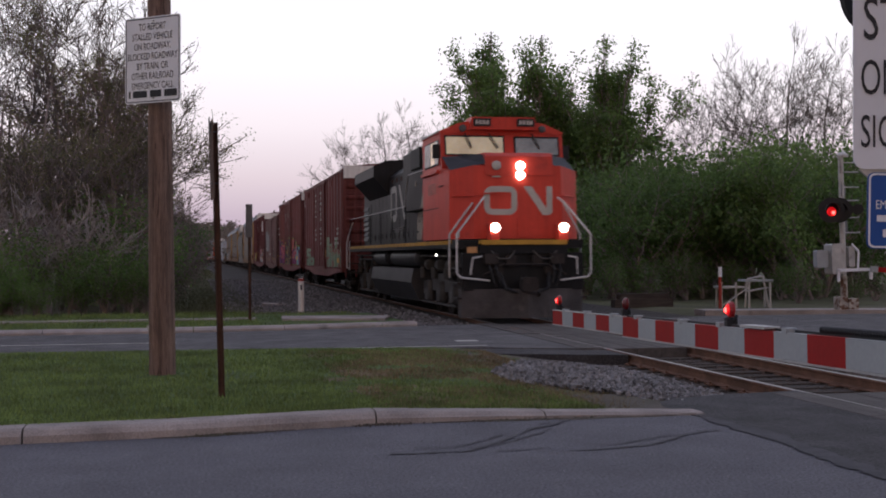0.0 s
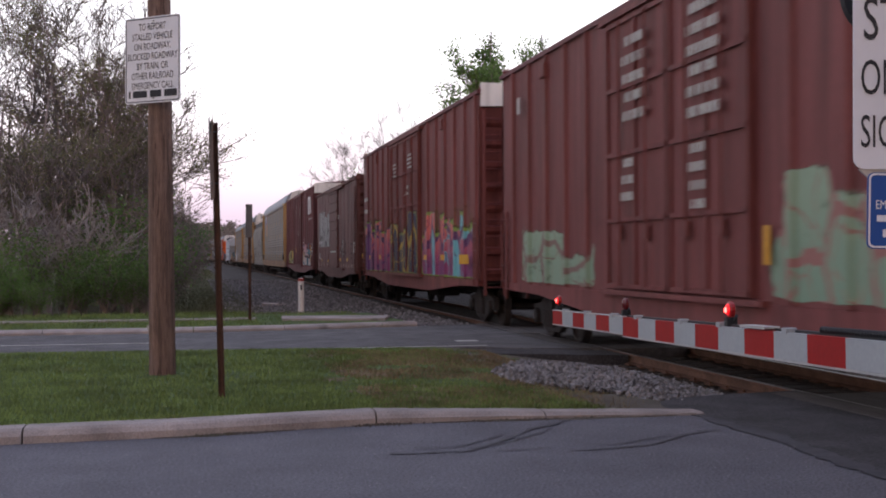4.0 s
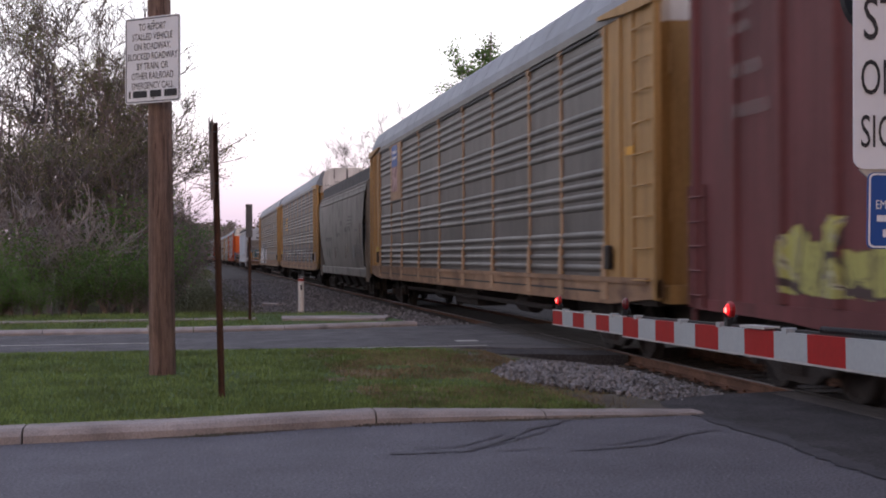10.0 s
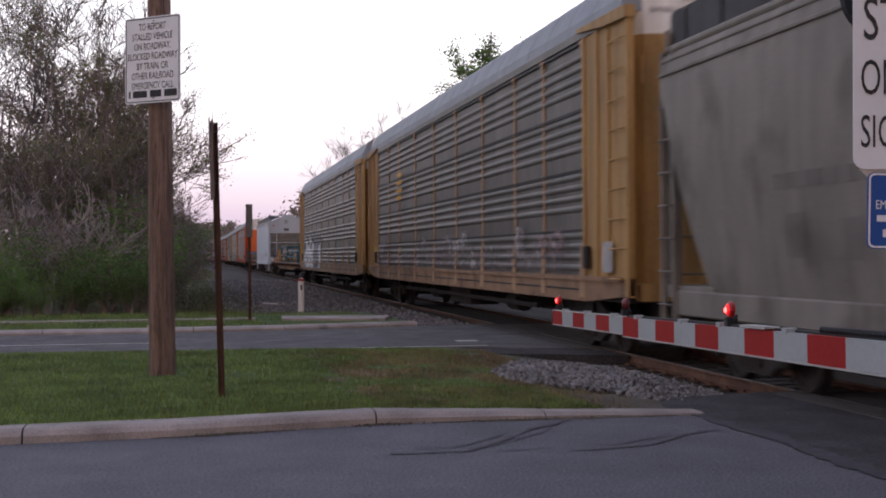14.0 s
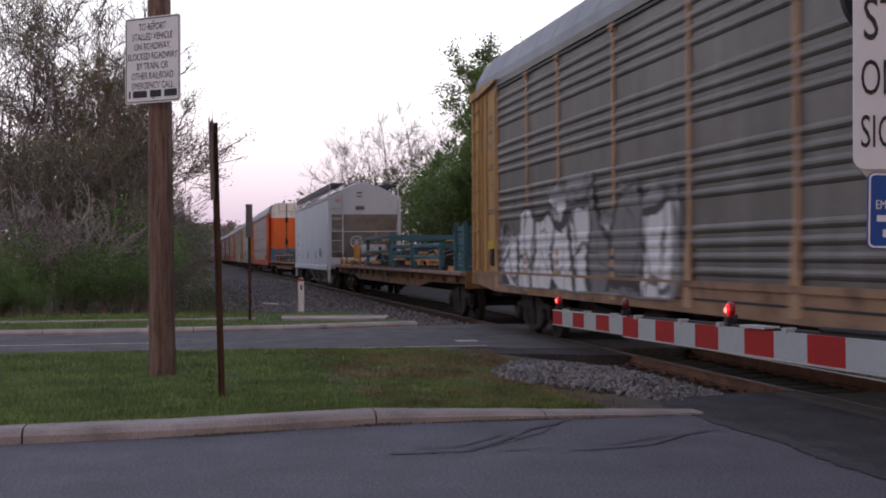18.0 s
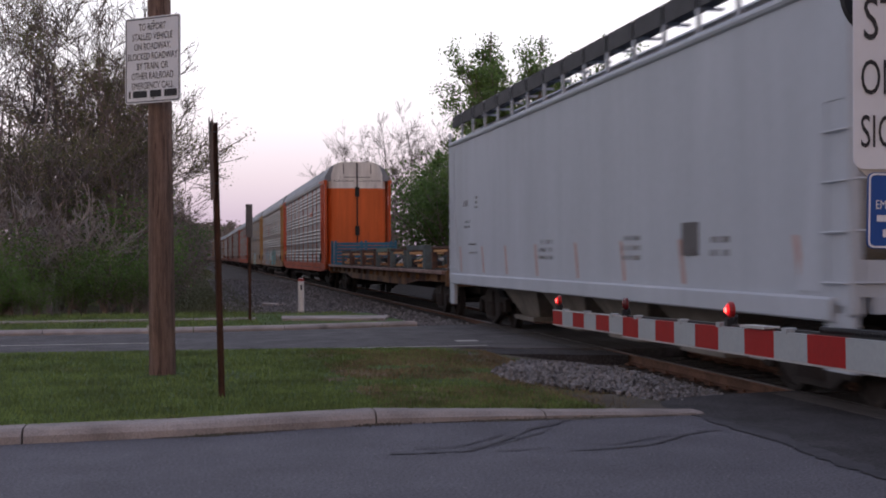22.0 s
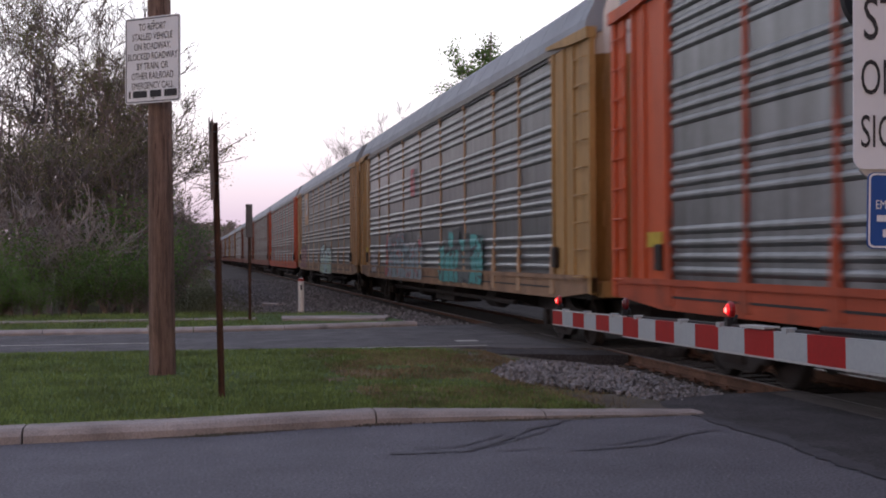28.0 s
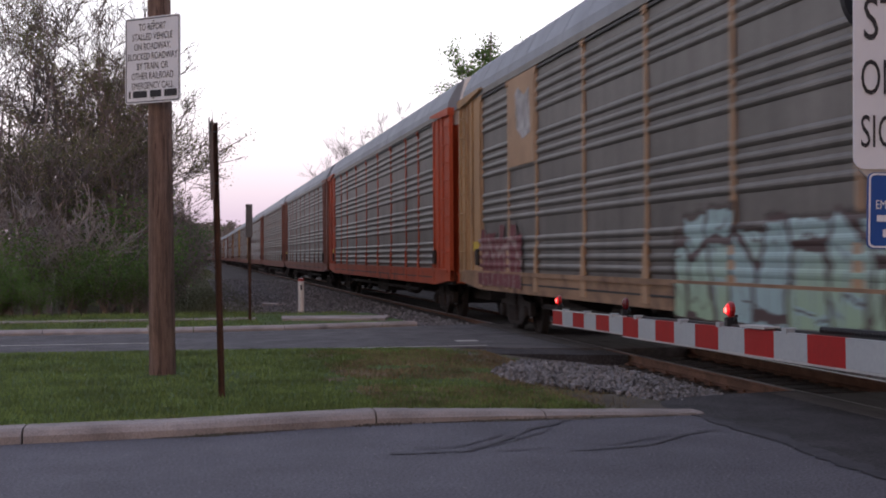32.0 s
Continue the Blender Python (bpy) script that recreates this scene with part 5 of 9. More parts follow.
WHEELS = wheel_shape(0.42, 0.755).mesh("wheelset", DARK)
BIGWHEELS = wheel_shape(0.51, 0.755).mesh("wheelset", DARK)
side = Shape()
outline_f = [(-1.2, 0.36), (-1.2, 0.62), (-0.75, 0.66), (-0.42, 0.82), (0.42, 0.82), (0.75, 0.66), (1.2, 0.62), (1.2, 0.36), (0.8, 0.36), (0.45, 0.16), (-0.45, 0.16), (-0.8, 0.36)]
for sg in (-1, 1):
    side.prism(outline_f, sg * 0.93, sg * 1.05, "x")
    for yy in (-0.9, 0.9):
        side.ring((sg * 1.04, yy, 0.42), (sg, 0, 0), [(0, 0.15), (0.08, 0.14), (0.1, 0.08)], 12)
    for yy in (-0.2, 0, 0.2):
        side.tube((sg * 1.06, yy, 0.24), (sg * 1.06, yy, 0.55), 0.075, None, 8)
side.box(-1.1, 1.1, -0.2, 0.2, 0.5, 0.78)
TRUCK = side.mesh("truck", DARK)


def freight_truck(car, y):
    tr = part("truck", TRUCK, None, car, at=pose(0, y, 0))
    for dy in (-0.9, 0.9):
        part("wheelset", WHEELS, None, tr, at=pose(0, dy, 0.42))
    return tr


def coupler(car, y, sg, z=0.85):
    s = Shape()
    s.box(-0.1, 0.1, min(y, y + sg * 0.75), max(y, y + sg * 0.75), z - 0.1, z + 0.1, 0.02)
    s.box(-0.19, 0.19, min(y + sg * 0.55, y + sg * 0.8), max(y + sg * 0.55, y + sg * 0.8), z - 0.16, z + 0.16, 0.04)
    s.pipe([(0.25, y, z - 0.1), (0.3, y + sg * 0.3, z - 0.35), (0.25, y + sg * 0.7, z - 0.2)], 0.03)
    part("coupler", s, DARK, car)


RUNGS = {}


def ladder(car, x, y0, y1, z0, z1, n, material, out=0.06, stiles=True, name="ladder"):
    s = Shape()
    sg = -1 if x < 0 else 1
    if not stiles:
        # loose rungs fixed straight to the wall, one by one
        key = (sg, round(y1 - y0, 3), out, material.name)
        if key not in RUNGS:
            w = y1 - y0
            RUNGS[key] = Shape().pipe([(0, 0, 0), (sg * out, 0, 0), (sg * out, w, 0), (0, w, 0)], 0.013, 5).mesh("rung", material)
        for k in range(n):
            part("rung", RUNGS[key], None, car, at=pose(x, y0, z0 + (z1 - z0) * (k + 0.5) / n))
        return
    if stiles:
        for yy in (y0, y1):
            s.box(x + sg * (out - 0.03), x + sg * out, yy - 0.025, yy + 0.025, z0, z1)
    for k in range(n):
        z = z0 + (z1 - z0) * (k + 0.5) / n
        s.pipe([(x, y0, z), (x + sg * out, y0, z), (x + sg * out, y1, z), (x, y1, z)], 0.013, 5)
    part(name, s, material, car)


def end_ladder(car, y, sg, x0, x1, z0, z1, n, material):
    s = Shape()
    for xx in (x0, x1):
        s.box(xx - 0.025, xx + 0.025, min(y, y + sg * 0.07), max(y, y + sg * 0.07), z0, z1)
    for k in range(n):
        z = z0 + (z1 - z0) * (k + 0.5) / n
        s.tube((x0, y + sg * 0.06, z), (x1, y + sg * 0.06, z), 0.014, None, 5)
    part("ladder", s, material, car)


def marks(car, x, items, material=None, name="stencil"):
    """Unreadable stencils as plain bars on a side at x: (y, z, width, height, rows)."""
    e = -0.004 if x < 0 else 0.004
    for y, z, w, h, rows in items:
        s = Shape()
        if x in (-1.61, -1.62):
            x = -1.606 if 6.9 < y < 12.1 else -1.560
        hh = h / rows
        for k in range(rows):
            z0 = z + h / 2 - hh * k - hh * 0.72
            y0 = y - w / 2
            end = y0 + w * (1.0 if k % 3 else 0.86)
            if name == "reflector":
                s.box(min(x, x + e), max(x, x + e), y0, end, z0, z0 + hh * 0.6)
                continue
            while y0 < end - 0.02:
                seg = min(end, y0 + hh * random.uniform(0.28, 0.6))
                s.box(min(x, x + e), max(x, x + e), y0, seg, z0, z0 + hh * 0.5)
                y0 = seg + hh * random.choice((0.16, 0.16, 0.4))
        ob = part(name, s, material or CREAM, car)
        if name == "stencil":
            tagged(ob, kind="stuff")


def paint(name, col, fade=0.36):
    """Spray paint that is worn through in streaks and specks."""
    m = mat(name, col, 0.6, vary=0.28, scale=1.6, fine=25, bump=0.02, other=tuple(c * 0.55 for c in col), amount=0.36, sharp=0.3, streak=0.15)
    n, l = m.node_tree.nodes, m.node_tree.links
    co, mp, tx, rm, mx, tr = (n.new("ShaderNode" + k) for k in ("TexCoord", "Mapping", "TexNoise", "ValToRGB", "MixShader", "BsdfTransparent"))
    mp.inputs["Scale"].default_value = (1, 1.6, 0.8)
    tx.inputs["Scale"].default_value, tx.inputs["Detail"].default_value, tx.inputs["Roughness"].default_value = 3.2, 8, 0.72
    rm.color_ramp.elements[0].position, rm.color_ramp.elements[1].position = 0.62 - fade * 0.9, 0.92 - fade * 0.9
    rm.color_ramp.elements[0].color, rm.color_ramp.elements[1].color = (0.12, 0.12, 0.12, 1), (0.95, 0.95, 0.95, 1)
    l.new(co.outputs["Object"], mp.inputs[0])
    l.new(mp.outputs[0], tx.inputs["Vector"])
    l.new(tx.outputs["Fac"], rm.inputs[0])
    l.new(rm.outputs[0], mx.inputs[0])
    l.new(tr.outputs[0], mx.inputs[1])
    l.new(n["Principled BSDF"].outputs[0], mx.inputs[2])
    l.new(mx.outputs[0], n["Material Output"].inputs["Surface"])
    return m


CHALK, ROSE = paint("spray_chalk", (0.46, 0.45, 0.46)), paint("spray_rose", (0.46, 0.29, 0.28))
RUSTPATCH = paint("rust_patch", (0.20, 0.11, 0.055), 0.2)
FADEGREY, FADEWHITE, FADEDARK = paint("faded_grey", (0.27, 0.25, 0.245), 0.2), paint("faded_white", (0.36, 0.34, 0.33), 0.06), paint("faded_dark", (0.07, 0.06, 0.06), 0.08)


def spray_paint(name, y0, y1, z0, z1, top, low, rim, accent, halo, letters, seed, cover, edge):
    """Spray paint: bulging letter fields that fade from one colour to another, dark outlines, accents and a soft halo."""
    m = mat(name, (0.5, 0.5, 0.5), 0.6, vary=0.2, scale=1.6, fine=25, bump=0.02)
    n, l = m.node_tree.nodes, m.node_tree.links
    bsdf = n["Principled BSDF"]
    def node(kind, **values):
        q = n.new("ShaderNode" + kind)
        for key, val in values.items():
            q.inputs[key].default_value = val
        return q
    def maths(op, a, b=None):
        q = n.new("ShaderNodeMath")
        q.operation = op
        for k, v in enumerate((a, b)):
            if v is None:
                continue
            if isinstance(v, (int, float)):
                q.inputs[k].default_value = v
            else:
                l.new(v, q.inputs[k])
        return q.outputs[0]
    def ramp_of(v, a, b, lo=0.0, hi=1.0):
        q = node("MapRange", **{"From Min": a, "From Max": b, "To Min": lo, "To Max": hi})
        q.interpolation_type = "SMOOTHSTEP"
        l.new(v, q.inputs["Value"])
        return q.outputs[0]
    def blend(f, a, b):
        q = n.new("ShaderNodeMixRGB")
        if isinstance(f, float):
            q.inputs[0].default_value = f
        else:
            l.new(f, q.inputs[0])
        for k, v in ((1, a), (2, b)):
            if isinstance(v, tuple):
                q.inputs[k].default_value = (*v, 1)
            else:
                l.new(v, q.inputs[k])
        return q.outputs[0]
    co, sep = n.new("ShaderNodeTexCoord"), n.new("ShaderNodeSeparateXYZ")
    l.new(co.outputs["Object"], sep.inputs[0])
    y, z = sep.outputs["Y"], sep.outputs["Z"]
    flat = n.new("ShaderNodeCombineXYZ")
    l.new(y, flat.inputs[0])
    l.new(z, flat.inputs[1])
    flat.inputs[2].default_value = seed * 3.7
    def noise_at(scale, detail=3.0):
        q = node("TexNoise", Scale=scale, Detail=detail)
        l.new(flat.outputs[0], q.inputs["Vector"])
        return q
    wide = (y1 - y0) / letters / 1.45
    warp = noise_at(1.6 / wide, 2.0)
    off = n.new("ShaderNodeVectorMath")
    off.operation = "SCALE"
    off.inputs[3].default_value = 0.55 * wide
    l.new(warp.outputs["Color"], off.inputs[0])
    add = n.new("ShaderNodeVectorMath")
    l.new(flat.outputs[0], add.inputs[0])
    l.new(off.outputs[0], add.inputs[1])
    mp = n.new("ShaderNodeMapping")
    mp.inputs["Scale"].default_value = (1 / wide, 1.25 / (z1 - z0), 0)
    l.new(add.outputs[0], mp.inputs[0])
    cells, edges = n.new("ShaderNodeTexVoronoi"), n.new("ShaderNodeTexVoronoi")
    edges.feature = "DISTANCE_TO_EDGE"
    for q in (cells, edges):
        q.voronoi_dimensions = "2D"
        q.inputs["Scale"].default_value, q.inputs["Randomness"].default_value = 1.0, 0.62
        l.new(mp.outputs[0], q.inputs["Vector"])
    mp2 = n.new("ShaderNodeMapping")
    mp2.inputs["Scale"].default_value = (2.1 / wide, 2.0 / (z1 - z0), 0)
    l.new(add.outputs[0], mp2.inputs[0])
    strokes = n.new("ShaderNodeTexVoronoi")
    strokes.feature, strokes.voronoi_dimensions = "DISTANCE_TO_EDGE", "2D"
    strokes.inputs["Scale"].default_value, strokes.inputs["Randomness"].default_value = 1.0, 0.8
    l.new(mp2.outputs[0], strokes.inputs["Vector"])
    soft = noise_at(1.8, 4.0).outputs["Fac"]
    grit = noise_at(9.0, 6.0).outputs["Fac"]
    body = blend(ramp_of(maths("ADD", z, maths("MULTIPLY", soft, 0.5)), z0 + 0.35, z1 + 0.1), low, top)
    tone = n.new("ShaderNodeSeparateColor")
    l.new(cells.outputs["Color"], tone.inputs[0])
    body = blend(ramp_of(tone.outputs[0], 0.70, 0.74), body, accent)
    body = blend(maths("MULTIPLY", ramp_of(strokes.outputs["Distance"], 0.085, 0.055), ramp_of(tone.outputs[1], 0.35, 0.4)), body, accent)
    body = blend(ramp_of(edges.outputs["Distance"], 0.075, 0.05), body, rim)
    body = blend(maths("MULTIPLY", ramp_of(strokes.outputs["Distance"], 0.03, 0.015), 0.85), body, rim)
    # how far inside the piece: 0 at its border
    lift = maths("MULTIPLY", maths("SUBTRACT", tone.outputs[2], 0.4), 1.5 * edge)
    ins = maths("MULTIPLY", maths("MULTIPLY", ramp_of(y, y0, y0 + edge), ramp_of(y, y1, y1 - edge)), maths("MULTIPLY", ramp_of(maths("ADD", z, lift), z1, z1 - edge), ramp_of(z, z0 - 0.02, z0 + 0.10)))
    ragged = noise_at(1.5 / wide, 3.0).outputs["Fac"]
    rough_in = maths("ADD", ins, maths("MULTIPLY", maths("SUBTRACT", ragged, 0.55), 1.5))
    solid = ramp_of(rough_in, 0.38, 0.48)
    cloud = maths("MULTIPLY", ramp_of(maths("ADD", ins, maths("MULTIPLY", maths("SUBTRACT", soft, 0.5), 0.9)), 0.02, 0.40), 0.0 if halo is None else 0.92)
    alpha = maths("MAXIMUM", solid, cloud)
    worn = ramp_of(maths("ADD", maths("MULTIPLY", grit, 0.6), maths("MULTIPLY", soft, 0.4)), 0.62 - cover * 0.5, 0.80 - cover * 0.5, 0.18, 1.0)
    colour = body if halo is None else blend(solid, halo, body)
    colour = blend(maths("MULTIPLY", grit, 0.35), colour, blend(0.5, colour, (0.06, 0.05, 0.05)))
    l.new(colour, bsdf.inputs["Base Color"])
    mix, clear = n.new("ShaderNodeMixShader"), n.new("ShaderNodeBsdfTransparent")
    l.new(maths("MULTIPLY", alpha, worn), mix.inputs[0])
    l.new(clear.outputs[0], mix.inputs[1])
    l.new(bsdf.outputs[0], mix.inputs[2])
    l.new(mix.outputs[0], n["Material Output"].inputs["Surface"])
    return m


def graffiti(car, kind, y0, y1, z0, z1, top, low, rim, accent, label, halo=None, seed=1, letters=5, cover=0.9, edge=0.3):
    """A painted skin that follows the ribs or posts of the side it lies on."""
    s = Shape()
    if kind == "rack":
        w = 1.524
        prof = [(-(w + 0.6 * o), z) for o, z in rack_profile(1.20, 4.96) if z0 - 0.1 < z < z1 + 0.1]
        prof = [(-w - 0.03, z0 - 0.1)] + [(-w - 0.03, 1.2)] * (z0 < 1.1) + prof + [(-w, z1 + 0.1)]
        s.sheet(prof, y0 - 0.1, y1 + 0.1)
    elif kind == "posts":
        line_ = [(-1.504, y0 - 0.1)]
        c = 0.35
        while c < y1:
            if c > y0 and not (6.85 < c < 12.2):
                line_ += [(-1.504, c - 0.087), (-1.56, c - 0.052), (-1.56, c + 0.052), (-1.504, c + 0.087)]
            c += 1.15
        line_.append((-1.504, y1 + 0.1))
        s.sheet(line_, z0 - 0.05, z1 + 0.1, "z")
    else:
        s.add([(kind, y0 - 0.1, z0 - 0.05), (kind, y1 + 0.1, z0 - 0.05), (kind, y1 + 0.1, z1 + 0.1), (kind, y0 - 0.1, z1 + 0.1)], [(0, 1, 2, 3)])
    m = spray_paint("spray_work", y0, y1, z0, z1, top, low, rim, accent, halo, letters, seed, cover, edge)
    part("graffiti", s, m, car, label)


def car_root(name, label, category="freight car"):
    return thing(name, label, category, group="freight train")


# ---- box cars ----
def boxcar(L, H, col, door, label, posts=1.15, white_end=True, plates=False):
    car = car_root("boxcar", label, "boxcar")
    W = 1.50
    z0, z1 = 1.02, H - 0.32
    for sg in (-1, 1):
        s = Shape()
        s.box(sg * (W - 0.07) if sg > 0 else -W, W if sg > 0 else -(W - 0.07), 0.05, L - 0.05, z0, z1)
        wall = part("side_wall", s, col, car)
        y = 0.35
        while y < L - 0.2:
            if not (door[0] - 0.1 < y < door[1] + 0.1):
                q = Shape()
                a, b = (W, W + 0.055) if sg > 0 else (-W - 0.055, -W)
                if plates:
                    q.box(a if sg < 0 else W, b if sg > 0 else -W, y - 0.035, y + 0.035, z0 + 0.02, z1 - 0.02)
                    q.v = [(vx if abs(vx) <= W else sg * (W + 0.012), vy, vz) for vx, vy, vz in q.v]
                else:
                    q.prism([(sg * W, y - 0.085), (sg * (W + 0.055), y - 0.05), (sg * (W + 0.055), y + 0.05), (sg * W, y + 0.085)], z0 + 0.02, z1 - 0.02, "z")
                part("side_post", q, col, wall)
            y += posts
        # plug doors, each with stiles and lock rods
        mid = (door[0] + door[1]) / 2
        leaves = [(door[0], mid - 0.02), (mid + 0.02, door[1])] if door[1] - door[0] > 3.6 else [door]
        for d0, d1 in leaves:
            q = Shape()
            a, b = (W + 0.01, W + 0.06) if sg > 0 else (-W - 0.06, -W - 0.01)
            q.box(a, b, d0, d1, z0 + 0.06, z1 - 0.12)
            dr = part("door", q, col, car)
            q = Shape()
            a, b = (W + 0.06, W + 0.1) if sg > 0 else (-W - 0.1, -W - 0.06)
            n = 8 if plates else 4
            for k in range(n + 1):
                zz = z0 + 0.1 + (z1 - z0 - 0.3) * k / n
                q.box(a, b, d0 + 0.03, d1 - 0.03, zz - 0.03, zz + 0.03)
            if not plates:
                for k in range(3):
                    yy = d0 + 0.05 + (d1 - d0 - 0.1) * k / 2
                    q.box(a, b, yy - 0.04, yy + 0.04, z0 + 0.1, z1 - 0.2)
            part("door_rib", q, col, dr)
            if not plates:
                q = Shape()
                for k in (0.28, 0.72):
                    yy = d0 + (d1 - d0) * k
                    q.tube((sg * (W + 0.13), yy, z0 + 0.1), (sg * (W + 0.13), yy, z1 - 0.2), 0.02, None, 6)
                    q.box(min(sg * (W + 0.1), sg * (W + 0.15)), max(sg * (W + 0.1), sg * (W + 0.15)), yy - 0.08, yy + 0.08, z0 + 0.75, z0 + 0.95)
                part("lock_rod", q, DARK if plates else col, dr)
        q = Shape()
        a, b = (W + 0.0, W + 0.11) if sg > 0 else (-W - 0.11, -W)
        q.box(a, b, door[0] - 2.2 if plates else door[0] - 0.3, door[1] + 0.3, z1 - 0.12, z1 - 0.04)
        part("door_track", q, col, car)
        if not plates:
            for yy in (3.9, 15.2):
                part("hoist_bracket", Shape().box(min(sg * W, sg * (W + 0.09)), max(sg * W, sg * (W + 0.09)), yy, yy + 0.28, z1 - 0.42, z1 - 0.16, 0.02), col, car)
        part("door_track", Shape().box(a, b, door[0] - 2.2 if plates else door[0] - 0.3, door[1] + 0.3, z0 - 0.03, z0 + 0.04), col, car)
        q = Shape()
        a, b = (W - 0.1, W + 0.02) if sg > 0 else (-W - 0.02, -W + 0.1)
        q.prism([(0.2, 1.02), (L - 0.2, 1.02), (L - 0.2, 0.9), (L - 2.6, 0.86), (door[1] + 1, 0.66), (door[0] - 1, 0.66), (2.6, 0.86), (0.2, 0.9)], a, b, "x")
        part("side_sill", q, col, car)
        ladder(car, sg * W, 0.12, 0.52, z0 - 0.1, 2.4 if not plates else H - 0.6, 5 if not plates else 9, col)
        ladder(car, sg * W, L - 0.52, L - 0.12, z0 - 0.1, 2.4, 5, col)
    # corrugated ends
    for yb, sg in ((0.05, -1), (L - 0.05, 1)):
        s = Shape()
        s.box(-W, W, min(yb, yb - sg * 0.06), max(yb, yb - sg * 0.06), z0, z1 + 0.16)
        e = part("end_wall", s, col, car)
        q = Shape()
        n = 9
        for k in range(n):
            zz = z0 + 0.2 + (z1 - z0 - 0.35) * k / (n - 1)
            q.prism([(yb, zz - 0.13), (yb + sg * 0.075, zz - 0.05), (yb + sg * 0.085, zz + 0.03), (yb, zz + 0.07)], -W + 0.1, W - 0.1, "x")
        part("end_rib", q, col, e)
        if white_end and H > 5:
            part("end_band", Shape().box(-W + 0.02, W - 0.02, min(yb, yb + sg * 0.10), max(yb, yb + sg * 0.10), H - 0.62, H - 0.12), DOORWHITE, car, "white excess-height band")
            words("lettering", "EXCESS HEIGHT CAR", 0.16, SIGNBLACK, car, pose(0, yb + sg * 0.105, H - 0.4, 90, 0, 0 if sg < 0 else 180))
        end_ladder(car, yb + sg * 0.06, sg, -W + 0.08, -W + 0.5, 0.7, H - 0.7, 11, col)
        end_ladder(car, yb + sg * 0.06, sg, W - 0.5, W - 0.08, 0.7, 2.6, 5, col)
        part("platform", Shape().box(-0.9, 0.9, min(yb, yb + sg * 0.3), max(yb, yb + sg * 0.3), 1.12, 1.16), GRATE, car)
        coupler(car, yb, sg)
        part("brake_wheel", Shape().ring((0.9, yb + sg * 0.18, 3.0), (0, sg, 0), [(0, 0.05), (0.02, 0.28), (0.05, 0.28), (0.06, 0.05)], 16), DARK, car) if sg < 0 else None
    # roof
    s = Shape()
    s.prism([(-W - 0.05, z1 - 0.02), (-W - 0.05, z1 + 0.06), (-0.9, H - 0.1), (0, H - 0.03), (0.9, H - 0.1), (W + 0.05, z1 + 0.06), (W + 0.05, z1 - 0.02)], 0.0, L)
    rf = part("roof", s, col if plates else MAROON, car)
    q = Shape()
    y = 0.6
    while y < L - 0.3:
        q.prism([(-W, z1 + 0.08), (-0.9, H - 0.1), (0, H - 0.03), (0.9, H - 0.1), (W, z1 + 0.08), (0.9, H - 0.05), (0, H + 0.02), (-0.9, H - 0.05)], y, y + 0.1)
        y += 1.1
    part("roof_rib", q, col if plates else MAROON, rf)
    part("underframe", Shape().box(-0.45, 0.45, 0.1, L - 0.1, 0.62, 1.0).box(-1.4, 1.4, 0.2, L - 0.2, 0.94, 1.02), DARK, car)
    part("brake_gear", Shape().box(-0.9, -0.3, L * 0.42, L * 0.50, 0.45, 0.85, 0.03), DARK, car)
    part("air_reservoir", Shape().tube((0.5, L * 0.55, 0.6), (0.5, L * 0.64, 0.6), 0.2), DARK, car)
    for y in (1.9, L - 1.9):
        freight_truck(car, y)
    return car


# ---- auto racks ----
def rack_profile(z0, z1):
    """Panel section: four bands of four rounded ribs, each band below a flat."""
    pts = [(0.0, z0)]
    band = (z1 - z0) / 4
    for b in range(4):
        for k in range(4):
            z = z0 + band * b + 0.16 + 0.17 * k
            pts += [(0.0, z - 0.062), (0.016, z - 0.044), (0.028, z - 0.016), (0.027, z + 0.012), (0.013, z + 0.038), (0.0, z + 0.052)]
    return pts + [(0.0, z1)]


RACK_PANEL, RACK_POST = {}, {}
LABELYEL = mat("label_yellow", (0.42, 0.30, 0.03), 0.6, vary=0.15, scale=5, fine=30, bump=0.02)
POSTTAN = mat("rack_post_tan", (0.34, 0.215, 0.13), 0.66, vary=0.15, scale=1.0, fine=30, bump=0.06, other=(0.19, 0.12, 0.075), amount=0.42, sharp=0.22)
POSTRED = mat("rack_post_red", (0.33, 0.06, 0.025), 0.66, vary=0.2, scale=1.0, fine=30, bump=0.06, other=(0.11, 0.04, 0.025), amount=0.45, sharp=0.22)
SILLTAN = mat("rack_sill_rust", (0.23, 0.14, 0.085), 0.7, vary=0.25, scale=1.2, fine=30, bump=0.08, other=(0.11, 0.062, 0.042), amount=0.48, sharp=0.2)


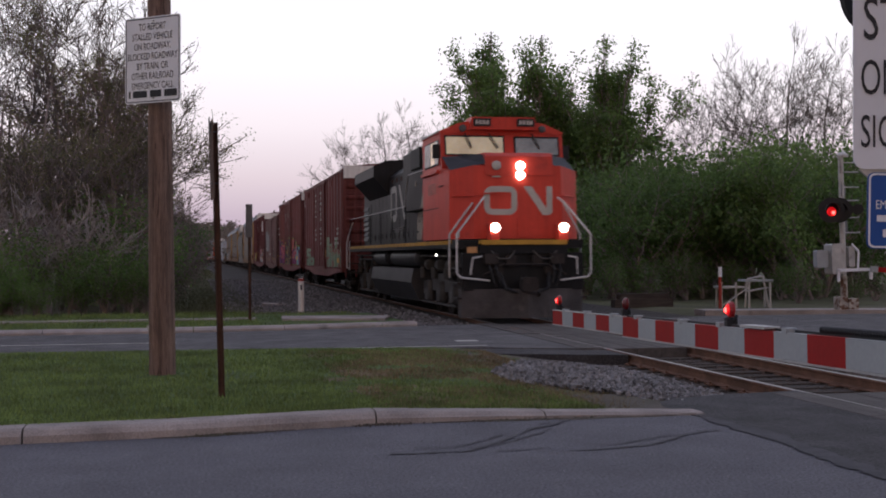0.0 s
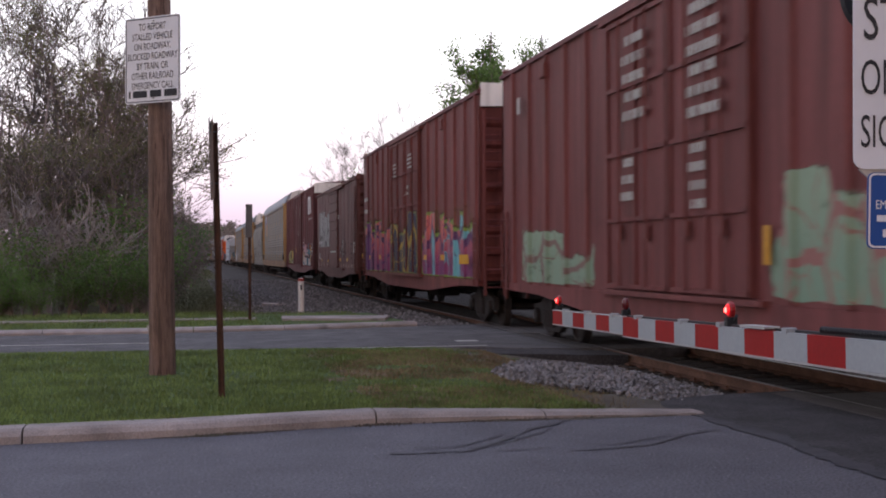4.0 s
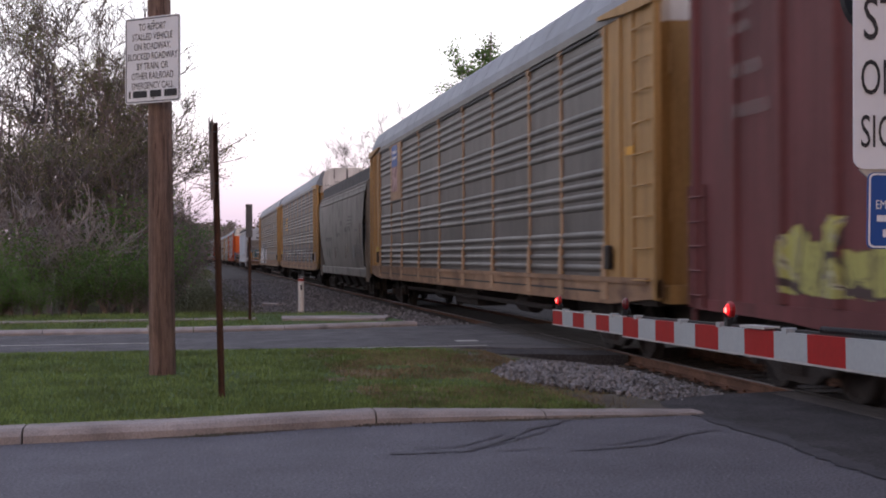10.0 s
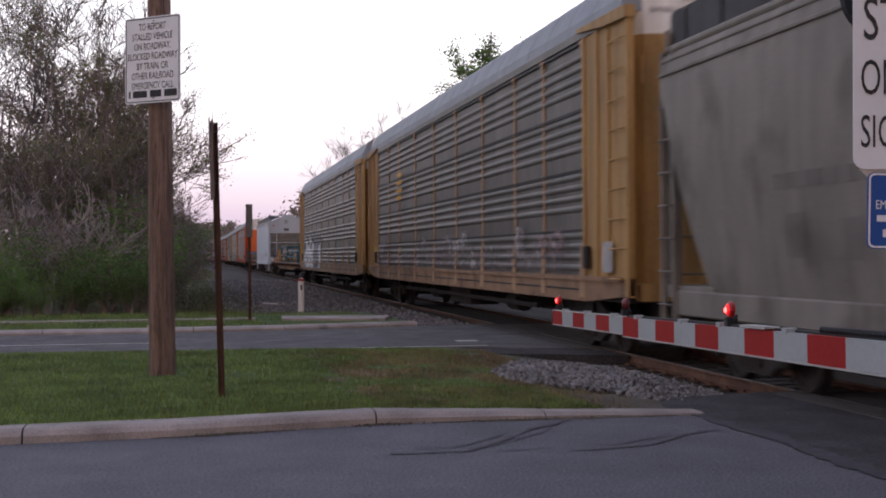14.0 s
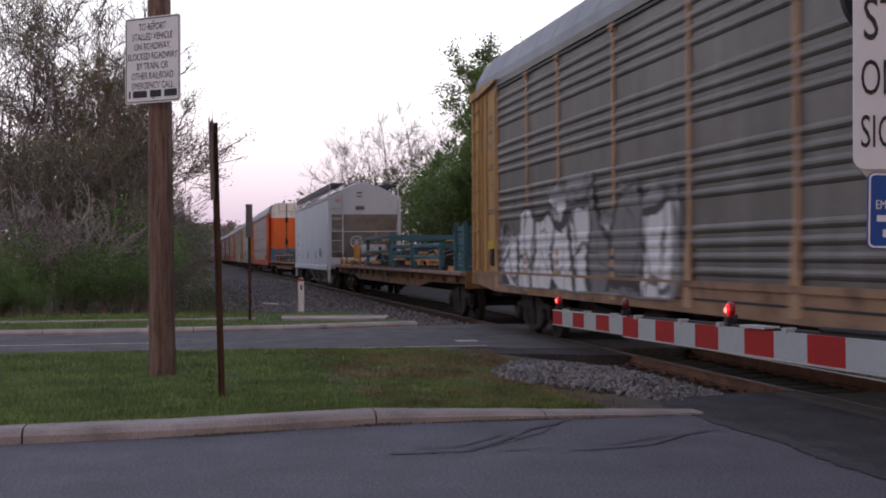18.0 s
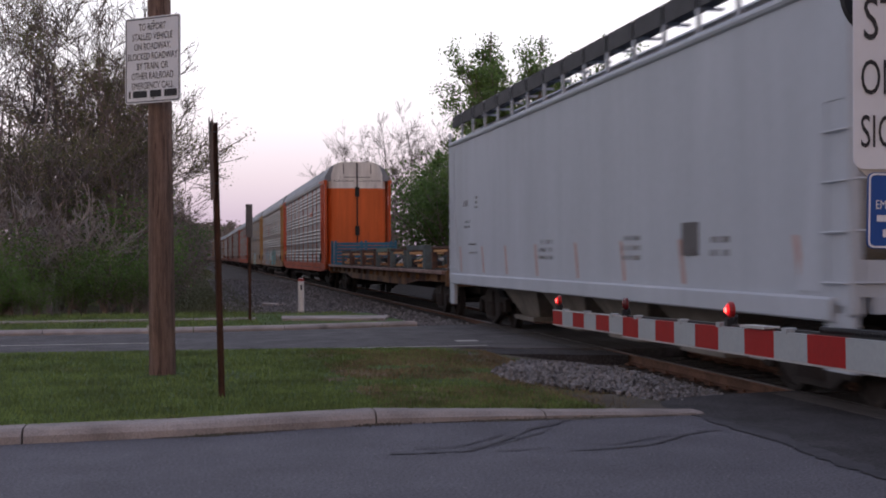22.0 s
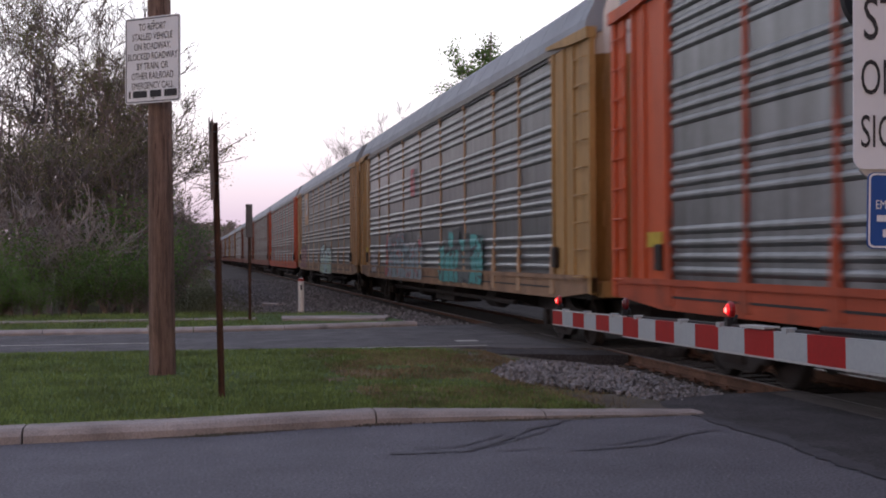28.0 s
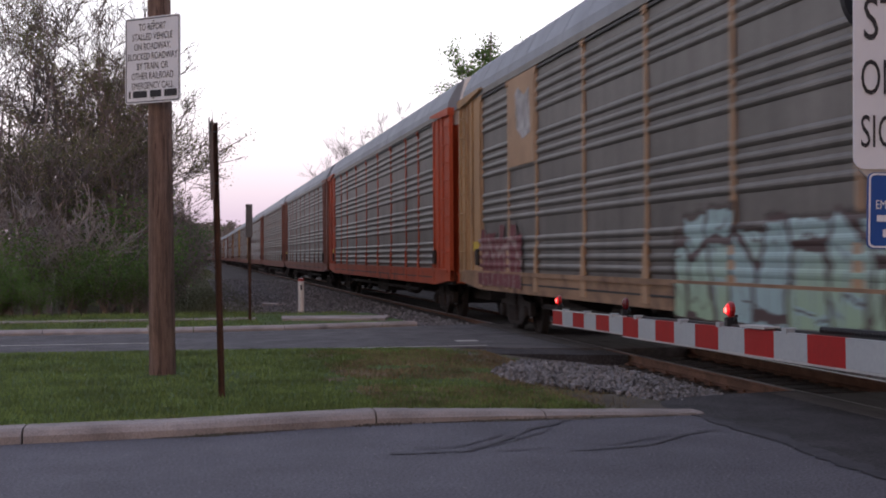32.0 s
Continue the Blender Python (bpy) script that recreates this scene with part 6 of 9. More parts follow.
def autorack(L, body, label, panel=GALV, placard=None, door=None, slots=False, near=True):
    door = door or body
    car = car_root("auto_rack", label, "auto rack")
    W = 1.52
    z0, z1 = 1.20, 4.96
    E = 2.2
    wide = (L - 2 * E - 8.7) / 5
    bays = [2.3, 2.05] + [wide] * 5 + [2.05, 2.3]
    starts = [E + sum(bays[:k]) for k in range(10)]
    post_mat = (POSTTAN if body in (YCAR, TANCAR) else POSTRED) if near or body is DULLRED else RCAR
    pk = post_mat.name
    if pk not in RACK_POST:
        RACK_POST[pk] = [Shape().box(min(sg * (W - 0.06), sg * (W - 0.012)), max(sg * (W - 0.06), sg * (W - 0.012)), -0.05, 0.05, z0 - 0.04, z1).prism([(-0.05, 1.72), (0.05, 1.72), (0.15, 0.9), (-0.15, 0.9)], min(sg * (W - 0.012), sg * (W + 0.016)), max(sg * (W - 0.012), sg * (W + 0.016)), "x").prism([(-0.09, z1 - 0.02), (0.09, z1 - 0.02), (0.05, z1 - 0.14), (-0.05, z1 - 0.14)], min(sg * (W - 0.03), sg * (W + 0.012)), max(sg * (W - 0.03), sg * (W + 0.012)), "x").mesh("post", post_mat) for sg in (-1, 1)]
    for i, sg in enumerate((-1, 1)):
        for k, bay in enumerate(bays):
            key = (round(bay, 3), panel.name, sg)
            if key not in RACK_PANEL:
                pr = [(sg * (W - 0.04 + o), z) for o, z in rack_profile(z0, z1)]
                s = Shape().sheet(pr, 0.05, bay - 0.05)
                s.add([(sg * (W - 0.07), 0, z0), (sg * (W - 0.07), bay, z0), (sg * (W - 0.07), bay, z1), (sg * (W - 0.07), 0, z1)], [(0, 1, 2, 3)])
                RACK_PANEL[key] = s.mesh("side_panel", panel)
            part("side_panel", RACK_PANEL[key], None, car, at=pose(0, starts[k], 0))
        for y in starts:
            part("post", RACK_POST[pk][i], None, car, at=pose(0, y, 0))
        a, b = (W - 0.1, W) if sg > 0 else (-W, -W + 0.1)
        part("side_sill", Shape().prism([(0.0, 1.22), (L, 1.22), (L, 0.98), (L - 2.0, 0.84), (2.0, 0.84), (0, 0.98)], a, b, "x").box(min(sg * W, sg * (W + 0.03)), max(sg * W, sg * (W + 0.03)), 0.3, L - 0.3, 1.16, 1.24), (SILLTAN if body in (YCAR, TANCAR) else POSTRED) if near or body is DULLRED else RCAR, car)
        # thin black strip on the sill, drawn in place of its shadow line
        part("sill_gap", Shape().box(min(sg * W, sg * (W + 0.006)), max(sg * W, sg * (W + 0.006)), 2.3, L - 2.3, 1.0, 1.03), HOOD, car)
        part("vent_gap", Shape().box(min(sg * (W - 0.036), sg * (W - 0.002)), max(sg * (W - 0.036), sg * (W - 0.002)), E, L - E, z1 - 0.075, z1 - 0.03), HOOD, car)
        part("top_rail", Shape().box(a, b, 0.1, L - 0.1, z1, z1 + 0.12), GALV, car)
        x0, x1 = min(sg * (W - 0.06), sg * (W - 0.02)), max(sg * (W - 0.06), sg * (W - 0.02))
        p0, p1 = min(sg * (W - 0.08), sg * (W + 0.02)), max(sg * (W - 0.08), sg * (W + 0.02))
        # front corner: a ladder beside the end plate; the far side's ladder stands free
        q0 = 0.09 if sg < 0 else 0.98
        part("end_plate", Shape().box(x0, x1, q0, E - 0.05, 1.2, z1), body, car)
        part("end_post", Shape().box(p0, p1, 0.0, 0.13, 0.95, z1 + 0.08, 0.015), body, car)
        for qy in (0.92, 1.45, E - 0.10):
            part("stiffener", Shape().box(min(sg * (W - 0.03), sg * (W + 0.014)), max(sg * (W - 0.03), sg * (W + 0.014)), qy - 0.05, qy + 0.05, 1.2, z1), body, car)
        ladder(car, sg * (W - 0.01), 0.18, 0.72, 1.0, z1 - 0.1, 9, body, 0.08, False)
        # rear corner: a ladder plate, an open slit, then the end plate
        part("end_post", Shape().box(p0, p1, L - 0.14, L, 0.95, z1 + 0.08, 0.015), body, car)
        part("ladder_plate", Shape().box(x0, x1, L - 0.47, L - 0.14, 0.95, z1 + 0.06), body, car)
        part("end_plate", Shape().box(x0, x1, L - E + 0.05, L - 0.84, 1.2, z1), body, car)
        for qy in (L - 0.88, L - 1.3, L - E + 0.10):
            part("stiffener", Shape().box(min(sg * (W - 0.03), sg * (W + 0.014)), max(sg * (W - 0.03), sg * (W + 0.014)), qy - 0.05, qy + 0.05, 1.2, z1), body, car)
        ladder(car, sg * (W - 0.02), L - 0.50, L - 0.04, 1.0, z1 - 0.1, 9, body, 0.05, False)
        part("label_plate", Shape().box(min(sg * (W + 0.014), sg * (W - 0.03)), max(sg * (W + 0.014), sg * (W - 0.03)), L - 1.98, L - 1.45, 1.66, 1.86), LABELYEL, car, "small yellow label")
        b0, b1 = min(sg * (W - 0.1), sg * (W + 0.06)), max(sg * (W - 0.1), sg * (W + 0.06))
        part("corner_bracket", Shape().prism([(-0.02, z1 - 0.06), (1.0, z1 - 0.02), (E + 0.1, z1 + 0.10), (E + 0.1, z1 + 0.15), (-0.02, z1 + 0.12)], b0, b1, "x"), body, car)
        part("corner_bracket", Shape().prism([(L + 0.02, z1 - 0.06), (L - 1.0, z1 - 0.02), (L - E - 0.1, z1 + 0.10), (L - E - 0.1, z1 + 0.15), (L + 0.02, z1 + 0.12)], b0, b1, "x"), body, car)
        for qy in (E - 0.40, L - E + 0.15):
            part("lock_gear", Shape().box(min(sg * W, sg * (W + 0.07)), max(sg * W, sg * (W + 0.07)), qy, qy + 0.2, 1.35, 1.70, 0.02), DARK, car)
    # roof with cross ribs
    prof = [(-W, z1 + 0.1), (-W + 0.03, z1 + 0.30), (-1.28, 5.66), (-1.05, 5.84), (-0.7, 5.94), (0.7, 5.94), (1.05, 5.84), (1.28, 5.66), (W - 0.03, z1 + 0.30), (W, z1 + 0.1)]
    rf = part("roof", Shape().prism(prof, 0.30, L - 0.30), ROOF, car)
    q = Shape()
    y = 0.6
    while y < L - 0.4:
        outer = [(x * 1.002, z + 0.006) for x, z in prof]
        q.prism(outer, y, y + 0.07)
        y += 1.22 if near else 2.4
    part("roof_seam", q, ROOF, rf)
    # curved end doors: coloured below, white above
    DW = 1.39
    for yb, sg in ((0.22, 1), (L - 0.22, -1)):
        plan = [(-DW, 0.42), (-DW + 0.06, 0.2), (-DW + 0.2, 0.06), (-DW + 0.42, 0.0), (DW - 0.42, 0.0), (DW - 0.2, 0.06), (DW - 0.06, 0.2), (DW, 0.42), (DW, 0.55), (-DW, 0.55)]
        plan = [(x, yb + sg * o) for x, o in plan]
        part("end_door", Shape().prism(plan, 1.15, 4.72, "z"), door, car)
        s = Shape()
        s.prism([(x * 0.998, y) for x, y in plan], 4.72, 5.34, "z")
        m = len(plan)
        s.add([(x * 0.998, y, 5.34) for x, y in plan] + [(x * (0.93 if abs(x) > 1.1 else 0.97), y, 5.64) for x, y in plan] + [(max(-1.05, min(1.05, x)), y, 5.84) for x, y in plan] + [(max(-0.7, min(0.7, x)), y, 5.95) for x, y in plan],
              [(r * m + i, r * m + (i + 1) % m, (r + 1) * m + (i + 1) % m, (r + 1) * m + i) for r in range(3) for i in range(m)] + [tuple(range(3 * m, 4 * m))])
        part("door_head", s, DOORWHITE, car, "white upper door panel")
        f = yb - sg * 0.012
        words("lettering", "EXCESS HEIGHT CAR", 0.105, SIGNBLACK, car, pose(-0.62, f, 5.06, 90, 0, 0 if sg > 0 else 180))
        words("lettering", "EXCESS HEIGHT CAR", 0.105, SIGNBLACK, car, pose(0.62, f, 5.06, 90, 0, 0 if sg > 0 else 180))
        lk = Shape().box(-0.035, 0.035, min(f, f + sg * 0.02), max(f, f + sg * 0.02), 1.3, 5.90)
        for zz in (2.75, 4.55):
            lk.box(-0.1, 0.1, min(f, f - sg * 0.05), max(f, f - sg * 0.05), zz - 0.22, zz + 0.22)
        part("lock_bar", lk, HOOD, car)
        for bx0, bx1, bz0, bz1 in ((-0.62, -0.03, 5.22, 5.25), (0.03, 0.62, 5.22, 5.25), (-0.66, -0.62, 5.4, 5.85), (0.62, 0.66, 5.4, 5.85)):
            part("head_bar", Shape().box(bx0, bx1, min(f, f - sg * 0.008), max(f, f - sg * 0.008), bz0, bz1), SIGNBACK, car)
        hd = Shape()
        for zz in (4.0, 2.0):
            hd.tube((-1.25, f, zz), (-1.25, f, zz + 0.4), 0.02, None, 5)
        part("grab_iron", hd, door, car)
        part("buffer_beam", Shape().box(-1.35, 1.35, min(yb, yb - sg * 0.22), max(yb, yb - sg * 0.22), 0.9, 1.15, 0.02), body, car)
        coupler(car, yb - sg * 0.2, -sg)
    part("underframe", Shape().box(-0.5, 0.5, 0.2, L - 0.2, 0.48, 1.0).box(-1.42, 1.42, 0.3, L - 0.3, 0.86, 1.15), DARK, car)
    for sg in (-1, 1):
        part("brake_rod", Shape().tube((sg * 1.2, 6.0, 0.62), (sg * 1.2, L - 6.0, 0.62), 0.05, None, 6), DARK, car)
        for f in (0.30, 0.62):
            part("brake_cylinder", Shape().ring((sg * 0.9, L * f, 0.62), (0, 1, 0), [(0, 0.1), (0.05, 0.2), (0.9, 0.2), (0.95, 0.1)], 14), DARK, car)
        for f in (0.25, 0.40, 0.55, 0.70):
            part("cross_bearer", Shape().prism([(0.5 * sg, 0.5), (1.4 * sg, 0.78), (1.4 * sg, 0.9), (0.5 * sg, 0.9)], L * f, L * f + 0.12), DARK, car)
    part("brake_valve", Shape().box(-1.1, -0.4, L * 0.46, L * 0.55, 0.4, 0.85, 0.03), DARK, car)
    for y in (3.2, L - 3.2):
        freight_truck(car, y)
    if placard is not None:
        part("placard", Shape().box(-W - 0.004, -W + 0.01, placard, placard + 1.93, 3.25, 4.94), POSTTAN, car, "tan placard panel")
    if slots:
        q = Shape()
        for z in (1.95, 2.9, 3.85):
            q.box(-W - 0.003, -W + 0.0, E, L - E, z - 0.02, z + 0.02)
        part("slot", q, HOOD, car, "dark horizontal gap between panels")
    return car


# ---- covered hoppers ----
def hopper(L, col, top, eave, label, curved=True):
    car = car_root("covered_hopper", label, "covered hopper")
    W = 1.55
    z0 = 0.98
    for sg in (-1, 1):
        if curved:
            prof = [(sg * 1.34, z0), (sg * 1.40, z0 + 0.25), (sg * 1.49, z0 + 0.9), (sg * W, z0 + 1.7), (sg * W, eave - 0.5), (sg * 1.48, eave - 0.12), (sg * 1.38, eave)]
        else:
            prof = [(sg * 1.62, z0 + 0.1), (sg * 1.62, eave)]
        s = Shape()
        # the sheet is cut back towards its lower corners at both ends
        vs, fs, m = [], [], len(prof)
        cut = 0.75 if curved else 0.02
        for j in range(25):
            fj = j / 24
            for k, (x, z) in enumerate(prof):
                hz = (z - z0) / (eave - z0)
                ins = 0.1 + cut * max(0.0, 1 - abs(hz - 0.0) / 0.75) if curved else 0.06
                if curved:
                    ins = 0.12 + 1.3 * min(1.0, max(0.0, (0.92 - hz) / 0.85))
                vs.append((x, ins + (L - 2 * ins) * fj, z))
        fs = [(j * m + k, (j + 1) * m + k, (j + 1) * m + k + 1, j * m + k + 1) for j in range(24) for k in range(m - 1)]
        s.add(vs, fs)
        wl_ = part("side_sheet", s, col, car)
        for p in wl_.data.polygons:
            p.use_smooth = True
        a, b = (1.28, 1.42) if sg > 0 else (-1.42, -1.28)
        if not curved:
            a, b = (1.55, 1.68) if sg > 0 else (-1.68, -1.55)
        part("side_sill", Shape().box(a, b, 0.3, L - 0.3, z0 - (0.06 if not curved else 0.20), z0 + 0.17 if not curved else z0 + 0.12, 0.02), col, car)
        if curved:
            part("crown_ridge", Shape().box(min(sg * 1.50, sg * 1.555), max(sg * 1.50, sg * 1.555), 0.25, L - 0.25, eave - 0.36, eave - 0.31, 0.01), col, car)
            part("crown_ridge", Shape().box(min(sg * 1.46, sg * 1.505), max(sg * 1.46, sg * 1.505), 0.2, L - 0.2, eave - 0.17, eave - 0.13, 0.01), col, car)
        part("top_chord", Shape().tube((sg * (1.38 if curved else 1.61), 0.1, eave + 0.01), (sg * (1.38 if curved else 1.61), L - 0.1, eave + 0.01), 0.06, None, 10), col, car)
        pw = 1.46 if curved else 1.61
        for yb, dr in (() if curved else ((0.0, 1), (L, -1))):
            fx0, fx1 = min(sg * 1.52, sg * 1.63), max(sg * 1.52, sg * 1.63)
            at_ = lambda u, v: (min(yb + dr * u, yb + dr * v), max(yb + dr * u, yb + dr * v))
            part("corner_post", Shape().box(fx0, fx1, *at_(0.0, 0.13), 0.98, eave, 0.01).box(fx0, fx1, *at_(0.44, 0.56), 0.98, 3.0).box(fx0, fx1, *at_(0.13, 0.56), 3.0, eave), col, car, "pale corner plate with a ladder slot")
            part("slot_back", Shape().box(min(sg * 1.47, sg * 1.51), max(sg * 1.47, sg * 1.51), *at_(0.13, 0.56), 0.98, 3.0), col, car)
            part("gusset", Shape().prism([(yb + dr * 0.56, 2.75), (yb + dr * 0.62, 2.75), (yb + dr * 1.05, 1.2), (yb + dr * 0.56, 1.2)], min(sg * 1.60, sg * 1.635), max(sg * 1.60, sg * 1.635), "x"), col, car)
            ladder(car, sg * 1.62, *at_(0.04, 0.48), 1.05, 2.95, 4, col, 0.03, False)
        for y0, y1 in () if not curved else ((0.02, 0.42), (L - 0.42, L - 0.02)):
            s = Shape()
            for yy in (y0, y1):
                s.box(min(sg * (pw - 0.06), sg * pw), max(sg * (pw - 0.06), sg * pw), yy - 0.03, yy + 0.03, 0.65, eave)
            part("corner_post", s, col, car)
            ladder(car, sg * (pw - 0.01), y0, y1, 0.7, eave - 0.1, 8, col, 0.05, False)
        if not curved:
            q = Shape()
            for yy in (0.25, L - 0.25):
                q.box(min(sg * 1.55, sg * 1.62), max(sg * 1.55, sg * 1.62), yy - 0.25, yy + 0.25, 0.45, 1.0)
            part("jacking_pad", q, col, car)
    # roof, hatches and running boards
    half = 1.38 if curved else 1.62
    rp = [(-half, eave), (-half * 0.6, eave + (top - eave) * 0.62), (-0.35, top - 0.02), (0.35, top - 0.02), (half * 0.6, eave + (top - eave) * 0.62), (half, eave)]
    part("roof", Shape().prism(rp, 0.12, L - 0.12), col, car)
    hb = Shape().box(-0.3, 0.3, 0.9, L - 0.9, top - 0.02, top + 0.09, 0.03)
    part("hatch", hb, col, car, "long roof hatch")
    for sg in (-1, 1):
        x0, x1 = (0.72 * half / 1.38, 1.28 * half / 1.38) if sg > 0 else (-1.28 * half / 1.38, -0.72 * half / 1.38)
        wk = part("roof_walk", Shape().box(x0, x1, 0.0 if curved else 0.2, L, top - 0.02, top + 0.02), GRATE, car, "dark grated running board")
        y = 0.3
        xe = sg * (half - 0.08)
        while y < L:
            q = Shape().box(min(xe, xe + 0.04), max(xe, xe + 0.04), y, y + 0.08, eave, top)
            q.box(min(xe, sg * 0.7), max(xe, sg * 0.7), y, y + 0.06, top - 0.06, top - 0.02)
            part("walk_bracket", q, col, wk)
            y += 1.15
        part("edge_board", Shape().box(min(xe, xe - sg * 0.03), max(xe, xe - sg * 0.03), 0.0 if curved else 0.5, L, (top - 0.42) if curved else (top - 0.26 if sg < 0 else top - 0.1), top - 0.02), GRATE, wk)
    # ends: upper sheet, sloping floor, platform gear
    for yb, sg in ((0.0, 1), (L, -1)):
        zs = 3.42 if not curved else 3.1
        hw = half - 0.02
        s = Shape().prism([(-hw, zs), (hw, zs), (hw, eave), (half * 0.6, eave + (top - eave) * 0.62), (0.35, top - 0.04), (-0.35, top - 0.04), (-half * 0.6, eave + (top - eave) * 0.62), (-hw, eave)], min(yb + sg * 0.1, yb + sg * 0.16), max(yb + sg * 0.1, yb + sg * 0.16))
        part("end_sheet", s, col, car)
        s = Shape()
        s.add([(-hw, yb + sg * 0.14, zs), (hw, yb + sg * 0.14, zs), (hw, yb + sg * 2.5, 1.1), (-hw, yb + sg * 2.5, 1.1)], [(0, 1, 2, 3)])
        part("slope_sheet", s, SLOPE, car, "grey sloping end floor")
        for x0 in (-hw, hw - 0.12):
            part("end_frame", Shape().box(x0, x0 + 0.12, min(yb + sg * 0.05, yb + sg * 0.2), max(yb + sg * 0.05, yb + sg * 0.2), 1.0, zs), col, car)
        part("platform", Shape().box(-1.4, 1.4, min(yb, yb + sg * 1.6), max(yb, yb + sg * 1.6), 1.0, 1.16, 0.01), col, car)
        zr, zw = (2.28, 1.9) if curved else (2.65, 2.18)
        q = Shape()
        q.tube((-hw, yb + sg * 0.02, zr), (hw, yb + sg * 0.02, zr), 0.025, None, 6)
        q.tube((0.5, yb + sg * 0.02, 1.1), (0.5, yb + sg * 0.02, zr), 0.025, None, 6)
        part("hand_rail", q, col, car)
        end_ladder(car, yb + sg * 0.06, -sg, -hw + 0.0, -hw + 0.62, 1.05, eave + 0.3, 7, col)
        q = Shape().pipe([(-0.35 + 0.27 * math.cos(6.2832 * k / 20), yb + sg * 0.22, zw + 0.27 * math.sin(6.2832 * k / 20)) for k in range(21)], 0.03, 6)
        q.ring((-0.35, yb + sg * 0.26, zw), (0, -sg, 0), [(0, 0.07), (0.08, 0.06)], 12)
        for k in range(4):
            an = math.pi * k / 4
            q.tube((-0.35 - 0.25 * math.cos(an), yb + sg * 0.22, zw - 0.25 * math.sin(an)), (-0.35 + 0.25 * math.cos(an), yb + sg * 0.22, zw + 0.25 * math.sin(an)), 0.02, None, 5)
        part("brake_wheel", q, col, car)
        if curved:
            part("air_reservoir", Shape().ring((-0.1, yb + sg * 0.7, 1.5), (1, 0, 0), [(-0.02, 0.1), (0.05, 0.19), (0.85, 0.19), (0.92, 0.1)], 16), col, car)
        else:
            part("air_reservoir", Shape().ring((-0.15, yb + sg * 0.7, 1.84), (1, 0, 0), [(-0.02, 0.12), (0.06, 0.24), (1.15, 0.24), (1.24, 0.12)], 18), col, car)
            part("end_beam", Shape().box(-1.5, 1.5, min(yb + sg * 0.02, yb + sg * 0.10), max(yb + sg * 0.02, yb + sg * 0.10), 1.16, 1.50, 0.01), col, car)
        coupler(car, yb, -sg)
    # outlet bays
    n = 4
    for k in range(n):
        yc = 3.3 + (L - 6.6) * (k + 0.5) / n
        hl = (L - 6.8) / n / 2
        s = Shape()
        top_r = [(-1.25, yc - hl, 1.0), (1.25, yc - hl, 1.0), (1.25, yc + hl, 1.0), (-1.25, yc + hl, 1.0)]
        low_r = [(-0.95, yc - hl * 0.45, 0.36), (0.95, yc - hl * 0.45, 0.36), (0.95, yc + hl * 0.45, 0.36), (-0.95, yc + hl * 0.45, 0.36)]
        s.add(top_r + low_r, [(0, 1, 5, 4), (1, 2, 6, 5), (2, 3, 7, 6), (3, 0, 4, 7), (4, 5, 6, 7)])
        s.box(-1.1, 1.1, yc - hl * 0.5, yc + hl * 0.5, 0.28, 0.36)
        part("outlet", s, DARK if curved else HGREY, car)
    part("underframe", Shape().box(-0.4, 0.4, 0.2, L - 0.2, 0.62, 1.0), DARK, car)
    for y in (1.9, L - 1.9):
        freight_truck(car, y)
    return car


# ---- flat cars with steel racks ----
def flatcar(L, label):
    car = car_root("flat_car", label, "flat car")
    W = 1.42
    part("deck", Shape().box(-W, W, 0.0, L, 1.08, 1.16, 0.01), DECK, car)
    for sg in (-1, 1):
        a, b = (W - 0.19, W - 0.12) if sg > 0 else (-W + 0.12, -W + 0.19)
        part("side_sill", Shape().prism([(0.1, 1.13), (L - 0.1, 1.13), (L - 0.1, 0.9), (L - 5, 0.86), (L - 7, 0.70), (7, 0.70), (5, 0.86), (0.1, 0.9)], a, b, "x"), FLATSIDE, car)
        a, b = (W - 0.02, W + 0.09) if sg > 0 else (-W - 0.09, -W + 0.02)
        part("rub_rail", Shape().box(a, b, 0.05, L - 0.05, 1.10, 1.19, 0.01), DECK, car)
        k = 1.2
        while k < L - 0.5:
            part("stake_pocket", Shape().box(min(sg * (W - 0.13), sg * (W - 0.03)), max(sg * (W - 0.13), sg * (W - 0.03)), k, k + 0.10, 0.92, 1.1), FLATSIDE, car)
            k += 1.6
    part("underframe", Shape().box(-0.5, 0.5, 0.2, L - 0.2, 0.6, 1.08), DARK, car)
    for yb, sg in ((0.0, -1), (L, 1)):
        part("buffer_beam", Shape().box(-W, W, min(yb, yb + sg * 0.12), max(yb, yb + sg * 0.12), 0.8, 1.2, 0.02), FLATSIDE, car)
        coupler(car, yb, sg)
    for y in (2.4, L - 2.4):
        freight_truck(car, y)
    return car


RACKDARK = mat("rack_weathered", (0.085, 0.105, 0.108), 0.75, vary=0.3, scale=2, fine=30, bump=0.1, other=(0.07, 0.045, 0.035), amount=0.45, sharp=0.2)


RUSTSTEEL = mat("rusty_steel", (0.10, 0.05, 0.035), 0.8, vary=0.3, scale=3, fine=30, bump=0.2, other=(0.05, 0.04, 0.04), amount=0.45, sharp=0.2)
GREENPLATE = mat("green_rack_plate", (0.10, 0.15, 0.125), 0.7, vary=0.2, scale=2, fine=30, bump=0.1, other=(0.07, 0.08, 0.07), amount=0.4, sharp=0.2)
SLATE = mat("slate_blue_frame", (0.045, 0.062, 0.075), 0.7, vary=0.3, scale=3, fine=30, bump=0.1, other=(0.03, 0.03, 0.03), amount=0.45, sharp=0.2)
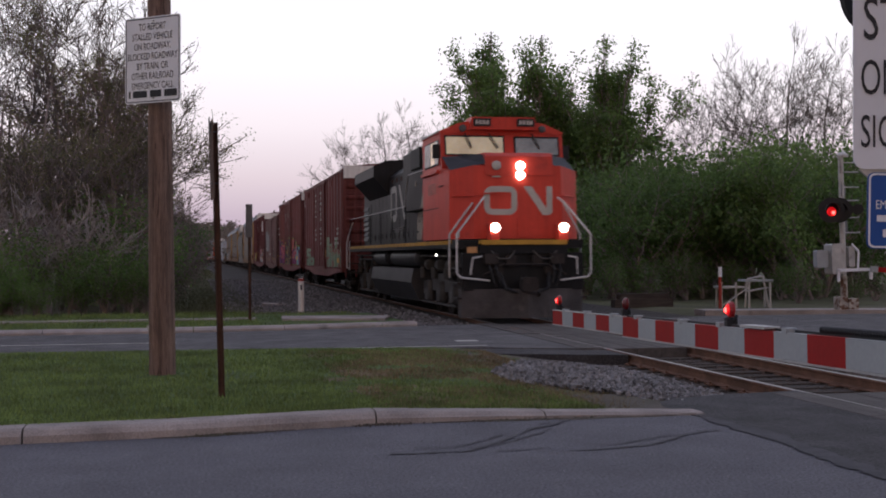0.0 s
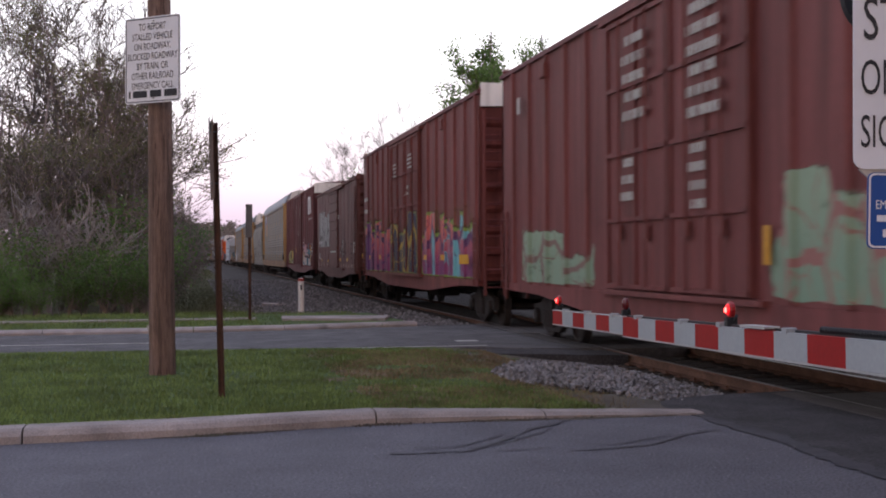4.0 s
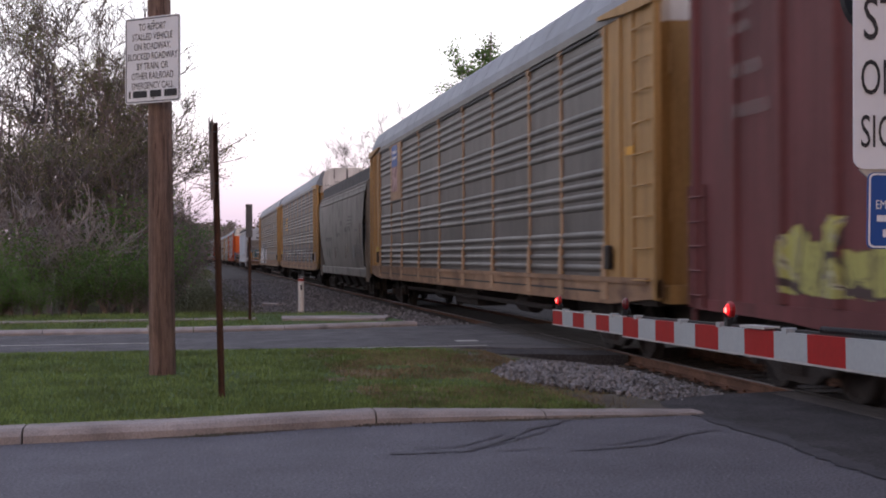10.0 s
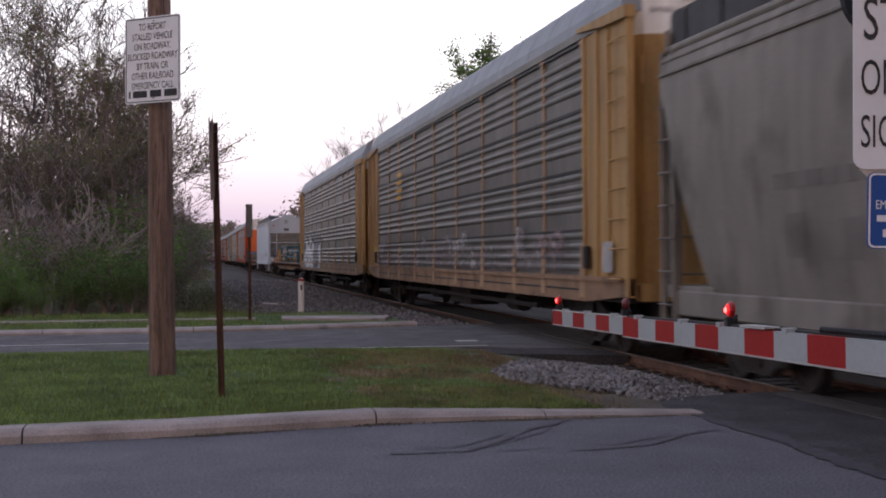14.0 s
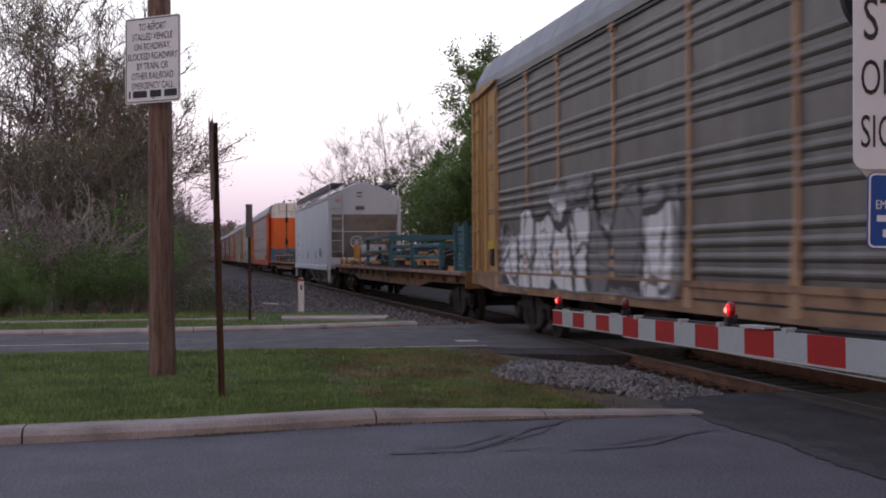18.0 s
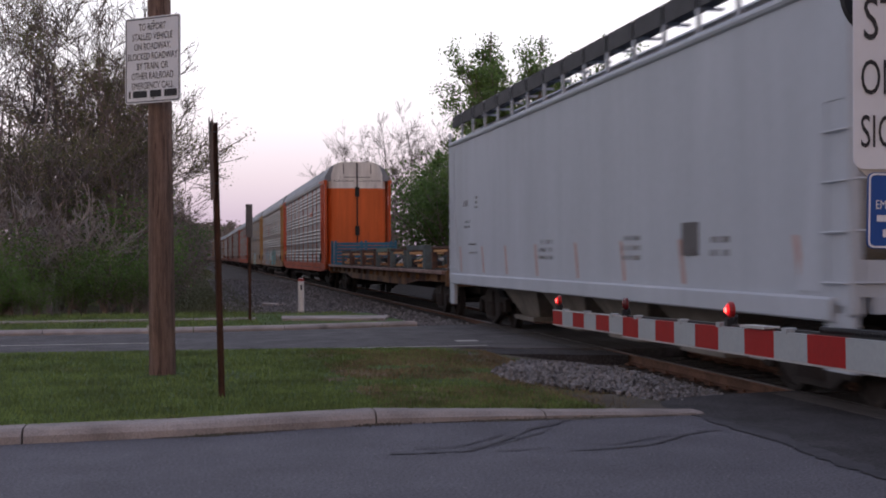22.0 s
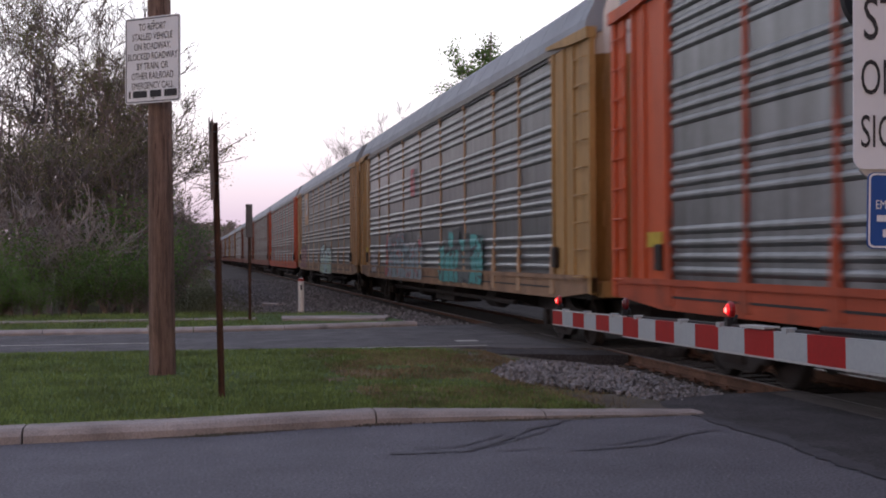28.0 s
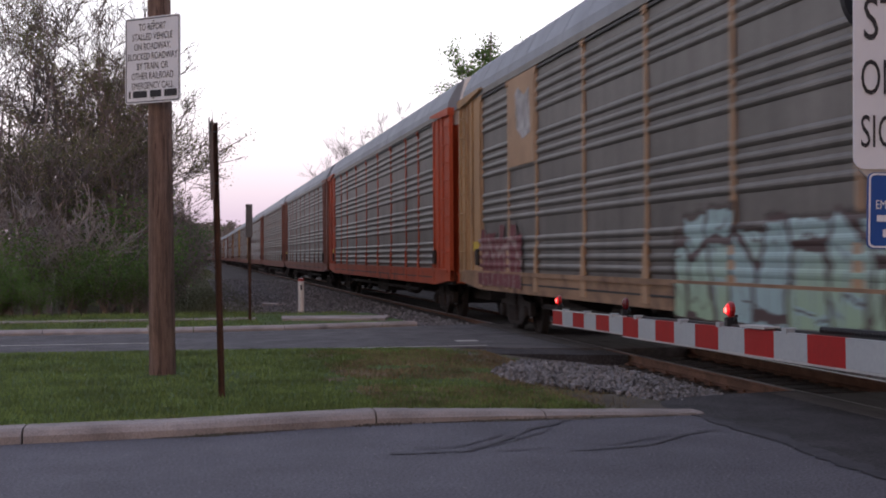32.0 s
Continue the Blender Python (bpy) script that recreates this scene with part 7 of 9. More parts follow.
BATTENYEL = mat("yellow_timber", (0.42, 0.21, 0.05), 0.75, vary=0.25, scale=3, fine=40, bump=0.2, other=(0.22, 0.11, 0.04), amount=0.4, sharp=0.2)
RUSTWOOD = mat("old_timber", (0.24, 0.12, 0.06), 0.85, vary=0.25, scale=4, fine=40, bump=0.2, stretch=(4, 0.6, 4))


def steel_rack(car, y0, y1, h, tint, beams=2, seed=0):
    """A welded rack of posts, long beams and timber dunnage."""
    rng = random.Random(seed)
    rk = part("cargo_rack", Shape().box(-1.3, 1.3, y0, y0 + 0.12, 1.16, 1.28).box(-1.3, 1.3, y1 - 0.12, y1, 1.16, 1.28).box(-1.28, -1.2, y0, y1, 1.17, 1.25).box(1.2, 1.28, y0, y1, 1.17, 1.25), DARK, car, "welded steel transport rack")
    ysp = [y0 + 0.1, (2 * y0 + y1) / 3, (y0 + 2 * y1) / 3, y1 - 0.1]
    for sg in (-1, 1):
        for yy in ysp[::3] if h > 0.5 else ysp:
            part("upright", Shape().box(sg * 1.28 - 0.06, sg * 1.28 + 0.06, yy - 0.05, yy + 0.05, 1.2, 1.28 + h), tint, rk)
        for k in range(beams):
            z = 1.28 + h * (k + 1) / beams
            part("beam", Shape().box(sg * 1.28 - 0.08, sg * 1.28 + 0.08, y0, y1, z - 0.10, z, 0.01), tint, rk)
            for a, b in zip(ysp, ysp[1:]):
                if rng.random() < 0.5:
                    part("timber", Shape().box(sg * 1.28 - 0.05, sg * 1.28 + 0.06, a + 0.1, b - 0.1, z - 0.165, z - 0.105), TIMBER, rk)
    for yy in ysp:
        part("cross_beam", Shape().box(-1.28, 1.28, yy - 0.05, yy + 0.05, 1.28 + h - 0.12, 1.28 + h), tint, rk)
    for _ in range(2):
        yy = rng.uniform(y0 + 0.2, y1 - 0.3)
        part("timber", Shape().box(-1.35, 1.1, yy, yy + 0.14, 1.30, 1.42), TIMBER, rk)
    for _ in range(7):
        yy = rng.uniform(y0 + 0.2, y1 - 0.6)
        zz = rng.uniform(1.25, 1.2 + h * 0.8)
        part("fitting", Shape().box(-1.3, -1.1, yy, yy + rng.uniform(0.15, 0.5), zz, zz + 0.07, 0.01).tube((-1.2, yy, zz), (-1.25, yy + rng.uniform(-0.3, 0.3), 1.2 + h * 0.7), 0.03, None, 6), rng.choice((TIMBER, DARK, DARK, tint)), rk)
    for _ in range(3):
        yy = rng.uniform(y0 + 0.2, y1 - 1.0)
        part("clamp", Shape().box(-1.2, -0.5, yy, yy + 0.4, 1.3, 1.5, 0.03).tube((-1.2, yy, 1.5), (0.6, yy + 0.6, 1.9), 0.05), DARK, rk)
    return rk


def low_load(car):
    """Low open racks in a row: rusty posts, pale battens under thin rails, slate-blue frames and loose timber."""
    rng = random.Random(71)
    cells = ((0.1, 2.4, 1.80, RUSTSTEEL, 1.71), (3.1, 6.4, 1.85, RACKDARK, 1.66), (6.7, 9.6, 1.78, RUSTSTEEL, 1.68), (9.9, 12.9, 1.83, GREENPLATE, 1.66), (13.3, 16.6, 1.80, DARK, 1.66), (16.9, 20.0, 1.80, RACKDARK, 1.66), (20.3, 23.3, 1.80, DARK, 1.66))
    for k, (y0, y1, top, tint, zb) in enumerate(cells):
        rk = part("cargo_rack", Shape().box(-1.3, 1.3, y0, y0 + 0.12, 1.16, 1.25).box(-1.3, 1.3, y1 - 0.12, y1, 1.16, 1.25).box(-1.28, -1.2, y0, y1, 1.17, 1.23).box(1.2, 1.28, y0, y1, 1.17, 1.23), DARK, car, "low open steel rack with battens")
        for sg in (-1, 1):
            for q, yy in enumerate((y0 + 0.1, y1 - 0.1)):
                w = 0.13 if k == 1 and q == 0 else rng.uniform(0.05, 0.085)
                part("upright", Shape().box(sg * 1.26 - w, sg * 1.26 + w, yy - w, yy + w, 1.2, top + rng.uniform(-0.05, 0.05), 0.01), rng.choice((RUSTSTEEL, RUSTSTEEL, RACKDARK)) if k != 1 else RACKDARK, rk)
            hi = 0.05 if k in (0, 2) else (0.13 if k in (1, 3) else 0.06)
            part("rail", Shape().box(sg * 1.27 - 0.05, sg * 1.27 + 0.05, y0, y1 - (0.0 if k != 4 else 1.2), top - hi, top), tint, rk)
            ya = y0 + rng.uniform(0.2, 0.5)
            yb = y1 - rng.uniform(0.15, 0.7)
            part("batten", Shape().box(sg * 1.25 - 0.06, sg * 1.25 + 0.07, ya, yb, zb - 0.055, zb + 0.01), TIMBER, rk)
        part("cross_rail", Shape().box(-1.27, 1.27, y0 + 0.05, y0 + 0.13, top - 0.11, top - 0.03), tint, rk)
        part("cross_rail", Shape().box(-1.27, 1.27, y1 - 0.13, y1 - 0.05, top - 0.11, top - 0.03), RUSTSTEEL, rk)
        # slate-blue frames inside, with slanting stays
        n = 3
        for q in range(n):
            ya = y0 + 0.25 + (y1 - y0 - 0.4) * q / n
            yb = ya + (y1 - y0 - 0.5) / n * rng.uniform(0.45, 0.8)
            h = rng.uniform(0.18, 0.36)
            part("frame", Shape().box(-1.12, -1.04, ya, yb, 1.2, 1.2 + h, 0.01).box(-1.12, 0.9, ya, ya + 0.07, 1.2, 1.2 + h * 0.8).tube((-1.05, yb, 1.2), (-0.2, yb + 0.2, 1.55), 0.035), rng.choice((SLATE, SLATE, DARK, RACKDARK)), rk)
        for q in range(5):
            yy = rng.uniform(y0 + 0.2, y1 - 0.6)
            zz = rng.uniform(1.24, 1.48)
            part("fitting", Shape().tube((-1.24, yy, zz), (rng.uniform(-1.2, -0.7), yy + rng.uniform(0.1, 0.5), zz + rng.uniform(-0.05, 0.14)), rng.uniform(0.016, 0.035), None, 6), rng.choice((TIMBER, RUSTSTEEL, CREAM, RUSTSTEEL)), rk)
        for q in range(2):
            yy = rng.uniform(y0 + 0.2, y1 - 0.9)
            part("timber", Shape().box(-1.3, rng.uniform(-1.0, 0.6), yy, yy + rng.uniform(0.1, 0.5), 1.25, 1.25 + rng.uniform(0.05, 0.09)), rng.choice((TIMBER, RUSTWOOD)), rk)


def slat_bin(car, y0, y1, h, tint):
    bn = part("cargo_bin", Shape().box(-1.3, 1.3, y0, y1, 1.17, 1.3), tint, car, "blue corrugated steel bin")
    n = 6
    for k in range(n):
        z = 1.34 + (h - 0.1) * k / n
        for x0, x1, a, b in ((-1.32, -1.26, y0, y1), (1.26, 1.32, y0, y1), (-1.3, 1.3, y0, y0 + 0.06), (-1.3, 1.3, y1 - 0.06, y1)):
            part("slat", Shape().box(x0, x1, a, b, z, z + h / n * 0.72), tint, bn)
    for sx in (-1.34, 0.0, 1.34):
        for yy in (y0, y1):
            part("corner_post", Shape().box(sx - 0.05, sx + 0.05, yy - 0.05, yy + 0.05, 1.2, 1.3 + h), tint, bn)
    return bn


# ---- locomotive ----
DUSTCREAM = mat("dusty_cream", (0.31, 0.275, 0.225), 0.6, vary=0.2, scale=1.5, fine=30, bump=0.03, other=(0.19, 0.165, 0.135), amount=0.42, sharp=0.25, streak=0.2)
# darker copy of the engine red: the hood side's shade is in the colour
SHADERED = mat("shaded_engine_red", (0.29, 0.055, 0.045), 0.6, vary=0.15, scale=1.2, fine=30, bump=0.03, other=(0.16, 0.04, 0.035), amount=0.44, sharp=0.25, streak=0.2)
TRUCKGREY = mat("dusty_truck", (0.062, 0.057, 0.055), 0.8, vary=0.35, scale=3, fine=40, bump=0.3, other=(0.03, 0.026, 0.025), amount=0.45, sharp=0.25)


def locomotive():
    car = car_root("locomotive", "red and black diesel freight locomotive with lit headlights", "locomotive")
    # nose: chamfered front, black sloping shoulders, raised middle
    plan = [(-1.57, 1.2), (-1.57, -0.15), (-1.08, -0.60), (1.08, -0.60), (1.57, -0.15), (1.57, 1.2)]
    n = len(plan)
    ring1 = [(-1.57, 1.2, 3.74), (-1.56, -0.12, 3.58), (-1.06, -0.54, 3.68), (1.06, -0.54, 3.68), (1.56, -0.12, 3.58), (1.57, 1.2, 3.74)]
    s = Shape().add([(x, y, 1.95) for x, y in plan] + ring1, [(i, (i + 1) % n, n + (i + 1) % n, n + i) for i in range(n)] + [tuple(range(n))[::-1], tuple(range(n, 2 * n))])
    nose = part("nose", s, RED, car, "red wide nose")
    for sg in (-1, 1):
        q = Shape().add([(sg * 1.55, -0.10, 3.585), (sg * 0.78, -0.56, 3.72), (sg * 0.78, -0.30, 3.97), (sg * 1.2, 0.84, 4.0), (sg * 1.55, 0.84, 3.98)], [(0, 1, 2, 3, 4)])
        part("anti_glare", q, SHOULDER, nose, "black matt shoulder of the nose")
    part("headlight_box", Shape().prism([(-0.58, 3.45), (-0.52, 3.90), (-0.40, 3.99), (0.9, 4.02), (0.9, 3.45)], -0.78, 0.86, "x"), RED, nose)
    # cab with slightly slanted front and chamfered roof
    cb_ = part("cab", Shape().prism([(0.80, 3.5), (1.03, 4.60), (3.45, 4.60), (3.45, 1.95), (0.80, 1.95)], -1.55, 1.55, "x"), RED, car, "red cab")
    part("cab_roof", Shape().prism([(-1.57, 4.58), (-1.57, 4.63), (-1.12, 4.82), (-0.8, 4.88), (0.8, 4.88), (1.12, 4.82), (1.57, 4.63), (1.57, 4.58)], 1.0, 3.45), RED, cb_)
    part("rain_gutter", Shape().box(-1.60, -1.56, 1.0, 3.45, 4.60, 4.64), STEEL, cb_)
    part("number_box", Shape().prism([(-0.86, 4.66), (-0.80, 4.97), (0.80, 4.97), (0.86, 4.66)], 0.80, 1.5), RED, cb_, "red roof box with number boards")
    for x0 in (-0.76, 0.34):
        part("number_board", Shape().box(x0, x0 + 0.44, 0.77, 0.80, 4.74, 4.93, 0.01), HOOD, cb_)
        for k in range(4):
            part("number_bar", Shape().box(x0 + 0.05 + 0.09 * k, x0 + 0.115 + 0.09 * k, 0.762, 0.77, 4.785, 4.885), CREAM, cb_)
    for x0 in (-1.0, 1.02):
        part("classification_lamp", Shape().ring((x0, 0.98, 4.70), (0, -1, 0), [(0, 0.09), (0.06, 0.09), (0.07, 0.06)], 14), SIGNBACK, cb_)
    def on_front(x0, x1, z0, z1, lift):
        def at(x, z):
            return (x, 0.80 + (z - 3.5) * 0.23 / 1.10 - lift, z)
        return [at(x0, z0), at(x1, z0), at(x1, z1), at(x0, z1)]
    part("windshield", Shape().add(on_front(-1.42, 0.02, 4.06, 4.49, 0.018), [(0, 1, 2, 3)]), SUNSETGLASS, cb_, "windscreen coloured warm for the sky's reflection")
    part("windshield", Shape().add(on_front(0.34, 1.42, 4.06, 4.47, 0.018), [(0, 1, 2, 3)]), DULLGLASS, cb_, "windscreen coloured darker for a weak reflection")
    wr = Shape()
    for x0, x1, z0, z1 in ((-1.46, 0.06, 4.02, 4.06), (-1.46, 0.06, 4.49, 4.53), (-1.46, -1.42, 4.02, 4.53), (0.02, 0.06, 4.02, 4.53), (0.30, 0.34, 4.02, 4.51), (1.42, 1.46, 4.02, 4.51), (0.30, 1.46, 4.02, 4.06), (0.30, 1.46, 4.47, 4.51)):
        wr.add(on_front(x0, x1, z0, z1, 0.024), [(0, 1, 2, 3)])
    part("window_seal", wr, BLACK, cb_)
    for x0, x1 in ((-0.95, -0.78), (-0.35, -0.12), (0.75, 0.95)):
        part("wiper", Shape().tube((x0, 0.93, 4.58), (x1, 0.88, 4.22), 0.018, None, 5), HOOD, cb_)
    for sg in (-1, 1):
        a, b = (1.55, 1.565) if sg > 0 else (-1.565, -1.55)
        part("side_window", Shape().box(a, b, 1.19, 3.09, 3.80, 4.43), HOOD, cb_)
        a, b = (1.565, 1.575) if sg > 0 else (-1.575, -1.565)
        part("pane", Shape().box(a, b, 1.24, 1.60, 3.84, 4.40), DULLGLASS, cb_)
        part("pane", Shape().box(a, b, 1.66, 2.16, 3.84, 4.40), SUNSETGLASS, cb_)
        part("pane", Shape().box(a, b, 2.24, 3.04, 3.84, 4.40), WINDOW, cb_)
        part("arm_rest", Shape().box(min(sg * 1.55, sg * 1.64), max(sg * 1.55, sg * 1.64), 1.05, 3.25, 3.60, 3.68, 0.01), RED, cb_)
        part("mirror", Shape().box(min(sg * 1.56, sg * 1.74), max(sg * 1.56, sg * 1.74), 1.02, 1.08, 3.95, 4.30, 0.01), HOOD, cb_)
        part("door_seam", Shape().box(min(sg * 1.55, sg * 1.558), max(sg * 1.55, sg * 1.558), 0.2, 3.4, 2.73, 2.75), HOOD, cb_)
        part("door_seam", Shape().box(min(sg * 1.55, sg * 1.558), max(sg * 1.55, sg * 1.558), 0.88, 0.90, 1.97, 3.5), HOOD, cb_)
        for k in range(4):
            part("number_bar", Shape().box(min(sg * 1.55, sg * 1.556), max(sg * 1.55, sg * 1.556), 1.60 + 0.29 * k, 1.80 + 0.29 * k, 3.10, 3.38), FADEROSE, cb_, "pale worn cab number")
        part("grab_iron", Shape().pipe([(sg * 1.55, 0.5, 3.25), (sg * 1.61, 0.5, 3.25), (sg * 1.61, 0.95, 3.25), (sg * 1.55, 0.95, 3.25)], 0.015), HOOD, cb_)
    # long hood
    hood = part("long_hood", Shape().prism([(-0.95, 1.95), (-0.95, 4.22), (-0.62, 4.48), (0.62, 4.48), (0.95, 4.22), (0.95, 1.95)], 7.5, 19.7), BLACK, car, "black engine hood")
    part("equipment_cabinet", Shape().prism([(-1.34, 2.86), (-1.34, 4.52), (-1.1, 4.70), (1.1, 4.70), (1.34, 4.52), (1.34, 2.86)], 3.45, 7.92), BLACK, hood)
    part("equipment_base", Shape().box(-1.05, 1.05, 3.45, 7.9, 1.95, 2.86), BLACK, hood)
    part("radiator", Shape().prism([(-0.95, 3.63), (-1.5, 4.25), (-1.5, 4.60), (-1.1, 4.80), (0, 4.86), (1.1, 4.80), (1.5, 4.60), (1.5, 4.25), (0.95, 3.63)], 13.2, 18.25), BLACK, hood, "flared black radiator housing")
    part("antenna", Shape().tube((-0.9, 8.05, 4.4), (-0.9, 8.05, 4.75), 0.05, None, 8), HOOD, hood)
    for sg in (-1, 1):
        x = sg * 0.95
        part("filter_grille", Shape().box(min(sg * 1.34, sg * 1.42), max(sg * 1.34, sg * 1.42), 4.70, 6.15, 3.98, 4.56, 0.02), HOOD, hood, "dark intake grille")
        for k in range(7):
            z = 2.12 + 0.19 * k
            part("louvre", Shape().prism([(x, z), (x + sg * 0.06, z + 0.02), (x, z + 0.16)], 18.35, 19.6), TANK, hood)
        part("hood_door", Shape().box(min(x, x + sg * 0.015), max(x, x + sg * 0.015), 17.6, 18.15, 2.1, 3.5), HOOD, hood, "dark recessed hood door")
        y = 8.3
        while y < 17.4:
            part("door_seam", Shape().box(min(x, x + sg * 0.010), max(x, x + sg * 0.010), y, y + 0.03, 2.05, 4.1), TANK, hood)
            part("door_latch", Shape().box(min(x, x + sg * 0.03), max(x, x + sg * 0.03), y + 0.1, y + 0.15, 2.15, 2.32), TANK, hood)
            part("lifting_eye", Shape().box(min(x, x + sg * 0.03), max(x, x + sg * 0.03), y + 0.42, y + 0.52, 3.98, 4.10), RUSTSPOT, hood)
            y += 0.92
        # pale mark: a rounded ring, a slanting band and an upright
        e0, e1 = min(x + sg * 0.012, x + sg * 0.018), max(x + sg * 0.012, x + sg * 0.018)
        em = part("emblem", ring_plate(12.205, 3.28, 1.27, 1.18, 0.32, 0.22, e0, e1), CREAM, hood, "pale grey ring and band emblem")
        part("emblem_band", Shape().prism([(11.22, 3.86), (10.92, 3.86), (9.78, 2.70), (10.08, 2.70)], e0, e1, "x"), CREAM, em)
        part("emblem_bar", Shape().box(e0 - 0.001, e1 + 0.001, 9.68, 9.90, 2.72, 3.88), CREAM, em)
        y = 10.1
        while y < 12.8:
            part("lettering_bar", Shape().box(e0, e1, y, y + 0.20, 2.33, 2.50), FADEGREY, hood)
            y += 0.29
        part("cream_field", Shape().prism([(7.10, 2.02), (7.05, 2.62), (6.85, 2.82), (5.66, 2.84), (6.40, 2.02)], min(sg * 1.05, sg * 1.075), max(sg * 1.05, sg * 1.075), "x"), DUSTCREAM, hood, "cream colour field")
        part("red_field", Shape().prism([(6.40, 2.0), (3.45, 2.0), (3.45, 2.84), (5.66, 2.84)], min(sg * 1.05, sg * 1.085), max(sg * 1.05, sg * 1.085), "x"), SHADERED, hood, "red colour field darkened for the side's shade")
        for yy, zz in ((6.68, 2.56), (6.93, 2.25)):
            part("latch_hole", Shape().box(min(sg * 1.07, sg * 1.082), max(sg * 1.07, sg * 1.082), yy - 0.10, yy + 0.10, zz - 0.03, zz + 0.03), HOOD, hood)
        part("step_lamp", Shape().box(min(sg * 1.34, sg * 1.36), max(sg * 1.34, sg * 1.36), 5.64, 5.76, 3.52, 3.66, 0.01), DUSTCREAM, hood)
        for yy in (4.85, 5.8):
            for zz in (2.48, 2.58, 2.68):
                part("slot", Shape().box(min(sg * 1.085, sg * 1.09), max(sg * 1.085, sg * 1.09), yy, yy + 0.42, zz, zz + 0.03), HOOD, hood)
        part("cream_field", Shape().prism([(4.98, 2.88), (3.48, 2.88), (3.48, 4.50)], min(sg * 1.34, sg * 1.352), max(sg * 1.34, sg * 1.352), "x"), DUSTCREAM, hood, "cream triangular colour field")
    for y in (14.3, 15.8, 17.3):
        part("fan", Shape().ring((0, y, 4.74), (0, 0, 1), [(0, 0.7), (0.1, 0.7), (0.12, 0.6)], 20), BLACK, hood)
    part("exhaust", Shape().box(-0.5, 0.5, 9.6, 10.5, 4.42, 4.62, 0.04), BLACK, hood)
    # frame, walkway edge, tanks
    part("frame_sill", Shape().box(-1.5, 1.5, -0.9, 20.2, 1.72, 1.93, 0.02), BLACK, car)
    for sg in (-1, 1):
        y = -0.1
        while y < 19.9:
            part("walkway_stripe", Shape().box(min(sg * 1.5, sg * 1.508), max(sg * 1.5, sg * 1.508), y, min(y + 0.93, 19.95), 1.83, 1.925), YELLOW, car, "yellow edge stripe")
            y += 1.0
        part("hand_rail", Shape().pipe([(sg * 1.5, 3.6, 3.84), (sg * 1.5, 6.1, 3.86), (sg * 1.47, 6.9, 2.99), (sg * 1.45, 20.2, 2.99)], 0.016), SILVER, car)
        for y in (6.9, 9.4, 11.9, 14.4, 17.0, 20.2):
            part("rail_post", Shape().tube((sg * 1.45, y, 1.93), (sg * 1.45, y, 2.99), 0.016, None, 5), HOOD, car)
        part("grab_rail", Shape().pipe([(sg * 1.42, 19.6, 2.85), (sg * 1.5, 20.35, 2.38), (sg * 1.54, 20.62, 2.08), (sg * 1.54, 20.62, 1.12), (sg * 1.45, 20.55, 1.05)], 0.026), STEEL, car, "white painted hand rail")
        part("grab_rail", Shape().pipe([(sg * 1.5, 20.1, 2.15), (sg * 1.5, 20.1, 1.0)], 0.022), STEEL, car)
        part("grab_rail", Shape().pipe([(sg * 0.88, -0.86, 2.92), (sg * 1.0, -1.0, 2.80), (sg * 1.60, -1.15, 2.05), (sg * 1.60, -1.16, 1.16), (sg * 1.52, -1.18, 1.06), (sg * 1.40, -1.20, 1.04), (sg * 0.85, -1.25, 0.98)], 0.024), STEEL, car, "white painted hand rail")
        part("grab_rail", Shape().pipe([(sg * 1.1, -0.62, 2.80), (sg * 1.60, -0.32, 2.06), (sg * 1.60, -0.30, 1.04)], 0.024), STEEL, car)
        part("nose_rail", Shape().pipe([(sg * 1.50, -0.20, 2.96), (sg * 1.10, -0.70, 2.96), (sg * 0.90, -0.72, 2.96)], 0.018), RED, nose)
        part("cut_lever", Shape().pipe([(sg * 1.28, -1.14, 1.12), (sg * 1.24, -1.22, 1.5), (sg * 1.02, -1.24, 1.54)], 0.022), STEEL, car)
        for y0 in (-0.95, 19.4):
            for z in (0.55, 0.9, 1.25):
                part("step", Shape().box(min(sg * 1.1, sg * 1.55), max(sg * 1.1, sg * 1.55), y0, y0 + 0.7, z, z + 0.04), DARK, car)
            part("step_back", Shape().box(min(sg * 1.05, sg * 1.1), max(sg * 1.05, sg * 1.1), y0, y0 + 0.7, 0.5, 1.62), DARK, car)
        for y0, y1 in ((5.8, 10.4), (11.4, 14.2)):
            part("air_reservoir", Shape().ring((sg * 1.14, y0, 1.50), (0, 1, 0), [(0, 0.12), (0.08, 0.24), (y1 - y0 - 0.08, 0.24), (y1 - y0, 0.12)], 18), TANK, car, "dark grey air cylinder")
    part("fuel_tank", Shape().prism([(-1.38, 1.20), (-1.45, 0.80), (-1.2, 0.28), (1.2, 0.28), (1.45, 0.80), (1.38, 1.20)], 6.0, 14.3), TANK, car, "dark grey fuel tank")
    part("underframe", Shape().box(-0.7, 0.7, 0.2, 19.6, 1.1, 1.73), DARK, car)
    for sg in (-1, 1):
        for yy, zz, ln in ((0.8, 1.55, 4.6), (14.6, 1.58, 5.0), (14.8, 1.44, 4.4)):
            part("brake_pipe", Shape().tube((sg * 1.25, yy, zz), (sg * 1.25, yy + ln, zz), 0.035, None, 8), TRUCKGREY, car)
        for yy in (1.6, 3.0, 4.6, 15.2, 17.4, 18.6):
            part("brake_cylinder", Shape().ring((sg * 1.12, yy, 1.32), (0, 1, 0), [(0, 0.1), (0.03, 0.15), (0.35, 0.15), (0.4, 0.08)], 14), TRUCKGREY, car)
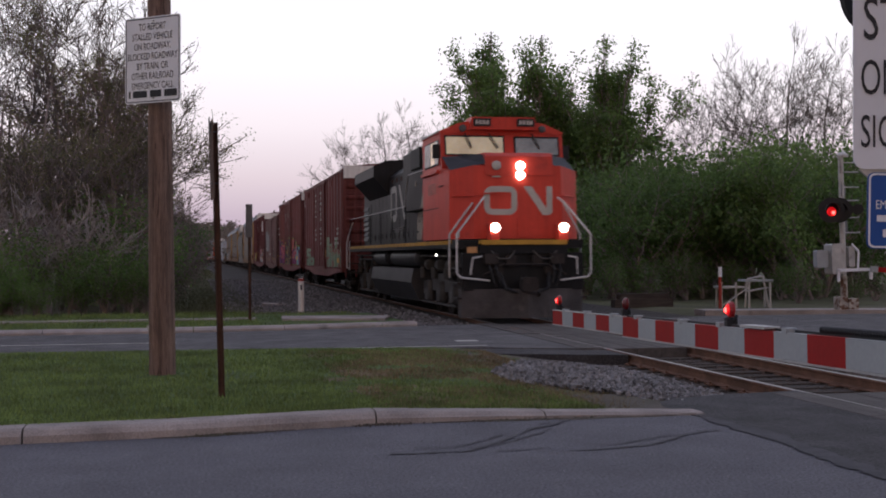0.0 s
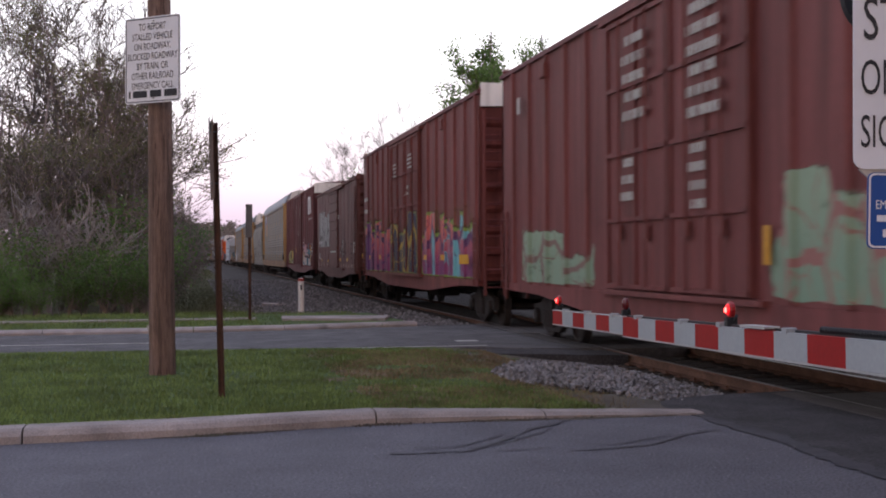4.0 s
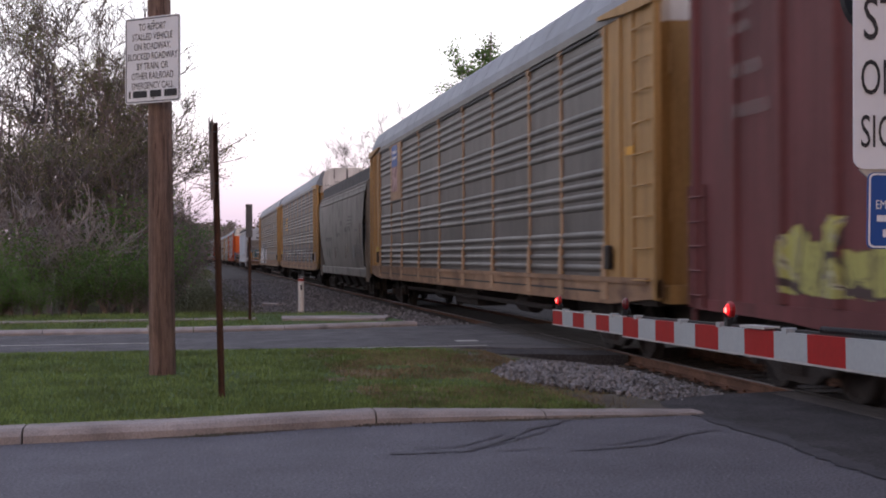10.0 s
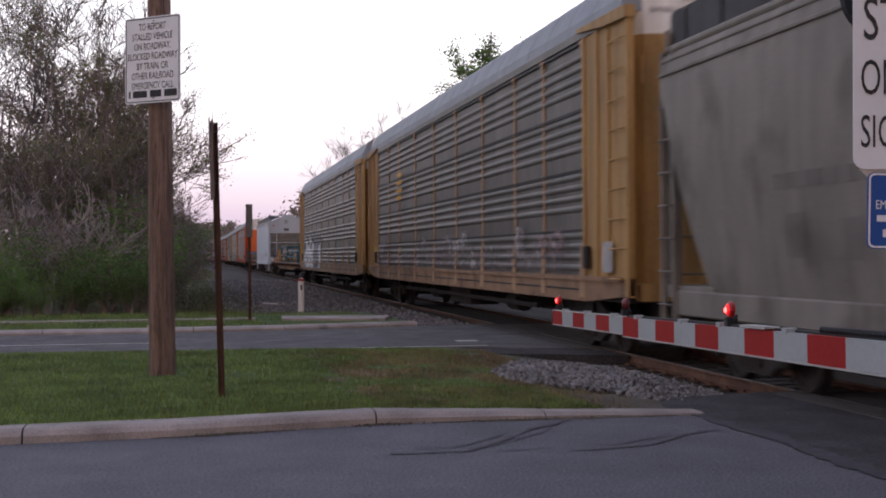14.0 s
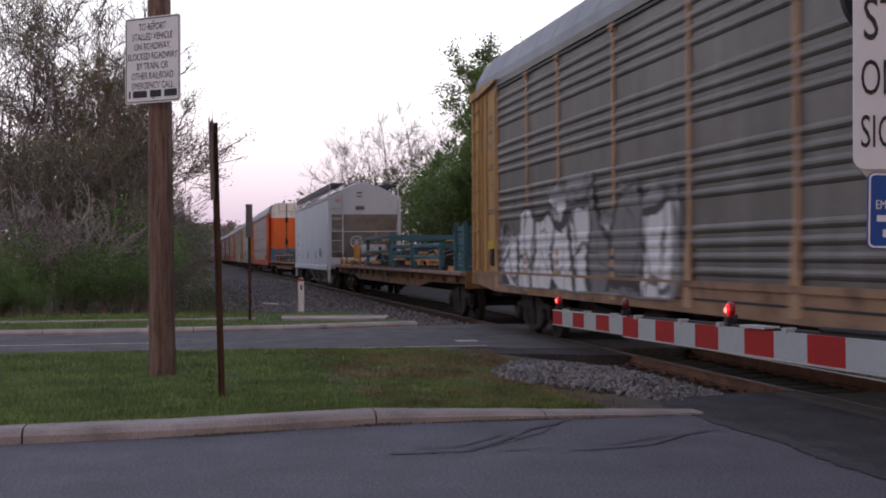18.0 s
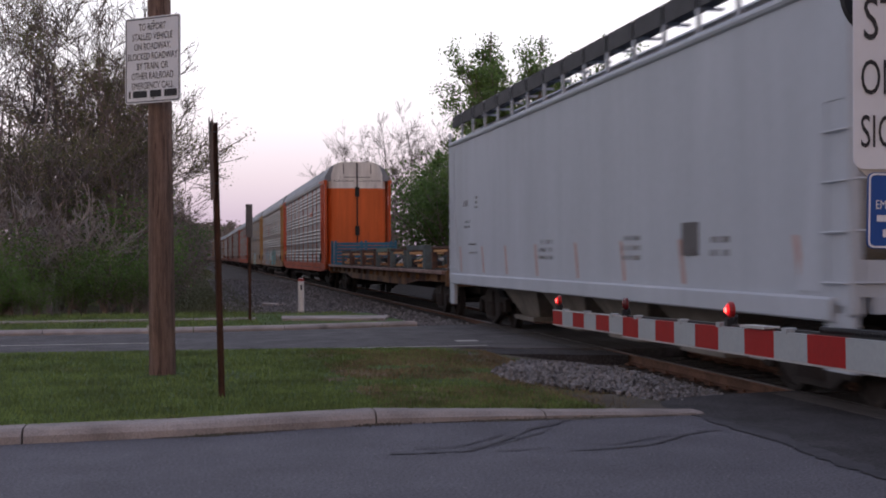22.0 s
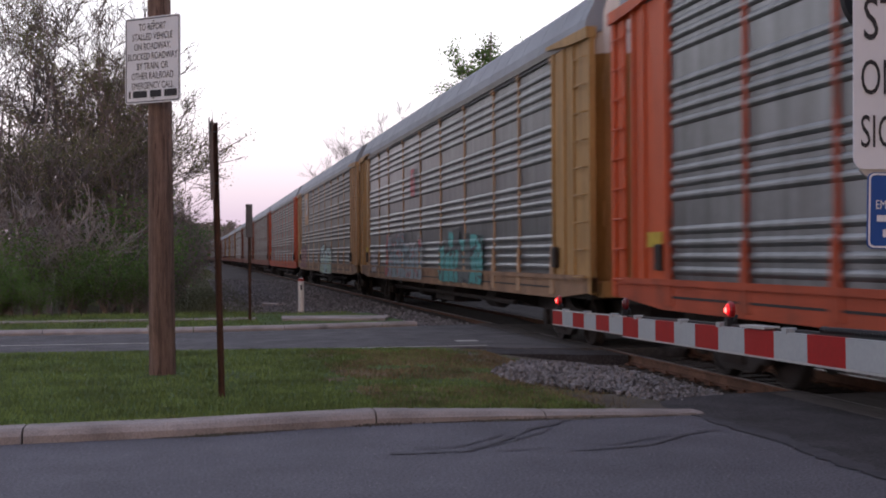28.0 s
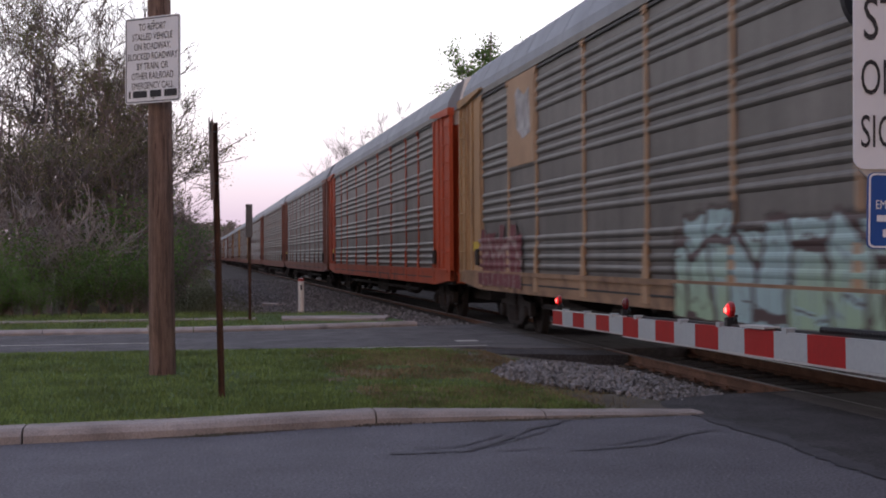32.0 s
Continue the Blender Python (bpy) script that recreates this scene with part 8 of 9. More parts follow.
        part("sand_pipe", Shape().pipe([(sg * 1.15, 0.6, 1.7), (sg * 1.18, 0.7, 1.1), (sg * 1.05, 0.9, 0.4)], 0.04), TRUCKGREY, car)
    # pilot, plow, coupler
    part("pilot", Shape().box(-1.45, 1.45, -1.05, -0.8, 0.75, 1.62, 0.03), BLACK, car)
    part("anti_climber", Shape().box(-1.03, 1.03, -1.17, -0.85, 1.81, 1.92, 0.02), YELLOW, car, "yellow anti-climber edge")
    part("anti_climber", Shape().box(-1.05, 1.05, -1.12, -0.8, 1.60, 1.80, 0.03), BLACK, car)
    part("plow", Shape().prism([(-1.5, -0.8), (-1.45, -0.95), (0.0, -1.5), (1.45, -0.95), (1.5, -0.8)], 0.12, 0.78, "z"), PLOW, car, "scuffed dark snow plow")
    for sg in (-1, 1):
        part("hose_bracket", Shape().box(min(sg * 0.7, sg * 0.5), max(sg * 0.7, sg * 0.5), -1.15, -1.0, 1.1, 1.3), DARK, car)
        part("air_hose", Shape().pipe([(sg * 0.6, -1.1, 1.2), (sg * 0.5, -1.4, 0.8), (sg * 0.25, -1.45, 0.7)], 0.035), HOOD, car)
    part("cut_lever", Shape().pipe([(-1.0, -1.2, 1.1), (-0.55, -1.22, 1.35), (0.55, -1.22, 1.35), (1.0, -1.2, 1.1)], 0.02), DARK, car)
    for x0, x1, z0, z1, dy in ((-0.95, -0.62, 1.36, 1.6, 0.16), (0.62, 0.95, 1.36, 1.6, 0.16), (-0.42, -0.2, 1.3, 1.56, 0.12), (0.2, 0.42, 1.3, 1.56, 0.12)):
        part("valve_box", Shape().box(x0, x1, -1.05 - dy, -1.04, z0, z1, 0.02), DARK, car)
    for x in (-0.85, -0.7, 0.7, 0.85):
        part("air_hose", Shape().pipe([(x, -1.1, 1.4), (x * 0.98, -1.3, 1.2), (x * 0.9, -1.34, 0.95), (x * 0.82, -1.3, 0.85)], 0.024), HOOD, car)
    for x in (-0.5, 0.5):
        part("multiple_unit_cable", Shape().pipe([(x - 0.28, -1.12, 1.66), (x - 0.12, -1.22, 1.48), (x + 0.12, -1.22, 1.48), (x + 0.28, -1.12, 1.66)], 0.022), TRUCKGREY, car)
    part("notice", Shape().box(-1.34, -1.10, -1.062, -1.052, 1.62, 1.76), TIMBER, car, "small orange notice plate")
    part("notice", Shape().box(-1.40, -1.18, -0.34, -0.30, 1.98, 2.10), CREAM, nose, "small white notice plate")
    coupler(car, -0.9, -1, 0.9)
    coupler(car, 20.2, 1, 0.9)
    # lamps
    for z in (3.67, 3.45):
        part("headlight", Shape().ring((0.06, -0.57, z), (0, -1, 0), [(0, 0.10), (0.05, 0.10), (0.06, 0.08)], 20), HEADLIGHT, nose, "lit headlight")
    for xx in (-0.69, 0.95):
        part("ditch_light", Shape().ring((xx, -1.14, 2.20), (0, -1, 0), [(0, 0.105), (0.05, 0.105), (0.06, 0.08)], 20), HEADLIGHT, car, "lit ditch light")
        part("lamp_bracket", Shape().box(xx - 0.11, xx + 0.11, -1.14, -0.8, 1.90, 2.31, 0.02), RED, car)
    part("small_lamp", Shape().ring((-0.52, -0.57, 3.68), (0, -1, 0), [(0, 0.11), (0.05, 0.11), (0.06, 0.07)], 14), SILVER, nose)
    part("nose_plate", Shape().box(-0.62, -0.42, -0.60, -0.57, 3.40, 3.43), CREAM, nose)
    # mark on the nose
    tilt_m = pose(0, -0.6, 1.95, -2.0, 0, 0)
    em = part("emblem", ring_plate(-0.42, 0.90, 0.80, 0.68, 0.20, 0.14, -0.016, 0.004, "y"), CREAM, nose, "pale ring and band emblem", at=tilt_m)
    part("emblem_band", Shape().prism([(0.14, 1.24), (0.34, 1.24), (0.80, 0.56), (0.60, 0.56)], -0.016, 0.004), CREAM, em)
    part("emblem_bar", Shape().box(0.70, 0.84, -0.017, 0.004, 0.60, 1.24), CREAM, em)
    part("nose_door", Shape().box(-0.02, 0.62, -0.615, -0.59, 2.0, 2.42), RED, nose)
    part("grab_iron", Shape().box(-0.95, -0.40, -0.63, -0.60, 3.00, 3.03), RED, nose)
    # three-axle trucks
    for y in (3.3, 16.9):
        tr = part("truck", Shape().box(-1.0, 1.0, -0.4, 0.4, 0.7, 1.1), TRUCKGREY, car, at=pose(0, y, 0))
        for sg in (-1, 1):
            part("side_frame", Shape().prism([(-2.5, 0.5), (-2.5, 0.85), (-1.0, 0.92), (-0.8, 1.08), (0.8, 1.08), (1.0, 0.92), (2.5, 0.85), (2.5, 0.5), (1.9, 0.45), (1.5, 0.62), (0.4, 0.62), (-0.4, 0.62), (-1.5, 0.62), (-1.9, 0.45)], min(sg * 0.98, sg * 1.12), max(sg * 0.98, sg * 1.12), "x"), TRUCKGREY, tr)
            for dy in (-1.7, 0, 1.7):
                part("journal_box", Shape().box(min(sg * 1.0, sg * 1.2), max(sg * 1.0, sg * 1.2), dy - 0.2, dy + 0.2, 0.34, 0.68, 0.04), TRUCKGREY, tr)
                part("spring", Shape().tube((sg * 1.14, dy - 0.45, 0.42), (sg * 1.14, dy - 0.45, 0.9), 0.11, None, 8), TRUCKGREY, tr)
                part("brake_cylinder", Shape().tube((sg * 1.2, dy + 0.42, 0.95), (sg * 1.2, dy + 0.42, 1.25), 0.09, None, 8), TRUCKGREY, tr)
            part("brake_rod", Shape().tube((sg * 1.18, -2.4, 0.3), (sg * 1.18, 2.4, 0.3), 0.03, None, 6), TRUCKGREY, tr)
        for dy in (-1.7, 0, 1.7):
            part("wheelset", BIGWHEELS, None, tr, at=pose(0, dy, 0.51))
    part("step_light", Shape().ring((-1.44, 2.14, 1.58), (-1, 0, 0), [(0, 0.035), (0.02, 0.03)], 12), HEADLIGHT, car, "small white step light")
    return car


def ring_plate(c, z, w, h, r, t, e0, e1, axis="x"):
    """A flat rounded ring of width t, w long and h high about (c, z), between e0 and e1 across."""
    o, i = rounded(w, h, r), rounded(w - 2 * t, h - 2 * t, max(0.03, r - t))
    m = len(o)
    def put(p, e):
        return (e, c + p[0], z + p[1]) if axis == "x" else (c + p[0], e, z + p[1])
    vs = [put(p, e) for e in (e0, e1) for loop in (o, i) for p in loop]
    fs = []
    for k in range(m):
        j = (k + 1) % m
        fs += [(k, j, m + j, m + k), (2 * m + k, 3 * m + k, 3 * m + j, 2 * m + j), (k, 2 * m + k, 2 * m + j, j), (m + k, m + j, 3 * m + j, 3 * m + k)]
    return Shape().add(vs, fs)


SHOULDER = mat("shoulder_black", (0.03, 0.032, 0.04), 0.7, vary=0.2, scale=3, fine=40, bump=0.05)
FADEROSE = mat("worn_cab_number", (0.42, 0.16, 0.13), 0.6, vary=0.25, scale=6, fine=30, bump=0.02)
RUSTSPOT = mat("rust_spot", (0.10, 0.05, 0.035), 0.8, vary=0.3, scale=8, fine=40, bump=0.1)
PLOW = mat("scuffed_plow", (0.055, 0.05, 0.052), 0.7, vary=0.35, scale=2, fine=40, bump=0.2, other=(0.10, 0.09, 0.085), amount=0.42, sharp=0.2)
# pane glass with the warm sunset reflection painted in as its colour
SUNSETGLASS = mat("sunset_tinted_glass", (0.92, 0.74, 0.46), 0.10, 0.9, vary=0.12, scale=2, fine=10, bump=0, spec=0.8)
# darker copy of that glass, for panes that reflect less sky
DULLGLASS = mat("dull_reflection_glass", (0.30, 0.29, 0.26), 0.15, 0.8, vary=0.3, scale=2, fine=10, bump=0, spec=0.6)

# ---- the train, car by car: (thing, time at which its front comes abreast, length) ----
train = []
TRAIN = lambda ob, t, length: train.append((ob, t, length))

TRAIN(locomotive(), 2.703, 20.2)

c = boxcar(18.57, 5.37, RUSTRED, (6.95, 11.85), "tall red-brown boxcar with pale green graffiti")
graffiti(c, "posts", 0.8, 6.8, 1.04, 2.45, (0.26, 0.35, 0.24), (0.20, 0.30, 0.21), (0.30, 0.13, 0.11), (0.24, 0.33, 0.22), "pale mint green graffiti tag", None, 3, 5, 0.75, 0.5)
graffiti(c, "posts", 12.4, 17.4, 1.04, 2.35, (0.26, 0.35, 0.24), (0.22, 0.31, 0.22), (0.20, 0.12, 0.10), (0.24, 0.33, 0.22), "pale mint green graffiti tag", None, 9, 3, 0.7, 0.6)
marks(c, -1.61, [(8.2, 3.9, 1.1, 1.5, 6), (10.6, 4.0, 1.0, 1.3, 5), (1.3, 2.4, 0.7, 0.8, 4), (8.4, 2.5, 0.5, 0.9, 4), (10.9, 2.6, 0.5, 0.7, 3), (2.2, 2.2, 0.7, 0.4, 2), (16.9, 4.3, 0.25, 0.6, 1)])
marks(c, -1.61, [(1.6, 1.35, 0.9, 0.3, 1), (6.6, 1.6, 0.16, 0.7, 1)], REFLECT, "reflector")
TRAIN(c, 4.629, 18.57)

c = boxcar(18.9, 5.37, RUSTRED, (7.2, 12.1), "red boxcar covered in bright multicoloured graffiti")
graffiti(c, "posts", 0.4, 7.3, 1.04, 2.6, (0.62, 0.15, 0.12), (0.22, 0.045, 0.14), (0.10, 0.03, 0.10), (0.16, 0.42, 0.46), "bright coral and magenta graffiti with aqua fills", (0.22, 0.30, 0.06), 5, 8, 0.98, 0.42)
graffiti(c, -1.606, 7.2, 12.1, 1.06, 2.7, (0.018, 0.022, 0.06), (0.025, 0.025, 0.05), (0.42, 0.29, 0.03), (0.02, 0.025, 0.06), "navy and yellow graffiti across the doors", (0.20, 0.22, 0.07), 6, 4, 0.95, 0.4)
graffiti(c, "posts", 12.2, 18.75, 1.04, 2.72, (0.60, 0.15, 0.12), (0.24, 0.05, 0.14), (0.08, 0.03, 0.09), (0.15, 0.05, 0.16), "coral and magenta graffiti under a lime edge", (0.22, 0.30, 0.06), 8, 7, 0.98, 0.42)
marks(c, -1.506, [(17.95, 3.42, 0.45, 0.42, 1), (16.95, 3.2, 0.4, 0.4, 1), (16.3, 2.74, 2.3, 0.34, 1), (15.3, 3.1, 0.35, 0.4, 2)], FADEWHITE)
marks(c, -1.62, [(8.5, 4.2, 0.7, 0.45, 4), (11.2, 4.1, 0.7, 0.45, 4), (17.6, 3.5, 0.9, 0.25, 1), (17.6, 3.1, 0.9, 0.25, 1), (9.0, 3.4, 0.6, 0.35, 2)])
marks(c, -1.70, [(0.9, 1.45, 1.1, 0.35, 1), (3.3, 1.5, 0.6, 0.22, 1), (5.6, 1.5, 0.45, 0.22, 1), (13.6, 1.5, 0.4, 0.22, 1), (16.0, 1.5, 0.3, 0.2, 1), (17.9, 1.55, 0.25, 0.25, 1)], REFLECT, "reflector")
TRAIN(c, 6.423, 18.9)

PINKPATCH = mat("pale_patch", (0.26, 0.16, 0.14), 0.7, vary=0.25, scale=6, fine=30, bump=0.05)
c = boxcar(15.7, 4.80, BROWN, (6.2, 9.3), "older low brown boxcar with sliding door and faded tags", 1.25, False, True)
graffiti(c, -1.518, 9.3, 14.8, 1.95, 3.85, (0.20, 0.185, 0.185), (0.25, 0.235, 0.235), (0.045, 0.035, 0.035), (0.13, 0.095, 0.09), "faded grey bubble graffiti with dark outlines", None, 11, 4, 0.72, 0.35)
graffiti(c, -1.518, 3.2, 6.1, 1.5, 2.3, (0.46, 0.44, 0.43), (0.42, 0.40, 0.39), (0.10, 0.05, 0.045), (0.10, 0.05, 0.045), "thin white tag", None, 13, 3, 0.35, 0.5)
marks(c, -1.545, [(13.9, 1.55, 0.6, 0.3, 4), (5.9, 3.2, 0.5, 0.2, 2), (13.9, 2.2, 0.6, 0.2, 1), (13.2, 2.2, 0.5, 0.2, 1)])
marks(c, -1.62, [(7.7, 1.75, 2.4, 0.16, 1)], CREAM, "placard")
for yy in (0.9, 1.7, 2.5, 3.4, 4.3, 5.2, 9.9, 10.7, 12.3, 13.4, 14.6):
    part("patch", Shape().box(-1.516, -1.502, yy - 0.14, yy + 0.14, 1.10, 1.24), PINKPATCH, c)
part("data_frame", Shape().box(-1.516, -1.502, 0.55, 1.05, 1.70, 1.74).box(-1.516, -1.502, 0.55, 1.05, 2.06, 2.10).box(-1.516, -1.502, 0.55, 0.58, 1.74, 2.06).box(-1.516, -1.502, 1.02, 1.05, 1.74, 2.06), WHITE, c, "white stencilled data frame")
marks(c, -1.506, [(14.4, 2.05, 0.5, 0.3, 1), (13.5, 2.03, 0.5, 0.3, 1), (1.9, 1.75, 0.7, 0.7, 4)], FADEWHITE)
marks(c, -1.53, [(10.3, 1.35, 0.3, 0.2, 1), (13.0, 1.35, 0.3, 0.2, 1), (5.4, 1.4, 0.5, 0.2, 1), (3.0, 1.4, 0.4, 0.2, 1)], REFLECT, "reflector")
TRAIN(c, 8.244, 15.7)

c = boxcar(19.0, 5.40, MAROON, (7.1, 12.0), "tall maroon boxcar with white lettering and graffiti")
graffiti(c, "posts", 1.5, 7.1, 1.04, 2.35, (0.48, 0.22, 0.25), (0.52, 0.48, 0.47), (0.05, 0.022, 0.03), (0.10, 0.24, 0.31), "pink, white and blue graffiti", None, 15, 4, 0.97, 0.35)
graffiti(c, "posts", 13.1, 16.7, 1.1, 2.1, (0.40, 0.38, 0.10), (0.34, 0.33, 0.10), (0.05, 0.03, 0.03), (0.42, 0.40, 0.28), "yellow graffiti tag", None, 17, 5, 0.8, 0.4)
q = Shape().prism([(1.6, 4.65), (1.4, 4.65), (0.93, 3.75), (1.13, 3.75)], -1.59, -1.56, "x")
for ya, yb, za, zb in ((1.8, 2.55, 3.75, 3.9), (1.8, 2.55, 4.5, 4.65), (1.8, 1.97, 3.9, 4.5), (2.38, 2.55, 3.9, 4.5)):
    q.box(-1.59, -1.56, ya, yb, za, zb)
part("emblem", q, WHITE, c, "white ring and band emblem")
marks(c, -1.61, [(2.2, 3.5, 0.6, 0.2, 1), (1.2, 3.5, 0.7, 0.16, 1), (11.0, 4.2, 0.8, 0.8, 4), (8.3, 4.1, 0.7, 0.55, 4), (11.2, 2.3, 0.5, 0.7, 4), (8.6, 2.3, 0.5, 0.7, 4), (9.3, 2.9, 0.5, 0.3, 2), (0.7, 1.9, 0.5, 0.7, 4), (5.6, 2.4, 0.4, 0.3, 2)])
marks(c, -1.61, [(17.3, 3.6, 0.9, 0.3, 1), (17.2, 3.15, 1.1, 0.3, 1), (17.4, 4.2, 0.6, 0.5, 2)], FADEWHITE)
marks(c, -1.66, [(9.6, 1.85, 0.25, 0.6, 1), (12.4, 1.6, 0.25, 0.7, 1), (4.4, 1.55, 0.3, 0.9, 1), (0.35, 1.6, 0.18, 1.4, 1)], REFLECT, "reflector")
TRAIN(c, 9.746, 19.0)

YEL = "yellow-ended auto rack with ribbed galvanised side panels"
c = autorack(27.6, YCAR, "yellow-ended auto rack with flag placard, dusty panels", GALV, 21.11)
part("label_panel", Shape().box(-1.532, -1.525, 21.7, 22.75, 4.26, 4.9), SIGNBLUE, c, "blue and white label")
part("label_panel", Shape().box(-1.532, -1.525, 21.7, 22.75, 3.5, 4.256), ROSE, c, "faded pink label")
marks(c, -1.534, [(22.22, 4.6, 0.85, 0.36, 2)], SIGNFACE)
marks(c, -1.54, [(1.0, 3.0, 0.35, 0.2, 1)], REFLECT, "reflector")
TRAIN(c, 11.50, 27.6)

c = hopper(16.95, HGREY, 4.75, 4.22, "grey covered hopper with stained curved sides")
marks(c, -1.556, [(5.4, 2.62, 2.4, 0.40, 1), (12.4, 2.3, 3.0, 0.34, 1), (8.6, 2.45, 1.6, 0.3, 1), (4.6, 2.95, 1.2, 0.4, 3)], FADEDARK)
marks(c, -1.54, [(2.2, 1.9, 0.5, 0.6, 4), (2.6, 2.7, 0.7, 0.5, 3)], SIGNBACK)
marks(c, -1.552, [(1.5, 2.3, 0.2, 1.2, 1), (5.2, 1.8, 0.3, 0.5, 1)], RUSTPATCH, "reflector")
for yy, zz, w, h, col in ((3.2, 1.73, 0.5, 0.46, SIGNBACK), (12.9, 1.75, 0.32, 0.45, FADEDARK), (10.9, 1.95, 0.3, 0.6, FADEDARK), (9.4, 1.72, 0.3, 0.5, RUSTPATCH), (5.8, 1.75, 0.25, 0.55, RUSTPATCH), (11.8, 1.7, 0.35, 0.4, FADEDARK), (7.4, 2.9, 0.5, 0.2, FADEDARK)):
    part("placard", Shape().box(-1.565, -1.556, yy - w / 2, yy + w / 2, zz - h / 2, zz + h / 2), col, c)
TRAIN(c, 14.02, 16.95)

c = autorack(27.0, YCAR, "yellow-ended auto rack with slotted panels and chalky graffiti", GALV, None, None, True)
graffiti(c, "rack", 3.0, 25.5, 1.25, 2.05, (0.36, 0.33, 0.34), (0.30, 0.27, 0.27), (0.13, 0.115, 0.11), (0.27, 0.20, 0.21), "faded white graffiti along the lower panels", None, 23, 18, 0.35, 0.4)
marks(c, -1.56, [(20.2, 3.6, 1.2, 0.9, 4)], REFLECT)
marks(c, -1.56, [(0.9, 1.5, 0.5, 0.9, 1)], CHALK)
TRAIN(c, 15.592, 27.0)

c = autorack(27.5, YCAR, "yellow-ended auto rack with white graffiti near its tail", GALV)
graffiti(c, "rack", 15.2, 25.2, 0.95, 2.75, (0.58, 0.57, 0.60), (0.62, 0.62, 0.64), (0.03, 0.025, 0.03), (0.16, 0.15, 0.16), "large white and black graffiti", (0.24, 0.23, 0.25), 29, 6, 0.92, 0.9)
part("emblem", Shape().ring((-1.495, 25.84, 4.08), (-1, 0, 0), [(0, 0.36), (0.012, 0.36), (0.012, 0.24), (0, 0.24)], 28), FADEGREY, c, "round grey emblem")
part("emblem", Shape().box(-1.506, -1.495, 25.76, 25.90, 3.92, 4.26).box(-1.508, -1.495, 25.68, 26.0, 4.04, 4.12), FADEGREY, c, "faded emblem bars")
marks(c, -1.502, [(25.83, 3.36, 0.45, 0.14, 2), (25.87, 2.45, 0.6, 0.12, 2), (25.75, 2.95, 0.12, 0.2, 2), (25.9, 1.5, 0.3, 0.1, 1)], SIGNBACK)
TRAIN(c, 18.08, 27.5)

c = flatcar(26.9, "rusty flat car carrying empty teal steel racks and timber")
for k, (y0, y1, h, col) in enumerate(((0.3, 1.35, 1.05, TEAL), (3.4, 7.4, 0.60, TEAL), (7.8, 11.4, 0.62, TEAL), (11.9, 17.6, 0.95, TEAL))):
    if k == 0:
        slat_bin(c, y0, y1, h, col)
    else:
        steel_rack(c, y0, y1, h, col, 2, 40 + k)
part("upright", Shape().prism([(-1.3, 1.16), (-1.05, 1.16), (-1.18, 1.75), (-1.3, 1.75)], 1.7, 1.82), CREAM, c, "pale end bracket")
for k, (yy, ln) in enumerate(((1.9, 1.1), (2.3, 0.7), (2.7, 1.4))):
    part("timber", Shape().box(-1.25, -1.25 + ln, yy, yy + 0.13, 1.17, 1.30), TIMBER, c)
for k in range(6):
    part("timber", Shape().box(-1.3, 1.2, 24.0 + 0.42 * k, 24.10 + 0.42 * k, 1.17, 1.24 + 0.06 * (k % 2)), TIMBER, c)
# tail end: a yellow bracket on a low rail, and a bundle of dark rods
br = part("bracket", Shape().box(-1.30, -1.16, 20.80, 20.94, 1.43, 2.02, 0.01).box(-1.30, -1.16, 21.36, 21.50, 1.43, 2.04, 0.01).box(-1.27, -1.20, 20.94, 21.36, 1.60, 1.98), BATTENYEL, c, "yellow timber bracket")
for zz in (1.68, 1.78, 1.88):
    part("bolt_hole", Shape().box(-1.276, -1.268, 21.12, 21.18, zz, zz + 0.03), DARK, br)
rl = part("rail", Shape().box(-1.32, -1.22, 19.75, 26.1, 1.37, 1.43, 0.01), BATTENYEL, c, "low yellow rail")
for yy in (19.8, 22.2, 24.2, 26.0):
    part("stub", Shape().box(-1.31, -1.23, yy - 0.06, yy + 0.06, 1.16, 1.52 if yy != 22.2 else 1.37), RUSTWOOD, rl)
for k in range(7):
    part("rod", Shape().tube((-1.10 + 0.13 * k, 20.9 + 0.15 * (k % 3), 1.23 + 0.03 * (k % 2)), (-1.15 + 0.17 * k, 25.4 - 0.2 * (k % 2), 1.30 + 0.02 * (k % 3)), 0.028, None, 6), DARK, c)
part("timber", Shape().box(-1.33, -1.15, 18.08, 18.22, 1.16, 1.42, 0.01), RUSTWOOD, c)
TRAIN(c, 20.60, 26.9)

c = hopper(18.6, HWHITE, 4.80, 4.12, "clean pale grey covered hopper with flat sides", False)
marks(c, -1.625, [(16.85, 2.70, 0.56, 0.26, 1), (15.73, 2.69, 0.28, 0.30, 3), (16.66, 2.24, 0.6, 0.22, 2), (16.2, 1.80, 1.0, 0.08, 1), (16.1, 1.62, 1.0, 0.08, 1), (6.0, 1.65, 0.8, 0.4, 3), (10.3, 1.65, 0.9, 0.4, 3), (3.0, 1.65, 0.6, 0.3, 2)], FADEGREY)
FADEDRED = mat("faded_red", (0.42, 0.26, 0.22), 0.6, vary=0.1, bump=0)
for y in (0.9, 4.0, 6.2, 8.4, 10.8, 13.0, 15.0, 17.2):
    part("reflector", Shape().prism([(y, 1.2), (y + 0.1, 1.2), (y + 0.25, 1.75), (y + 0.15, 1.75)], -1.627, -1.62, "x"), FADEDRED, c, "faded red slanted reflector")
part("placard", Shape().box(-1.635, -1.615, 3.6, 4.1, 1.55, 1.95), SIGNBACK, c)
